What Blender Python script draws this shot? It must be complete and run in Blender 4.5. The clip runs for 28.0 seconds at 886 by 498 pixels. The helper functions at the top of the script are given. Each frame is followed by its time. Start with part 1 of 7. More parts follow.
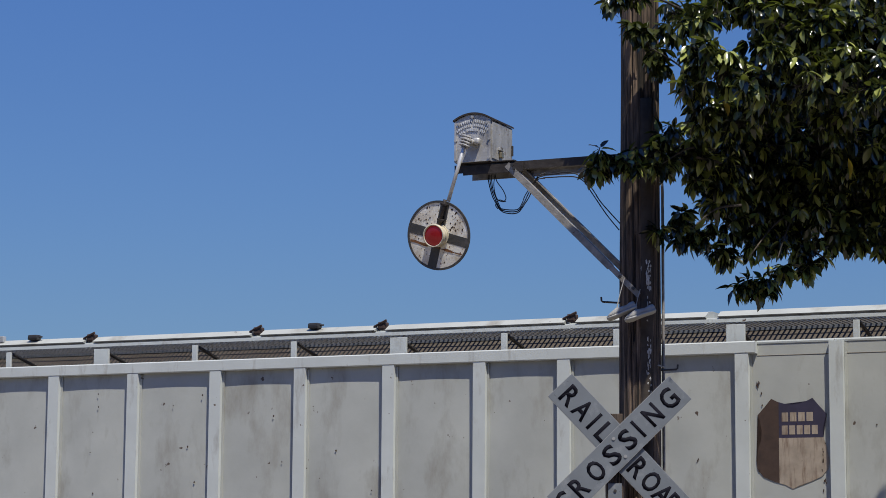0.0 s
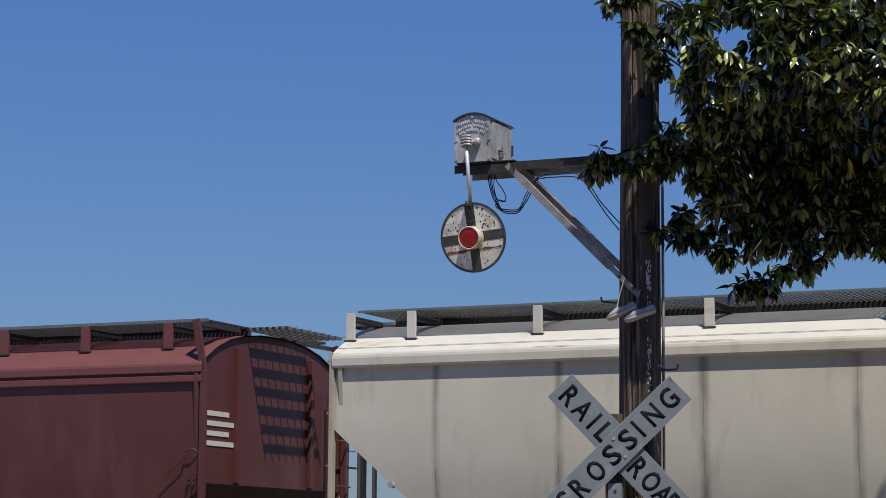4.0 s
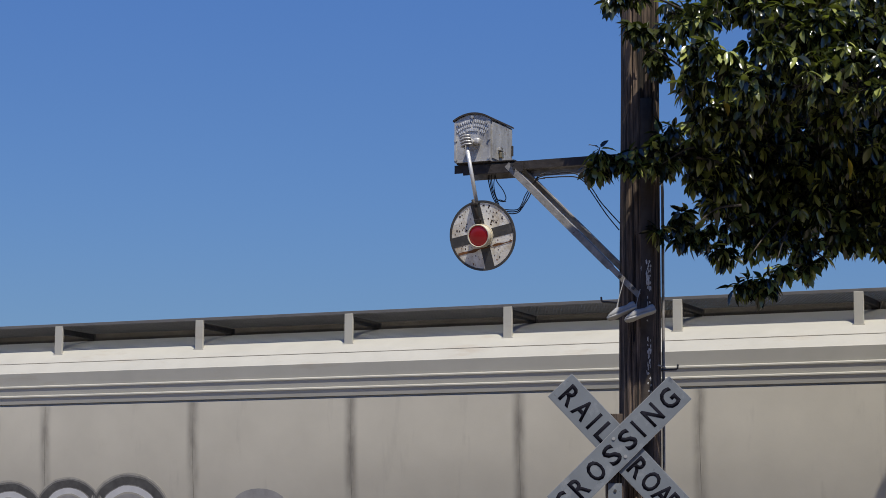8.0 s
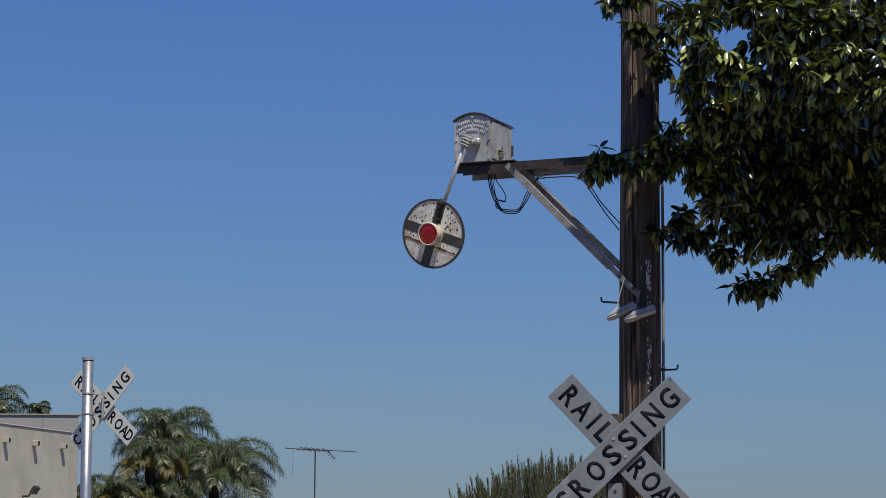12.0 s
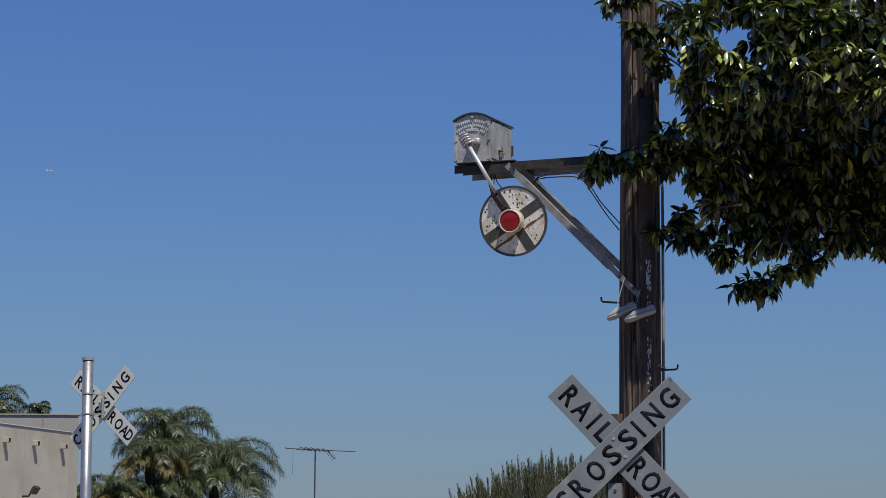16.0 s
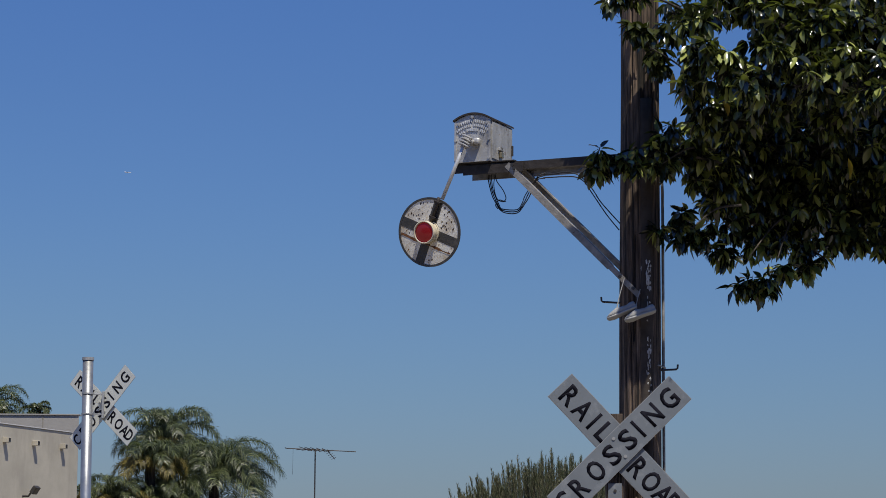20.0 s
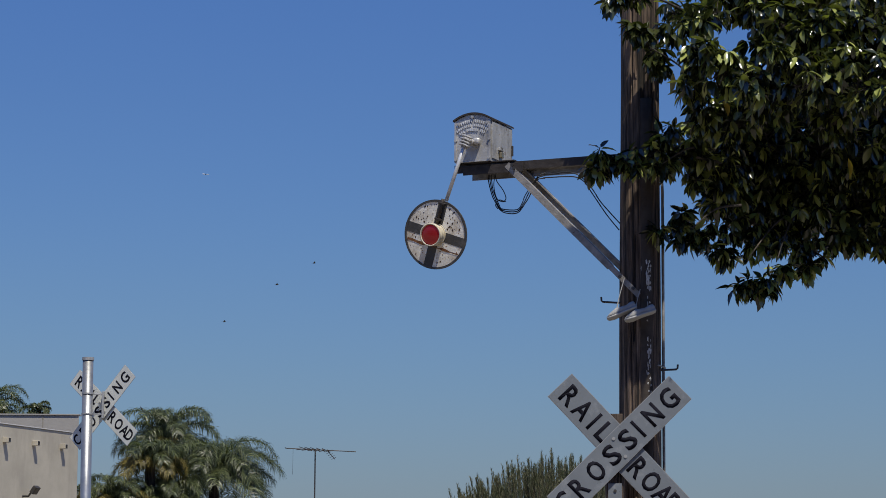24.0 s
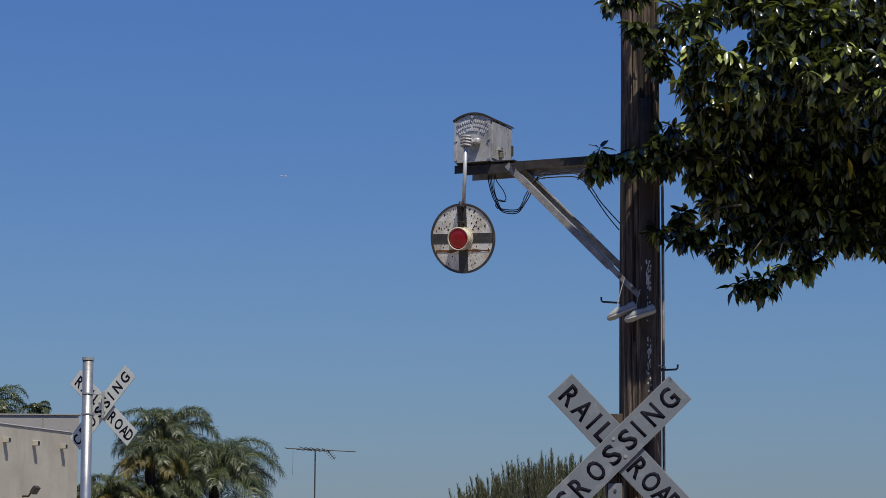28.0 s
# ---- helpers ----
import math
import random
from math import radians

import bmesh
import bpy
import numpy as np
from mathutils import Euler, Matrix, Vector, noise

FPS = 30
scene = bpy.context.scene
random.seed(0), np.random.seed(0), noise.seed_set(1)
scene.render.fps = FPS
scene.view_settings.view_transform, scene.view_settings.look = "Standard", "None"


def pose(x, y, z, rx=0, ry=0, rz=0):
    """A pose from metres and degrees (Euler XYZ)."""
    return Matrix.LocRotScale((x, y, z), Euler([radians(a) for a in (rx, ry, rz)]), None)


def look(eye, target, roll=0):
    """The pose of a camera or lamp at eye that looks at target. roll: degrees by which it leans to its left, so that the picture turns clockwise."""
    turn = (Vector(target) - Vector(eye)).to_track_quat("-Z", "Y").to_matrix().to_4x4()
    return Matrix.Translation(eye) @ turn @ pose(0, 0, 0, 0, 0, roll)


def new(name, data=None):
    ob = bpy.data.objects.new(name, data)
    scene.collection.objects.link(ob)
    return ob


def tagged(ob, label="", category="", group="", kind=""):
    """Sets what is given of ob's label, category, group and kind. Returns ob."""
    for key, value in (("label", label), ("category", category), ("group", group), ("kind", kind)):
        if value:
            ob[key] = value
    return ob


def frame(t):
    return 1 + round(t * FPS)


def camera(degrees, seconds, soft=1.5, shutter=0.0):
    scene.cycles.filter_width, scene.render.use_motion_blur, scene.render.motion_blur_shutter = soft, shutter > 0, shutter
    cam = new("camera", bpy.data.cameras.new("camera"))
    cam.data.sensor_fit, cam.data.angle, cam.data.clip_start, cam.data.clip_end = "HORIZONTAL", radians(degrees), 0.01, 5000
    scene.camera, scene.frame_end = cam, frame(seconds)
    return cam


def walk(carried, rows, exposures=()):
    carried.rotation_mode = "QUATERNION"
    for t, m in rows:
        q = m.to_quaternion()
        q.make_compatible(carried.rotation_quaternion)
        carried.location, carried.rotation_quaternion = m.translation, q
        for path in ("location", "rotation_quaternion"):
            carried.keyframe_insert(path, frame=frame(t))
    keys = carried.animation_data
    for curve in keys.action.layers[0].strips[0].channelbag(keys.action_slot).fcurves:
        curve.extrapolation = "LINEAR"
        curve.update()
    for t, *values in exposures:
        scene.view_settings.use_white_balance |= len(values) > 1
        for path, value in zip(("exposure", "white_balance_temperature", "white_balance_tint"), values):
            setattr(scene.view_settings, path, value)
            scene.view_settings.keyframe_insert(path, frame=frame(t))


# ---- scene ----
# Camera: stands still on a tripod and looks up over a level crossing.
cam = camera(22.18, 28.0, 0.6)
EYE = pose(0, 0, 2.05, 90 + 7.96, 0, 0) @ pose(0, 0, 0, 0, 0, 0.4)
walk(cam, [(0.0, EYE), (28.0, EYE)], [(0.0, 0.10), (3.3, 0.10), (5.4, 0.15), (6.0, 0.38), (6.5, 0.46), (7.1, 0.45), (8.0, 0.13), (9.2, 0.12), (10.2, 0.01), (28.0, 0.0)])

# World: clear noon sky, sun high behind the camera and a little to its right.
TO_SUN = Vector((0.209, -0.469, 1.0)).normalized()
world = bpy.data.worlds.new("sky")
scene.world = world
world.use_nodes = True
wn = world.node_tree.nodes
sky = wn.new("ShaderNodeTexSky")
sky.sky_type, sky.sun_disc = "NISHITA", False
sky.sun_elevation = math.asin(TO_SUN.z)
sky.sun_rotation = math.atan2(TO_SUN.x, TO_SUN.y)
sky.altitude, sky.air_density, sky.dust_density, sky.ozone_density = 30, 2.0, 0.0, 10.0
wn["Background"].inputs["Strength"].default_value = 0.0838 * 1.25
tint = wn.new("ShaderNodeMix")
tint.data_type, tint.blend_type = "RGBA", "MULTIPLY"
tint.inputs[0].default_value, tint.inputs[7].default_value = 1.0, (0.41, 0.565, 1.0, 1)
world.node_tree.links.new(sky.outputs["Color"], tint.inputs[6])
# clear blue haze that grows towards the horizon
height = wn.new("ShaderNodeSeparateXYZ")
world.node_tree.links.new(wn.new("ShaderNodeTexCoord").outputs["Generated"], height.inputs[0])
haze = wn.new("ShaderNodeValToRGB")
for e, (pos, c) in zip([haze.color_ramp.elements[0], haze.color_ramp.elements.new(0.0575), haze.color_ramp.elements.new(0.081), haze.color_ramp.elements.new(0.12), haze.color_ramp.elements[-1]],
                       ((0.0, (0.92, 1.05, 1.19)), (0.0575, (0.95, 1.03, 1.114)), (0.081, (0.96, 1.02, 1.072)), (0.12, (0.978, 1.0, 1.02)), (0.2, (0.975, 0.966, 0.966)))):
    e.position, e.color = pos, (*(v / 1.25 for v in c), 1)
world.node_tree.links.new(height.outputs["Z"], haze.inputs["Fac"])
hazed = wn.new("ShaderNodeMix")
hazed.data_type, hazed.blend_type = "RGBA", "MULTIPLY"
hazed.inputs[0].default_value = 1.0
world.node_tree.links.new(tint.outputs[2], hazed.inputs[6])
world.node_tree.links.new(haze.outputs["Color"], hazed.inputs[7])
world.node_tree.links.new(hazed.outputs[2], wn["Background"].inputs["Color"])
sun = new("sun", bpy.data.lights.new("sun", "SUN"))
sun.data.energy, sun.data.angle, sun.data.color = 5.0, radians(0.53), (1.0, 0.94, 0.82)
sun.matrix_world = look((0, 0, 40), Vector((0, 0, 40)) - TO_SUN)


# ---------------------------------------------------------------- materials
def nodes_of(name):
    m = bpy.data.materials.new(name)
    m.use_nodes = True
    t = m.node_tree
    return m, t.nodes, t.links, t.nodes["Principled BSDF"]


def ramp(n, stops):
    r = n.new("ShaderNodeValToRGB")
    el = r.color_ramp.elements
    while len(el) < len(stops):
        el.new(0.5)
    for e, (pos, c) in zip(el, stops):
        e.position, e.color = pos, (*c, 1)
    return r


def noise_node(n, l, co, scale, detail=4, rough=0.6, stretch=None):
    t = n.new("ShaderNodeTexNoise")
    t.inputs["Scale"].default_value, t.inputs["Detail"].default_value, t.inputs["Roughness"].default_value = scale, detail, rough
    if stretch:
        mp = n.new("ShaderNodeMapping")
        mp.inputs["Scale"].default_value = stretch
        l.new(co, mp.inputs["Vector"])
        co = mp.outputs["Vector"]
    l.new(co, t.inputs["Vector"])
    return t.outputs["Fac"]


def mix_in(n, l, fac, a, b, mode="MIX"):
    m = n.new("ShaderNodeMix")
    m.data_type, m.blend_type = "RGBA", mode
    for sock, v in ((m.inputs[0], fac), (m.inputs[6], a), (m.inputs[7], b)):
        if hasattr(v, "node"):
            l.new(v, sock)
        elif isinstance(v, tuple):
            sock.default_value = (*v, 1)
        else:
            sock.default_value = v
    return m.outputs[2]


TONE = 0.92    # holds the paints to the strong sun


def surface(name, col, rough=0.5, metal=0.0, mottle=0.12, scale=6.0, bump=0.15, fine=60.0,
            stain=None, stain_amount=0.0, stain_scale=3.0, stretch=None, spots=None, spot_amount=0.0, spot_scale=20.0, vary=0.0, spec=0.5):
    """Paint, metal, wood or stone: base colour with broad mottling, streaked stains, spots of rust or chips, fine relief."""
    m, n, l, b = nodes_of(name)
    co = n.new("ShaderNodeTexCoord").outputs["Object"]
    col = tuple(c * TONE for c in col)
    stain, spots = (tuple(c * TONE for c in q) if q else None for q in (stain, spots))
    dark = tuple(c * (1 - mottle) for c in col)
    light = tuple(min(1, c * (1 + mottle)) for c in col)
    r = ramp(n, [(0.3, dark), (0.7, light)])
    l.new(noise_node(n, l, co, scale), r.inputs["Fac"])
    c = r.outputs["Color"]
    if stain:
        k = ramp(n, [(0.62 - 0.3 * stain_amount, (0, 0, 0)), (0.82 - 0.2 * stain_amount, (1, 1, 1))])
        l.new(noise_node(n, l, co, stain_scale, 6, 0.65, stretch), k.inputs["Fac"])
        c = mix_in(n, l, k.outputs["Color"], c, stain)
    if spots:
        k = ramp(n, [(0.72 - 0.15 * spot_amount, (0, 0, 0)), (0.76 - 0.15 * spot_amount, (1, 1, 1))])
        l.new(noise_node(n, l, co, spot_scale, 3, 0.55), k.inputs["Fac"])
        c = mix_in(n, l, k.outputs["Color"], c, spots)
    if vary:
        oi = n.new("ShaderNodeObjectInfo")
        h = n.new("ShaderNodeHueSaturation")
        mr = n.new("ShaderNodeMapRange")
        mr.inputs["To Min"].default_value, mr.inputs["To Max"].default_value = 1 - vary, 1 + vary
        l.new(oi.outputs["Random"], mr.inputs["Value"])
        l.new(mr.outputs["Result"], h.inputs["Value"])
        l.new(c, h.inputs["Color"])
        c = h.outputs["Color"]
    l.new(c, b.inputs["Base Color"])
    b.inputs["Metallic"].default_value = metal
    b.inputs["Specular IOR Level"].default_value = spec
    rr = n.new("ShaderNodeMapRange")
    rr.inputs["To Min"].default_value, rr.inputs["To Max"].default_value = max(0.05, rough - 0.1), min(1, rough + 0.12)
    l.new(noise_node(n, l, co, scale * 2.3), rr.inputs["Value"])
    l.new(rr.outputs["Result"], b.inputs["Roughness"])
    if bump:
        bp = n.new("ShaderNodeBump")
        bp.inputs["Strength"].default_value, bp.inputs["Distance"].default_value = bump, 0.01
        l.new(noise_node(n, l, co, fine, 3), bp.inputs["Height"])
        l.new(bp.outputs["Normal"], b.inputs["Normal"])
    return m


def wood_mat(name, dark, light, grain=40.0):
    m, n, l, b = nodes_of(name)
    co = n.new("ShaderNodeTexCoord").outputs["Object"]
    f = noise_node(n, l, co, 1.0, 8, 0.7, (grain, grain, 1.2))
    r = ramp(n, [(0.40, tuple(c * 0.15 for c in dark)), (0.47, dark), (0.55, light), (0.65, tuple(c * 1.35 for c in light))])
    l.new(f, r.inputs["Fac"])
    big = ramp(n, [(0.35, (0.55, 0.52, 0.5)), (0.7, (1.1, 1.1, 1.1))])
    l.new(noise_node(n, l, co, 2.0, 4, 0.6, (2.5, 2.5, 0.8)), big.inputs["Fac"])
    fine = noise_node(n, l, co, 1.0, 6, 0.7, (grain * 3.4, grain * 3.4, 2.4))
    streak = ramp(n, [(0.38, (0.35, 0.33, 0.32)), (0.52, (1.0, 1.0, 1.0)), (0.66, (1.45, 1.42, 1.36))])
    l.new(fine, streak.inputs["Fac"])
    c = mix_in(n, l, 1.0, r.outputs["Color"], streak.outputs["Color"], "MULTIPLY")
    l.new(mix_in(n, l, 1.0, c, big.outputs["Color"], "MULTIPLY"), b.inputs["Base Color"])
    b.inputs["Roughness"].default_value = 0.85
    bp = n.new("ShaderNodeBump")
    bp.inputs["Strength"].default_value, bp.inputs["Distance"].default_value = 0.9, 0.02
    l.new(f, bp.inputs["Height"])
    l.new(bp.outputs["Normal"], b.inputs["Normal"])
    return m


def leaf_mat(name, col, tip, rough=0.32, trans=0.25, shine=0.5):
    m, n, l, b = nodes_of(name)
    g = n.new("ShaderNodeNewGeometry")
    r = ramp(n, [(0.0, tuple(c * 0.6 for c in col)), (0.55, col), (0.88, tip), (1.0, tuple(min(1, c * 1.3) for c in tip))])
    l.new(g.outputs["Random Per Island"], r.inputs["Fac"])
    l.new(r.outputs["Color"], b.inputs["Base Color"])
    b.inputs["Roughness"].default_value = rough
    b.inputs["Specular IOR Level"].default_value = shine
    t = n.new("ShaderNodeBsdfTranslucent")
    l.new(mix_in(n, l, 1.0, r.outputs["Color"], (1.3, 1.5, 0.5), "MULTIPLY"), t.inputs["Color"])
    mx = n.new("ShaderNodeMixShader")
    mx.inputs[0].default_value = trans
    l.new(b.outputs["BSDF"], mx.inputs[1])
    l.new(t.outputs["BSDF"], mx.inputs[2])
    l.new(mx.outputs["Shader"], n["Material Output"].inputs["Surface"])
    return m


WHITE_B = surface("weathered_white_paint", (0.555, 0.525, 0.445), 0.5, 0, 0.07, 1.5, 0.05, 40, (0.40, 0.37, 0.315), 0.12, 1.6, (1.6, 1, 0.45))
WHITE_D = surface("dusty_cream_paint", (0.555, 0.52, 0.435), 0.55, 0, 0.07, 1.3, 0.05, 40, (0.41, 0.38, 0.32), 0.12, 1.5, (2.0, 1, 0.4))
ROOF_B = surface("white_roof_paint", (0.58, 0.56, 0.50), 0.5, 0, 0.06, 2.0, 0.05, 40, (0.42, 0.27, 0.13), 0.12, 2.2, (0.6, 1, 3))
ROOF_D = surface("grey_white_roof_paint", (0.465, 0.45, 0.395), 0.5, 0, 0.06, 2.0, 0.05, 40, (0.4, 0.35, 0.28), 0.15, 2.2, (0.6, 1, 3))
END_DIRTY = surface("sooty_end_paint", (0.42, 0.385, 0.315), 0.6, 0, 0.12, 1.6, 0.06, 40, (0.20, 0.175, 0.14), 0.45, 1.3, (1, 1.6, 0.5))
GREY_A = surface("pale_grey_paint", (0.425, 0.441, 0.418), 0.55, 0, 0.10, 1.7, 0.06, 30, (0.27, 0.26, 0.225), 0.35, 1.8, (1.5, 1, 0.6), (0.09, 0.06, 0.045), 0.05, 9.0)
# dusty roof; the walkway's shadow is put into its dark base
ROOF_A = surface("shadowed_dusty_roof_paint", (0.095, 0.08, 0.064), 0.6, 0, 0.12, 1.7, 0.06, 30, (0.06, 0.045, 0.034), 0.4, 1.4, (0.7, 1, 1))
GREY_RIB = surface("pale_blue_grey_paint", (0.555, 0.592, 0.585), 0.5, 0, 0.06, 3, 0.05, 40, (0.34, 0.33, 0.30), 0.15, 4, (2, 1, 0.5), (0.1, 0.06, 0.04), 0.0, 12)
RED_C = surface("oxide_red_paint", (0.096, 0.028, 0.025), 0.5, 0, 0.10, 1.2, 0.06, 40, (0.125, 0.052, 0.048), 0.35, 1.4, (1.5, 1, 0.4))
RED_ROOF = surface("faded_red_roof_paint", (0.150, 0.050, 0.047), 0.5, 0, 0.08, 2.0, 0.05, 40)
SEAM = surface("seam_grime", (0.24, 0.22, 0.185), 0.8, 0, 0.3, 5, 0.1, 40)
SEAM_RED = surface("seam_grime_red", (0.085, 0.03, 0.028), 0.8, 0, 0.2, 5, 0.1, 40)
# darker stand-ins for car paint where parts lie in shade
UNDER_SHADE = surface("undershade_brown_grey", (0.15, 0.13, 0.105), 0.8, 0, 0.25, 4, 0.2, 40)
UNDER_SHADE_RED = surface("undershade_red", (0.04, 0.015, 0.014), 0.8, 0, 0.25, 4, 0.2, 40)
STEEL = surface("dark_steel", (0.09, 0.085, 0.08), 0.5, 0.7, 0.25, 8, 0.2, 60, (0.10, 0.05, 0.03), 0.2, 5)
RAILSTEEL = surface("rail_steel", (0.35, 0.33, 0.31), 0.35, 0.9, 0.15, 8, 0.1, 60, (0.14, 0.07, 0.04), 0.5, 4)
GRATE = surface("galvanised_grating", (0.16, 0.155, 0.15), 0.6, 0.3, 0.12, 9, 0.1, 60)
GRATE_A = surface("blue_grey_grating", (0.20, 0.21, 0.22), 0.55, 0.3, 0.12, 9, 0.1, 60)
POST_GALV = surface("bright_galvanised_pipe", (0.40, 0.405, 0.395), 0.36, 0.75, 0.12, 9, 0.05, 60, (0.30, 0.31, 0.33), 0.25, 3, (3, 3, 0.4))
GUARD = surface("grey_cable_guard", (0.070, 0.058, 0.050), 0.85, 0, 0.3, 9, 0.3, 50, (0.045, 0.036, 0.031), 0.4, 3, (3, 3, 0.5), spec=0.15)
EDGE_BLUE = surface("blue_grey_edge_steel", (0.16, 0.19, 0.21), 0.5, 0.3, 0.12, 6, 0.05, 60)
GALV = surface("galvanised_steel", (0.34, 0.345, 0.35), 0.55, 0.25, 0.15, 14, 0.1, 60, (0.25, 0.26, 0.27), 0.2, 8)
ALU = surface("silver_painted_iron", (0.50, 0.495, 0.485), 0.45, 0.35, 0.16, 9, 0.22, 60, (0.22, 0.21, 0.20), 0.35, 7, (1.5, 1.5, 0.7), (0.2, 0.12, 0.07), 0.0, 14)
ROD = surface("bright_rod_metal", (0.72, 0.72, 0.71), 0.35, 0.35, 0.08, 14, 0.05, 60)
IRON = surface("weathered_bracket_iron", (0.30, 0.285, 0.265), 0.6, 0.35, 0.3, 14, 0.3, 60, (0.13, 0.105, 0.09), 0.3, 10, None, (0.16, 0.08, 0.05), 0.15, 24)
IRON_DARK = surface("dark_bracket_iron", (0.05, 0.042, 0.038), 0.65, 0.4, 0.3, 14, 0.3, 60, (0.10, 0.088, 0.08), 0.25, 12)
BRASS = surface("worn_brass", (0.5, 0.42, 0.26), 0.4, 0.85, 0.15, 30, 0.1, 80)
TARGET_WHITE = surface("chipped_white_enamel", (0.93, 0.90, 0.81), 0.45, 0, 0.12, 9, 0.15, 60, (0.46, 0.34, 0.19), 0.55, 7, (1, 1, 0.6), (0.16, 0.085, 0.05), 0.12, 40)
TARGET_BLACK = surface("faded_black_enamel", (0.062, 0.06, 0.058), 0.55, 0, 0.2, 14, 0.15, 60, (0.16, 0.145, 0.13), 0.25, 10, None, (0.2, 0.09, 0.05), 0.05, 26)
RUST = surface("rust_streak", (0.20, 0.085, 0.032), 0.85, 0, 0.35, 20, 0.3, 60)
RUST_DARK = surface("dark_rust", (0.055, 0.03, 0.018), 0.85, 0, 0.35, 20, 0.3, 60)
CREAM = surface("cream_lamp_paint", (0.66, 0.60, 0.46), 0.45, 0, 0.1, 14, 0.1, 60, (0.4, 0.26, 0.12), 0.2, 9)
# near sheeting: blue sky reflection and pale sheen patches are put into its colour
SIGN_WHITE = surface("sky_tinted_sheeting", (0.18, 0.20, 0.224), 0.30, 0, 0.10, 4, 0.05, 80, (0.33, 0.345, 0.365), 0.25, 5, (1, 1, 1), None, 0, 20)
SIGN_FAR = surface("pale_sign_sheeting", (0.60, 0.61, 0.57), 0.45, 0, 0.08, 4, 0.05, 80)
SIGN_BLACK = surface("sign_black", (0.010, 0.010, 0.016), 0.9, 0, 0.2, 10, 0, 60, spec=0.1)
POLE_WOOD = wood_mat("creosoted_pole_wood", (0.075, 0.053, 0.039), (0.205, 0.150, 0.110), 34)
POST_WOOD = wood_mat("dark_post_wood", (0.055, 0.042, 0.034), (0.12, 0.09, 0.07), 40)
FLAKE = surface("flaking_white_paint", (0.48, 0.47, 0.45), 0.8, 0, 0.3, 30, 0.5, 60)
CANVAS = surface("white_canvas", (0.38, 0.38, 0.37), 0.85, 0, 0.08, 20, 0.4, 220)
SOLE = surface("white_rubber", (0.40, 0.40, 0.39), 0.6, 0, 0.08, 20, 0.1, 90, (0.35, 0.34, 0.32), 0.2, 12)
CABLE = surface("black_cable", (0.02, 0.02, 0.022), 0.55, 0, 0.2, 20, 0.05, 60)
STUCCO = surface("beige_stucco", (0.47, 0.43, 0.345), 0.9, 0, 0.12, 1.6, 0.2, 25, (0.37, 0.33, 0.27), 0.35, 1.8, (1, 1, 0.3))
PLAIN_WALL = surface("brown_plaster", (0.20, 0.17, 0.14), 0.9, 0, 0.1, 0.6, 0.3, 25, (0.15, 0.125, 0.10), 0.3, 0.5)
STUCCO_GREY = surface("grey_stucco", (0.32, 0.305, 0.285), 0.9, 0, 0.08, 1.2, 0.4, 25)
TRIMWHITE = surface("white_coping", (0.56, 0.55, 0.53), 0.7, 0, 0.06, 3, 0.1, 40)
SPOUT_DARK = surface("dark_opening", (0.015, 0.015, 0.015), 0.8, 0, 0.1, 10, 0, 40)
LETTER_WHITE = surface("off_white_lettering", (0.62, 0.60, 0.54), 0.55, 0, 0.06, 4, 0, 40, (0.36, 0.28, 0.25), 0.1, 3, (2, 1, 0.4))
LETTER_BLACK = surface("black_lettering", (0.03, 0.03, 0.03), 0.6, 0, 0.2, 8, 0, 40)
LETTER_RED = surface("red_lettering", (0.52, 0.36, 0.30), 0.6, 0, 0.1, 8, 0, 40)
SCRAWL = surface("faded_scrawl", (0.27, 0.26, 0.235), 0.6, 0, 0.3, 9, 0, 40)
SHIELD_BLUE = surface("shield_blue", (0.018, 0.036, 0.16), 0.5, 0, 0.1, 8, 0, 40)
SHIELD_NAVY = surface("old_shield_navy", (0.035, 0.03, 0.06), 0.6, 0, 0.2, 8, 0, 40)
SHIELD_RED = surface("shield_red", (0.36, 0.035, 0.045), 0.5, 0, 0.1, 8, 0, 40)
SHIELD_WHITE = surface("shield_white", (0.62, 0.60, 0.57), 0.5, 0, 0.08, 8, 0, 40)
SHIELD_BROWN = surface("rust_brown_patch", (0.055, 0.032, 0.024), 0.8, 0, 0.25, 8, 0, 40)
SHIELD_TAN = surface("peeled_tan_patch", (0.36, 0.30, 0.24), 0.8, 0, 0.2, 8, 0, 40, (0.14, 0.08, 0.05), 0.4, 7, (3, 1, 0.4))
SPRAY_BLACK = surface("black_spray_paint", (0.10, 0.097, 0.092), 0.6, 0, 0.3, 12, 0, 40)
SPRAY_MIST = surface("thin_spray_mist", (0.46, 0.435, 0.37), 0.6, 0, 0.12, 12, 0, 40)
SPRAY_SMOKE = surface("thin_black_spray", (0.25, 0.24, 0.22), 0.6, 0, 0.2, 12, 0, 40)
SPRAY_GREY = surface("grey_spray_paint", (0.36, 0.35, 0.34), 0.6, 0, 0.15, 9, 0, 40)
OCHRE = surface("ochre_rust_stain", (0.42, 0.36, 0.24), 0.7, 0, 0.2, 12, 0, 40, (0.48, 0.44, 0.36), 0.4, 9, (3, 1, 1))
SPRAY_WHITE = surface("white_spray_paint", (0.70, 0.70, 0.70), 0.6, 0, 0.06, 9, 0, 40)
BARK = wood_mat("grey_brown_bark", (0.035, 0.028, 0.022), (0.085, 0.068, 0.052), 12)
LEAF = leaf_mat("glossy_broad_leaf", (0.023, 0.030, 0.010), (0.25, 0.275, 0.078), 0.2, 0.14, 0.85)
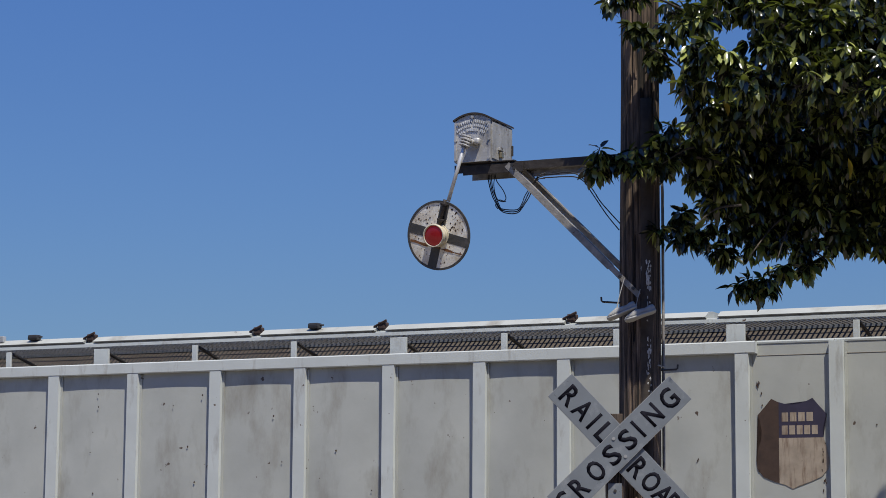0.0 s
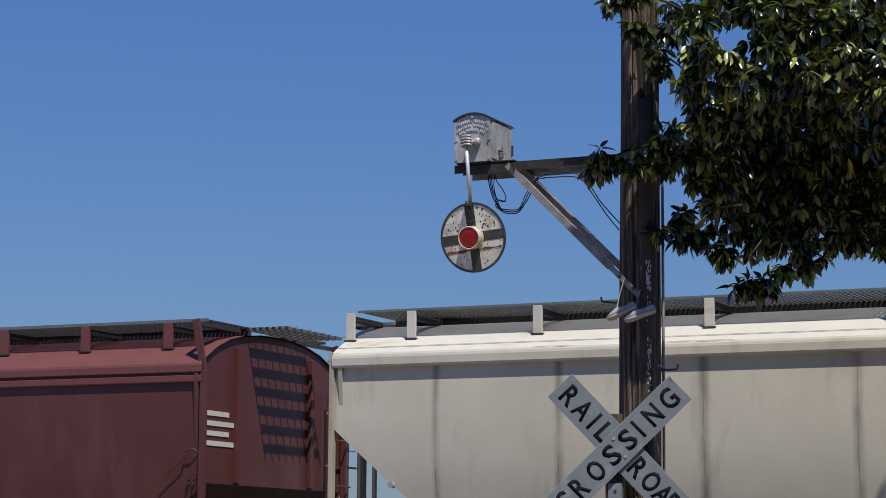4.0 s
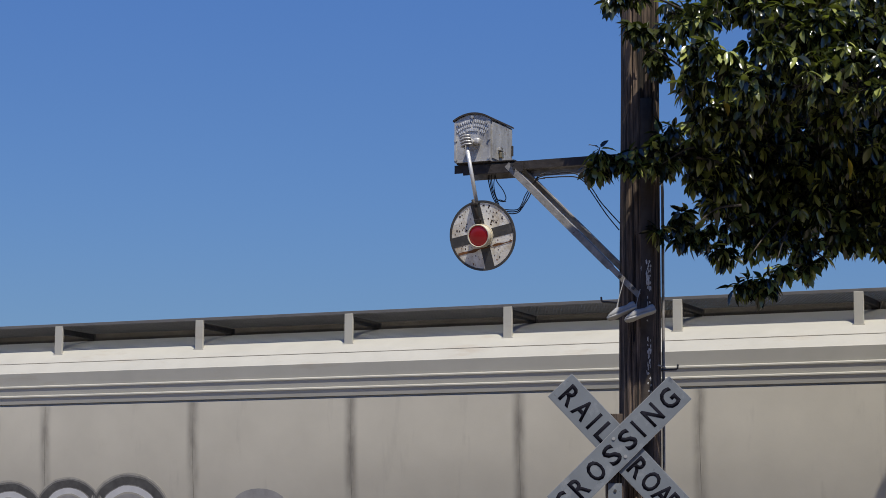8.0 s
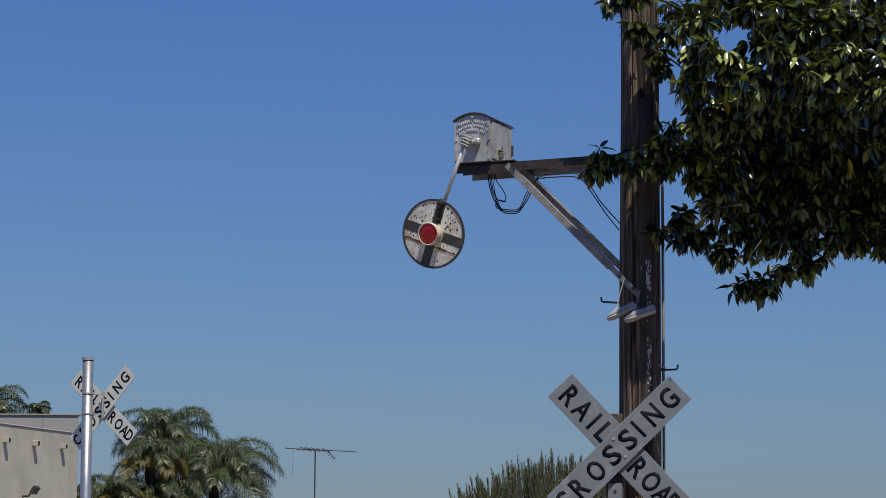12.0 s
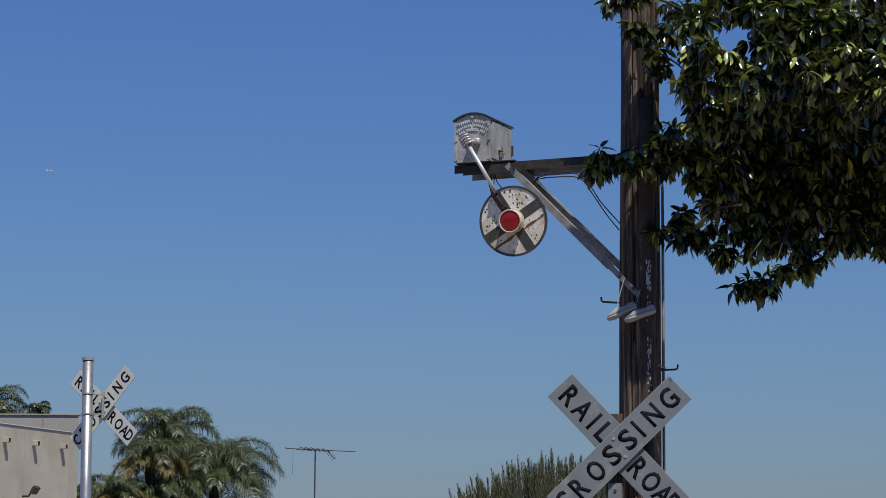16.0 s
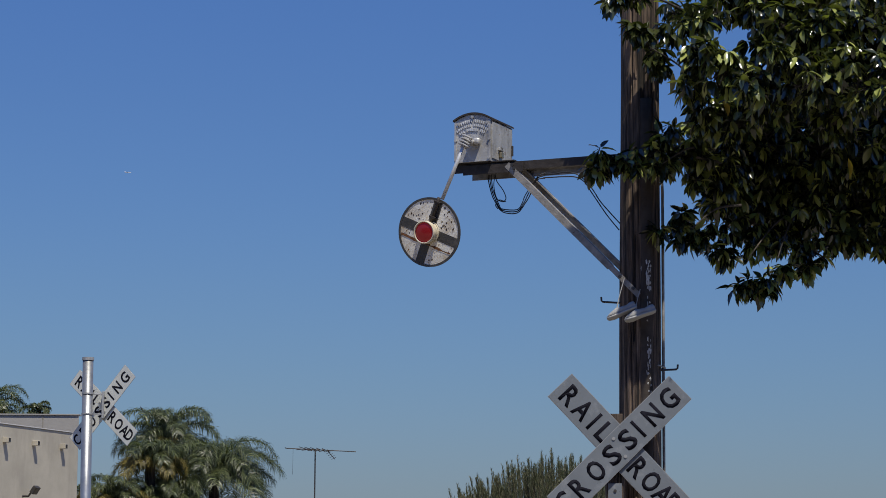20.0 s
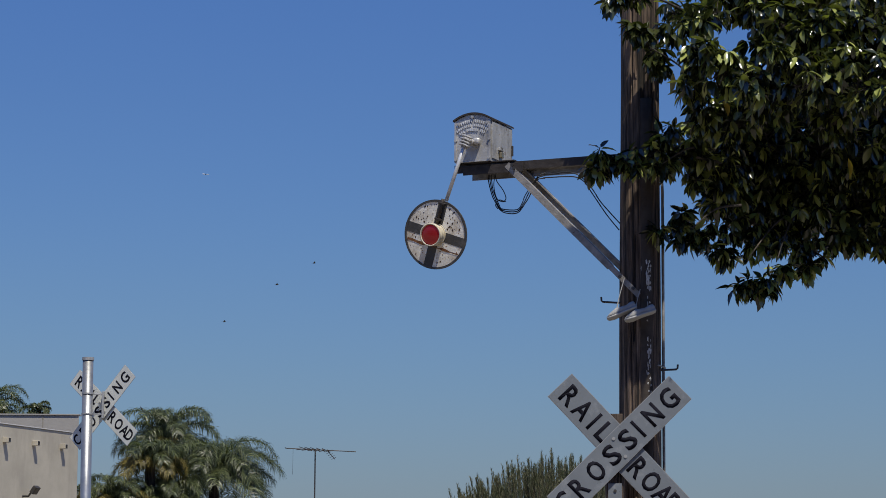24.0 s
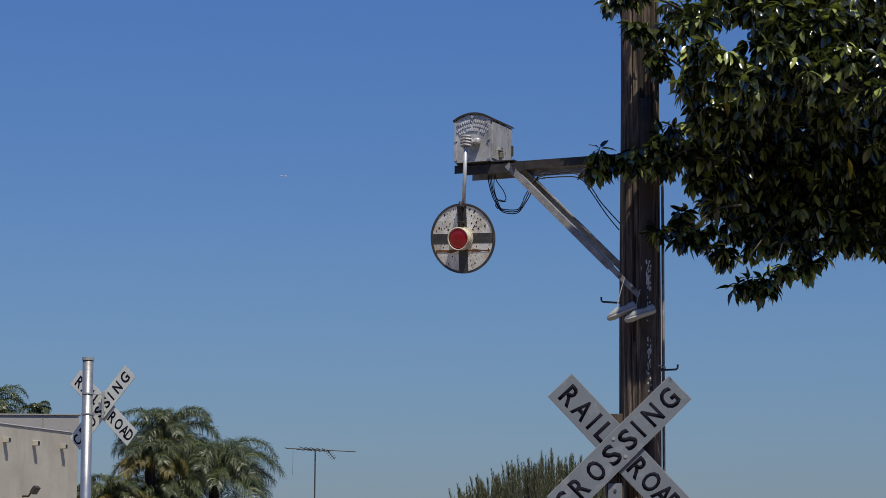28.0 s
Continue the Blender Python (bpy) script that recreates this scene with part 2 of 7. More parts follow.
LEAF_OLD = leaf_mat("yellowing_leaf", (0.30, 0.22, 0.03), (0.42, 0.26, 0.04), 0.4, 0.3)
FROND = leaf_mat("palm_leaflet", (0.045, 0.058, 0.020), (0.16, 0.18, 0.08), 0.36, 0.25)
FROND_OLD = leaf_mat("yellow_palm_leaflet", (0.12, 0.10, 0.02), (0.24, 0.185, 0.045), 0.5, 0.2)
NEEDLE = leaf_mat("conifer_needle", (0.06, 0.075, 0.03), (0.19, 0.175, 0.10), 0.6, 0.1)
ASPHALT = surface("dusty_ground", (0.21, 0.18, 0.14), 0.95, 0, 0.15, 0.8, 0.5, 60, (0.18, 0.16, 0.135), 0.3, 0.4)
BALLAST = surface("grey_ballast", (0.22, 0.205, 0.19), 0.95, 0, 0.4, 9, 1.0, 14)
TIE = wood_mat("old_tie_wood", (0.06, 0.05, 0.04), (0.13, 0.11, 0.09), 20)
FEATHER = surface("dark_feather", (0.03, 0.028, 0.027), 0.7, 0, 0.2, 20, 0, 40)
PLANE_WHITE = surface("aircraft_white", (0.8, 0.8, 0.8), 0.35, 0, 0.03, 1, 0, 40)
# near black that stands for deep shade, not a real coating
SHADE_BLACK = surface("shade_black", (0.03, 0.03, 0.03), 0.8, 0, 0.2, 10, 0, 40)


def lens_material():
    """Red signal glass with a weak lamp behind it."""
    m, n, l, b = nodes_of("red_signal_glass")
    b.inputs["Base Color"].default_value = (0.12, 0.010, 0.012, 1)
    b.inputs["Roughness"].default_value = 0.22
    b.inputs["Emission Color"].default_value = (1.0, 0.02, 0.03, 1)
    b.inputs["Emission Strength"].default_value = 0.08
    return m


LENS = lens_material()


# ---------------------------------------------------------------- mesh helpers
def part(name, bm, material, parent=None, label="", smooth=False):
    me = bpy.data.meshes.new(name)
    bmesh.ops.recalc_face_normals(bm, faces=bm.faces)
    bm.to_mesh(me)
    bm.free()
    me.materials.append(material)
    if smooth:
        me.shade_smooth()
    ob = new(name, me)
    ob.parent = parent
    if label:
        ob["label"] = label
    return ob


def piece(name, me, parent, m):
    ob = new(name, me)
    ob.parent = parent
    ob.matrix_basis = m
    return ob


def add_box(bm, x0, x1, y0, y1, z0, z1, m=None):
    v = [bm.verts.new((x, y, z)) for x in (x0, x1) for y in (y0, y1) for z in (z0, z1)]
    for q in ((0, 1, 3, 2), (4, 6, 7, 5), (0, 4, 5, 1), (2, 3, 7, 6), (0, 2, 6, 4), (1, 5, 7, 3)):
        bm.faces.new([v[i] for i in q])
    if m is not None:
        for a in v:
            a.co = m @ a.co
    return v


def box_bm(x0, x1, y0, y1, z0, z1, bevel=0.0, m=None):
    bm = bmesh.new()
    add_box(bm, x0, x1, y0, y1, z0, z1)
    if bevel:
        bmesh.ops.bevel(bm, geom=list(bm.edges), offset=bevel, segments=2, affect="EDGES", profile=0.6)
    if m is not None:
        bm.transform(m)
    return bm


def add_tube(bm, pts, r, n=8, r1=None, caps=True):
    """A round tube along points; r to r1 from end to end."""
    pts = [Vector(p) for p in pts]
    r1 = r if r1 is None else r1
    rings = []
    ref = None
    for i, p in enumerate(pts):
        d = (pts[min(i + 1, len(pts) - 1)] - pts[max(i - 1, 0)]).normalized()
        if ref is None:
            ref = d.orthogonal().normalized()
        ref = (ref - d * ref.dot(d)).normalized()
        s = d.cross(ref)
        k = r + (r1 - r) * i / max(1, len(pts) - 1)
        rings.append([bm.verts.new(p + ref * (k * math.cos(a)) + s * (k * math.sin(a))) for a in (2 * math.pi * j / n for j in range(n))])
    for a, b in zip(rings, rings[1:]):
        for j in range(n):
            bm.faces.new((a[j], a[(j + 1) % n], b[(j + 1) % n], b[j]))
    if caps:
        bm.faces.new(rings[0][::-1])
        bm.faces.new(rings[-1])
    return rings


def tube_bm(pts, r, n=8, r1=None):
    bm = bmesh.new()
    add_tube(bm, pts, r, n, r1)
    return bm


def add_prism(bm, poly, h0, h1, place):
    """A flat outline pushed from h0 to h1; place(u, v, h) gives the point."""
    a = [bm.verts.new(place(u, v, h0)) for u, v in poly]
    b = [bm.verts.new(place(u, v, h1)) for u, v in poly]
    bm.faces.new(a[::-1])
    bm.faces.new(b)
    for i in range(len(poly)):
        j = (i + 1) % len(poly)
        bm.faces.new((a[i], a[j], b[j], b[i]))


def prism_bm(poly, h0, h1, place):
    bm = bmesh.new()
    add_prism(bm, poly, h0, h1, place)
    return bm


def spline(pts, n=6):
    """Points of a smooth line through pts."""
    p = [Vector(q) for q in pts]
    p = [2 * p[0] - p[1]] + p + [2 * p[-1] - p[-2]]
    out = []
    for i in range(1, len(p) - 2):
        for k in range(n):
            t = k / n
            a, b, c, d = p[i - 1:i + 3]
            out.append(0.5 * ((2 * b) + (c - a) * t + (2 * a - 5 * b + 4 * c - d) * t * t + (3 * b - a - 3 * c + d) * t ** 3))
    return out + [p[-2]]


def letter_bm(text, height, depth, width=None, weight=0.0):
    """Raised letters, centred, reading along +x in the xz plane, facing -y."""
    cu = bpy.data.curves.new("text", "FONT")
    cu.body, cu.size, cu.resolution_u, cu.offset = text, 1.0, 3, weight
    ob = bpy.data.objects.new("text", cu)
    scene.collection.objects.link(ob)
    me = bpy.data.meshes.new_from_object(ob.evaluated_get(bpy.context.evaluated_depsgraph_get()))
    bpy.data.objects.remove(ob)
    bm = bmesh.new()
    bm.from_mesh(me)
    xs = [v.co.x for v in bm.verts]
    ys = [v.co.y for v in bm.verts]
    k = height / (max(ys) - min(ys))
    kx = k if width is None else width / (max(xs) - min(xs))
    cx, cy = (max(xs) + min(xs)) / 2, (max(ys) + min(ys)) / 2
    for v in bm.verts:
        v.co = Vector(((v.co.x - cx) * kx, 0, (v.co.y - cy) * k))
    got = bmesh.ops.extrude_face_region(bm, geom=list(bm.faces))
    for v in got["geom"]:
        if isinstance(v, bmesh.types.BMVert):
            v.co.y -= depth
    return bm


def thing(name, label, category, m=None, group="", kind=""):
    ob = new(name)
    ob.empty_display_size = 0.2
    if m is not None:
        ob.matrix_basis = m
    return tagged(ob, label, category, group, kind)


# ---------------------------------------------------------------- plan
TRACK_TURN = -24.484                       # heading of the track, degrees from +x
TRACK = pose(8.706, 19.119, 0, 0, 0, TRACK_TURN)   # a point of the track's centre line, rail top at z = 0


# ---------------------------------------------------------------- ground and track
def build_ground():
    bm = bmesh.new()
    n, size = 24, 3000.0
    grid = [[bm.verts.new((size * ((i / n * 2 - 1) ** 3), size * ((j / n * 2 - 1) ** 3), -0.32)) for j in range(n + 1)] for i in range(n + 1)]
    for i in range(n):
        for j in range(n):
            bm.faces.new((grid[i][j], grid[i + 1][j], grid[i + 1][j + 1], grid[i][j + 1]))
    tagged(part("ground", bm, ASPHALT), "flat dusty pale brown dirt and gravel ground", "ground", kind="structure")
    bm = bmesh.new()
    add_prism(bm, [(-2.6, -0.31), (2.6, -0.31), (1.7, -0.16), (-1.7, -0.16)], -260, 320, lambda u, v, h: TRACK @ Vector((h, u, v)))
    tagged(part("track_bed", bm, BALLAST), "grey crushed stone ballast under the track", "track bed", kind="structure")
    bm = bmesh.new()
    for k in range(-200, 300):
        add_box(bm, k * 0.55 - 0.11, k * 0.55 + 0.11, -1.3, 1.3, -0.20, -0.145, TRACK)
    tagged(part("railway_ties", bm, TIE), "weathered dark wooden railway ties", "railway ties", kind="stuff")
    for side in (-1, 1):
        bm = bmesh.new()
        poly = [(-0.07, -0.145), (0.07, -0.145), (0.07, -0.132), (0.012, -0.115), (0.012, -0.045), (0.036, -0.03), (0.034, 0.0), (-0.034, 0.0), (-0.036, -0.03), (-0.012, -0.045), (-0.012, -0.115), (-0.07, -0.132)]
        add_prism(bm, poly, -260, 320, lambda u, v, h: TRACK @ Vector((h, side * 0.755 + u, v)))
        tagged(part("rail", bm, RAILSTEEL), "worn steel rail with a shiny head", "rail", "rails", "structure")


build_ground()


def skylight_blocker():
    """Unseen plain wall added behind the camera to cut skylight on the near sides."""
    bm = box_bm(-45, 45, -5.6, -5.0, -0.32, 9.0, 0.02)
    tagged(part("skylight_blocker_wall", bm, PLAIN_WALL), "long plain brown wall added out of view to cut skylight", "wall", kind="structure")


skylight_blocker()

# ---------------------------------------------------------------- wooden pole
POLE_X, POLE_Y = 1.428, 16.4


def build_pole():
    pole = thing("utility_pole", "tall cracked brown creosoted wooden utility pole", "pole", pose(POLE_X, POLE_Y, -0.32))
    bm = bmesh.new()
    n, rows = 72, 90
    rings = []
    grooves = [random.random() for _ in range(n)]
    for i in range(rows + 1):
        z = 8.3 * i / rows
        ring = []
        for j in range(n):
            a = 2 * math.pi * j / n
            g = 0.010 * max(0, noise.noise(Vector((grooves[j] * 40, z * 0.5, j * 3.1)))) + (0.014 if noise.noise(Vector((j * 7.7, z * 0.32, 4.0))) > 0.30 else 0)
            r = (0.1655 - 0.0038 * z) - g + 0.006 * noise.noise(Vector((math.cos(a) * 2, math.sin(a) * 2, z * 0.6)))
            ring.append(bm.verts.new((0.0034 * z + r * math.cos(a), r * math.sin(a), z)))
        rings.append(ring)
    for a, b in zip(rings, rings[1:]):
        for j in range(n):
            bm.faces.new((a[j], a[(j + 1) % n], b[(j + 1) % n], b[j]))
    bm.faces.new(rings[-1])
    part("shaft", bm, POLE_WOOD, pole)
    # step bolts: a straight shank with the end turned up
    for x, z, way, size in ((1.294, 4.275, -1, 0.135), (1.590, 3.785, 1, 0.12)):
        x0 = x - POLE_X
        pts = [(x0 - way * 0.05, -0.02, z - 0.005), (x0 + way * (size - 0.01), -0.02, z + 0.004), (x0 + way * size, -0.02, z + 0.012), (x0 + way * (size + 0.002), -0.02, z + 0.04)]
        part("step_bolt", tube_bm(pts, 0.0075, 8), STEEL, pole, "bent rusty step bolt")
    # thin conduit with straps
    cond = part("conduit", tube_bm([(0.186, 0.03, 0.4), (0.184, 0.03, 3.0), (0.186, 0.03, 5.1), (0.17, 0.03, 5.42)], 0.011, 10), IRON, pole, "thin grey conduit", True)
    for z in (3.80, 2.95, 5.2):
        bm = bmesh.new()
        add_tube(bm, [(0.11, -0.105, z + 0.012), (0.15, -0.07, z + 0.012), (0.196, 0.03, z + 0.006), (0.2, 0.055, z), (0.17, 0.07, z)], 0.006, 6)
        part("strap", bm, GALV, pole)
    # grey half-round cable guard up the face of the pole
    bm = bmesh.new()
    rows = []
    for i in range(31):
        z = 0.3 + 5.47 * i / 30
        ac = radians(284)
        r0 = 0.1575 - 0.0038 * z
        cx, cy = 0.0034 * z + r0 * math.cos(ac), r0 * math.sin(ac)
        rows.append([bm.verts.new((cx + 0.044 * math.cos(ac + a), cy + (0.030 + 0.0015 * noise.noise(Vector((z * 2, a, 1)))) * math.sin(ac + a), z)) for a in (radians(-88 + 22 * k) for k in range(9))])
    for a, b in zip(rows, rows[1:]):
        for k in range(8):
            bm.faces.new((a[k], a[k + 1], b[k + 1], b[k]))
    bm.faces.new(rows[-1])
    part("cable_guard", bm, GUARD, pole, "worn grey cable guard", True)
    # flaked paint patches left on the guard and the wood
    for (a0, a1, z0, z1, cnt) in ((280, 292, 4.36, 4.56, 40), (280, 292, 3.50, 4.0, 40), (268, 276, 4.42, 4.56, 16), (280, 290, 4.10, 4.3, 5)):
        rnd = random.Random(int(z0 * 100))
        for _ in range(cnt):
            bm = bmesh.new()
            a = radians(rnd.uniform(a0, a1))
            z = rnd.uniform(z0, z1)
            r = (0.1615 if a < radians(278) else 0.183) + 0.005 - 0.0038 * z
            w, h = rnd.uniform(0.003, 0.008), rnd.uniform(0.004, 0.024)
            c = Vector((0.0034 * z + r * math.cos(a), r * math.sin(a), z))
            t = Vector((-math.sin(a), math.cos(a), 0))
            vs = []
            for q in range(7):
                an = 2 * math.pi * q / 7
                k = rnd.uniform(0.6, 1.2)
                vs.append(bm.verts.new(c + t * (w * k * math.cos(an)) + Vector((0, 0, h * k * math.sin(an)))))
            ctr = bm.verts.new(c + Vector((math.cos(a), math.sin(a), 0)) * 0.004)
            for q in range(7):
                bm.faces.new((vs[q], vs[(q + 1) % 7], ctr))
            part("paint_flake", bm, FLAKE, pole, "flaking pale paint")
    return pole


build_pole()

# ---------------------------------------------------------------- wigwag signal; x along the track, -y to the road user
SIGNAL = pose(1.451, POLE_Y, 0, 0, 0, TRACK_TURN)
PIVOT = (-1.269, -0.315, 5.196)
ARM = 0.737


def angle_iron(name, p, q, leg, thick, up, side, material, parent):
    """An L-shaped bar from p to q; one leg hangs down, one points to side."""
    bm = bmesh.new()
    p, q = Vector(p), Vector(q)
    d = (q - p).normalized()
    s = Vector(side)
    u = Vector(up)
    u = (u - d * u.dot(d)).normalized()
    poly = [(0, 0), (leg, 0), (leg, -thick), (thick, -thick), (thick, -leg), (0, -leg)]
    a = [bm.verts.new(p + s * x + u * y) for x, y in poly]
    b = [bm.verts.new(q + s * x + u * y) for x, y in poly]
    bm.faces.new(a)
    bm.faces.new(b[::-1])
    for i in range(6):
        bm.faces.new((a[i], b[i], b[(i + 1) % 6], a[(i + 1) % 6]))
    return part(name, bm, material, parent)


def bolt(parent, x, y, z, r=0.013, facing=-1, material=None):
    bm = tube_bm([(x, y, z), (x, y + facing * 0.012, z)], r, 6)
    part("bolt", bm, material or STEEL, parent)


def disc_outline(r, n=48):
    return [(r * math.cos(2 * math.pi * i / n), r * math.sin(2 * math.pi * i / n)) for i in range(n)]


def build_signal():
    sig = thing("wigwag_signal", "silver box wigwag crossing signal with swinging white disc", "railway signal", SIGNAL)
    # bracket: two irons and two braces that straddle the pole
    angle_iron("bracket_arm", (-1.425, -0.172, 5.040), (0.25, -0.172, 5.040), 0.062, 0.009, (0, 0, 1), (0, 1, 0), IRON_DARK, sig)
    angle_iron("bracket_arm", (-1.425, 0.172, 5.040), (0.25, 0.172, 5.040), 0.062, 0.009, (0, 0, 1), (0, -1, 0), IRON, sig)
    part("bracket_plate", box_bm(-1.40, -0.93, -0.19, 0.17, 5.042, 5.052, 0.002), IRON_DARK, sig)
    part("bracket_lip", box_bm(-1.35, -0.86, -0.184, -0.174, 4.958, 5.03, 0.002), IRON_DARK, sig)
    for y, side in ((-0.186, 1), (0.186, -1)):
        b = angle_iron("brace", (-0.975, y, 5.035), (-0.16, y, 4.225), 0.049, 0.008, (1, 0, 1), (0, side, 0), IRON, sig)
        bm = bmesh.new()
        p, q = Vector((-0.18, y - 0.004 * side, 4.245)), Vector((0.06, y - 0.004 * side, 4.004))
        u = Vector((0.707, 0, 0.707))
        for s0, s1 in ((0, 0.010 * side),):
            vs = [bm.verts.new(c + u * k + Vector((0, s, 0))) for c in (p, q) for k in (0.0, -0.04) for s in (s0, s1)]
            for f in ((0, 1, 3, 2), (4, 6, 7, 5), (0, 4, 5, 1), (2, 3, 7, 6), (0, 2, 6, 4), (1, 5, 7, 3)):
                bm.faces.new([vs[i] for i in f])
        part("brace_foot", bm, IRON, sig)
    for a, y, z in ((-0.93, -0.19, 4.985), (-0.945, -0.19, 5.01), (-0.09, -0.2, 4.13), (0.01, -0.2, 4.04), (0.0, -0.19, 5.0)):
        bolt(sig, a, y, z)
    # housing: arched top, cast front, side door with a padlock
    def arch(w, z0, z1, rise, n=10):
        top = [(w / 2 - w * i / n, z1 + rise * (1 - (2 * i / n - 1) ** 2)) for i in range(n + 1)]
        return [(-w / 2, z0), (w / 2, z0)] + top
    cx = -1.258
    body = part("housing", prism_bm(arch(0.294, 5.052, 5.368, 0.046), -0.215, 0.205, lambda u, v, h: Vector((cx + u, h, v))), ALU, sig, "silver painted cast iron box")
    bm = bmesh.new()
    n = 12
    for h0, h1 in ((-0.228, 0.212),):
        outer = [(0.159 - 0.318 * i / n, 5.378 + 0.050 * (1 - (2 * i / n - 1) ** 2)) for i in range(n + 1)]
        inner = [(u, v - 0.013) for u, v in outer[::-1]]
        add_prism(bm, outer + inner, h0, h1, lambda u, v, h: Vector((cx + u, h, v)))
    part("lid", bm, IRON_DARK, body, "dark arched lid")
    part("front_frame", prism_bm([(-0.147, 5.056), (-0.132, 5.056), (-0.132, 5.36), (-0.147, 5.36)], -0.222, -0.2151, lambda u, v, h: Vector((cx + u, h, v))), ALU, body)
    part("front_frame", prism_bm([(0.132, 5.056), (0.147, 5.056), (0.147, 5.36), (0.132, 5.36)], -0.222, -0.2151, lambda u, v, h: Vector((cx + u, h, v))), ALU, body)
    part("side_door", box_bm(cx + 0.1475, cx + 0.154, -0.195, 0.185, 5.075, 5.355, 0.002), ALU, body)
    part("hinge", box_bm(cx + 0.15, cx + 0.165, 0.17, 0.19, 5.15, 5.23, 0.003), IRON_DARK, body)
    # padlock on its hasp
    lock = part("padlock", box_bm(cx + 0.158, cx + 0.178, -0.075, -0.028, 5.095, 5.14, 0.006), BRASS, body, "small brass padlock")
    part("shackle", tube_bm(spline([(cx + 0.168, -0.066, 5.14), (cx + 0.168, -0.064, 5.165), (cx + 0.168, -0.052, 5.175), (cx + 0.168, -0.040, 5.165), (cx + 0.168, -0.037, 5.14)], 4), 0.0045, 6), STEEL, body)
    part("hasp", box_bm(cx + 0.153, cx + 0.17, -0.09, -0.015, 5.15, 5.17, 0.003), ALU, body)
    # cast lettering, worn past reading: rows of small raised bars on arcs
    rnd = random.Random(12)
    for mid, reach, drop, top, count in ((0.0, 0.126, 0.036, 5.363, 16), (0.0, 0.126, 0.042, 5.331, 17), (-0.002, 0.100, 0.026, 5.297, 15)):
        for i in range(count):
            f = 2 * i / (count - 1) - 1
            if i == count // 2 and top > 5.3 or i in (3, 11) and top < 5.3:
                continue
            m = Matrix.Translation((cx + mid + reach * f, -0.2165, top - drop * f * f)) @ Matrix.Rotation(f * 0.42, 4, "Y")
            w, h = rnd.uniform(0.0040, 0.0062), rnd.uniform(0.0085, 0.0112)
            bm = box_bm(-w, w, -0.006, 0.001, -h, h, 0.0015, m)
            add_box(bm, -w - 0.0018, w * rnd.uniform(-0.2, 0.9), -0.0045, 0.001, h * 0.35, h * 0.9, m)
            # same paint as the box; brighter rod metal puts in their sunlit edges
            part("cast_letter", bm, ROD, body)
    for dx, z in ((-0.115, 5.345), (0.0, 5.392), (0.118, 5.345), (-0.137, 5.22), (0.138, 5.22), (-0.135, 5.075), (0.135, 5.075)):
        bolt(body, cx + dx, -0.2165, z, 0.012, -1, ALU)
    part("hub", tube_bm([(PIVOT[0] + 0.012, -0.21, 5.196), (PIVOT[0] + 0.012, -0.30, 5.196)], 0.026, 16), ALU, body, "", True)
    part("bearing_cap", box_bm(PIVOT[0] + 0.030, PIVOT[0] + 0.082, -0.262, -0.215, 5.176, 5.226, 0.016), ALU, body, "cast bearing cap", True)
    part("bearing_plate", prism_bm(disc_outline(0.055, 20), -0.223, -0.2155, lambda u, v, h: Vector((PIVOT[0] + 0.012 + u, h, 5.196 + v))), ALU, body)
    # wires that hang from the box and run to the pole
    for k in (0, 1, 2):
        o = 0.013 * (k - 1)
        loop = [(-1.208 + o, 0.0, 4.985), (-1.205 + o, 0.0, 4.93), (-1.184 + o * 0.5, 0.0, 4.842 + o), (-1.15 + o, 0.01 * k, 4.76 - o), (-1.105, 0.0, 4.705 + o * 0.8), (-0.985, 0.0, 4.69 + o), (-0.93 - o, 0, 4.75), (-0.897 - o * 1.5, 0.0, 4.811), (-0.847, 0.0, 4.899 + o * 0.4),
                (-0.80, -0.02, 4.935 + o), (-0.756, 0.0, 4.949 + o * 1.6)]
        part("wire", tube_bm(spline(loop, 4), 0.0042, 6), CABLE, sig, "slack black wire")
    part("wire", tube_bm(spline([(-1.165, 0.0, 4.985), (-1.15, 0, 4.93), (-1.10, 0, 4.86), (-1.075, 0, 4.80), (-1.09, 0, 4.775), (-1.13, 0, 4.785), (-1.16, 0, 4.75), (-1.145, 0.01, 4.72)], 4), 0.004, 6), CABLE, sig)
    part("wire", tube_bm(spline([(-1.165, 0.0, 4.985), (-1.175, 0, 4.90), (-1.155, 0, 4.81), (-1.12, 0, 4.775), (-1.075, 0, 4.77)], 4), 0.0035, 6), CABLE, sig)
    for o, drop in ((0.012, 0.0), (-0.012, 0.03)):
        pts = [(-0.77, 0.0, 4.945 + o), (-0.687, 0.0, 4.944 + o), (-0.597, 0.0, 4.947 + o * 1.4), (-0.506, 0.0, 4.932 + o), (-0.439, 0.0, 4.885 + o * 0.6), (-0.385 + o, 0.0, 4.814), (-0.327 + o * 0.6, 0.0, 4.73 - drop * 0.3), (-0.248 + o, 0.0, 4.632 - drop * 0.6), (-0.15 + o, -0.02, 4.53 - drop)]
        part("wire", tube_bm(spline(pts, 4), 0.0046, 6), CABLE, sig, "slack black wire")

    # pendulum: rod with clamps, disc, cross, lamp; origin at the pivot
    rod = part("pendulum", tube_bm([(0, 0, 0.02), (0, 0, -ARM + 0.262)], 0.0145, 12), ROD, sig, "swinging rod with white target disc", True)
    rod.matrix_basis = pose(*PIVOT)
    for z in (0.030, 0.008, -0.014, -0.036):
        part("clamp", tube_bm(spline([(-0.034, 0.012, z), (-0.036, -0.014, z), (0.0, -0.026, z + 0.004), (0.036, -0.014, z), (0.034, 0.012, z)], 3), 0.0085, 8), ALU, rod)
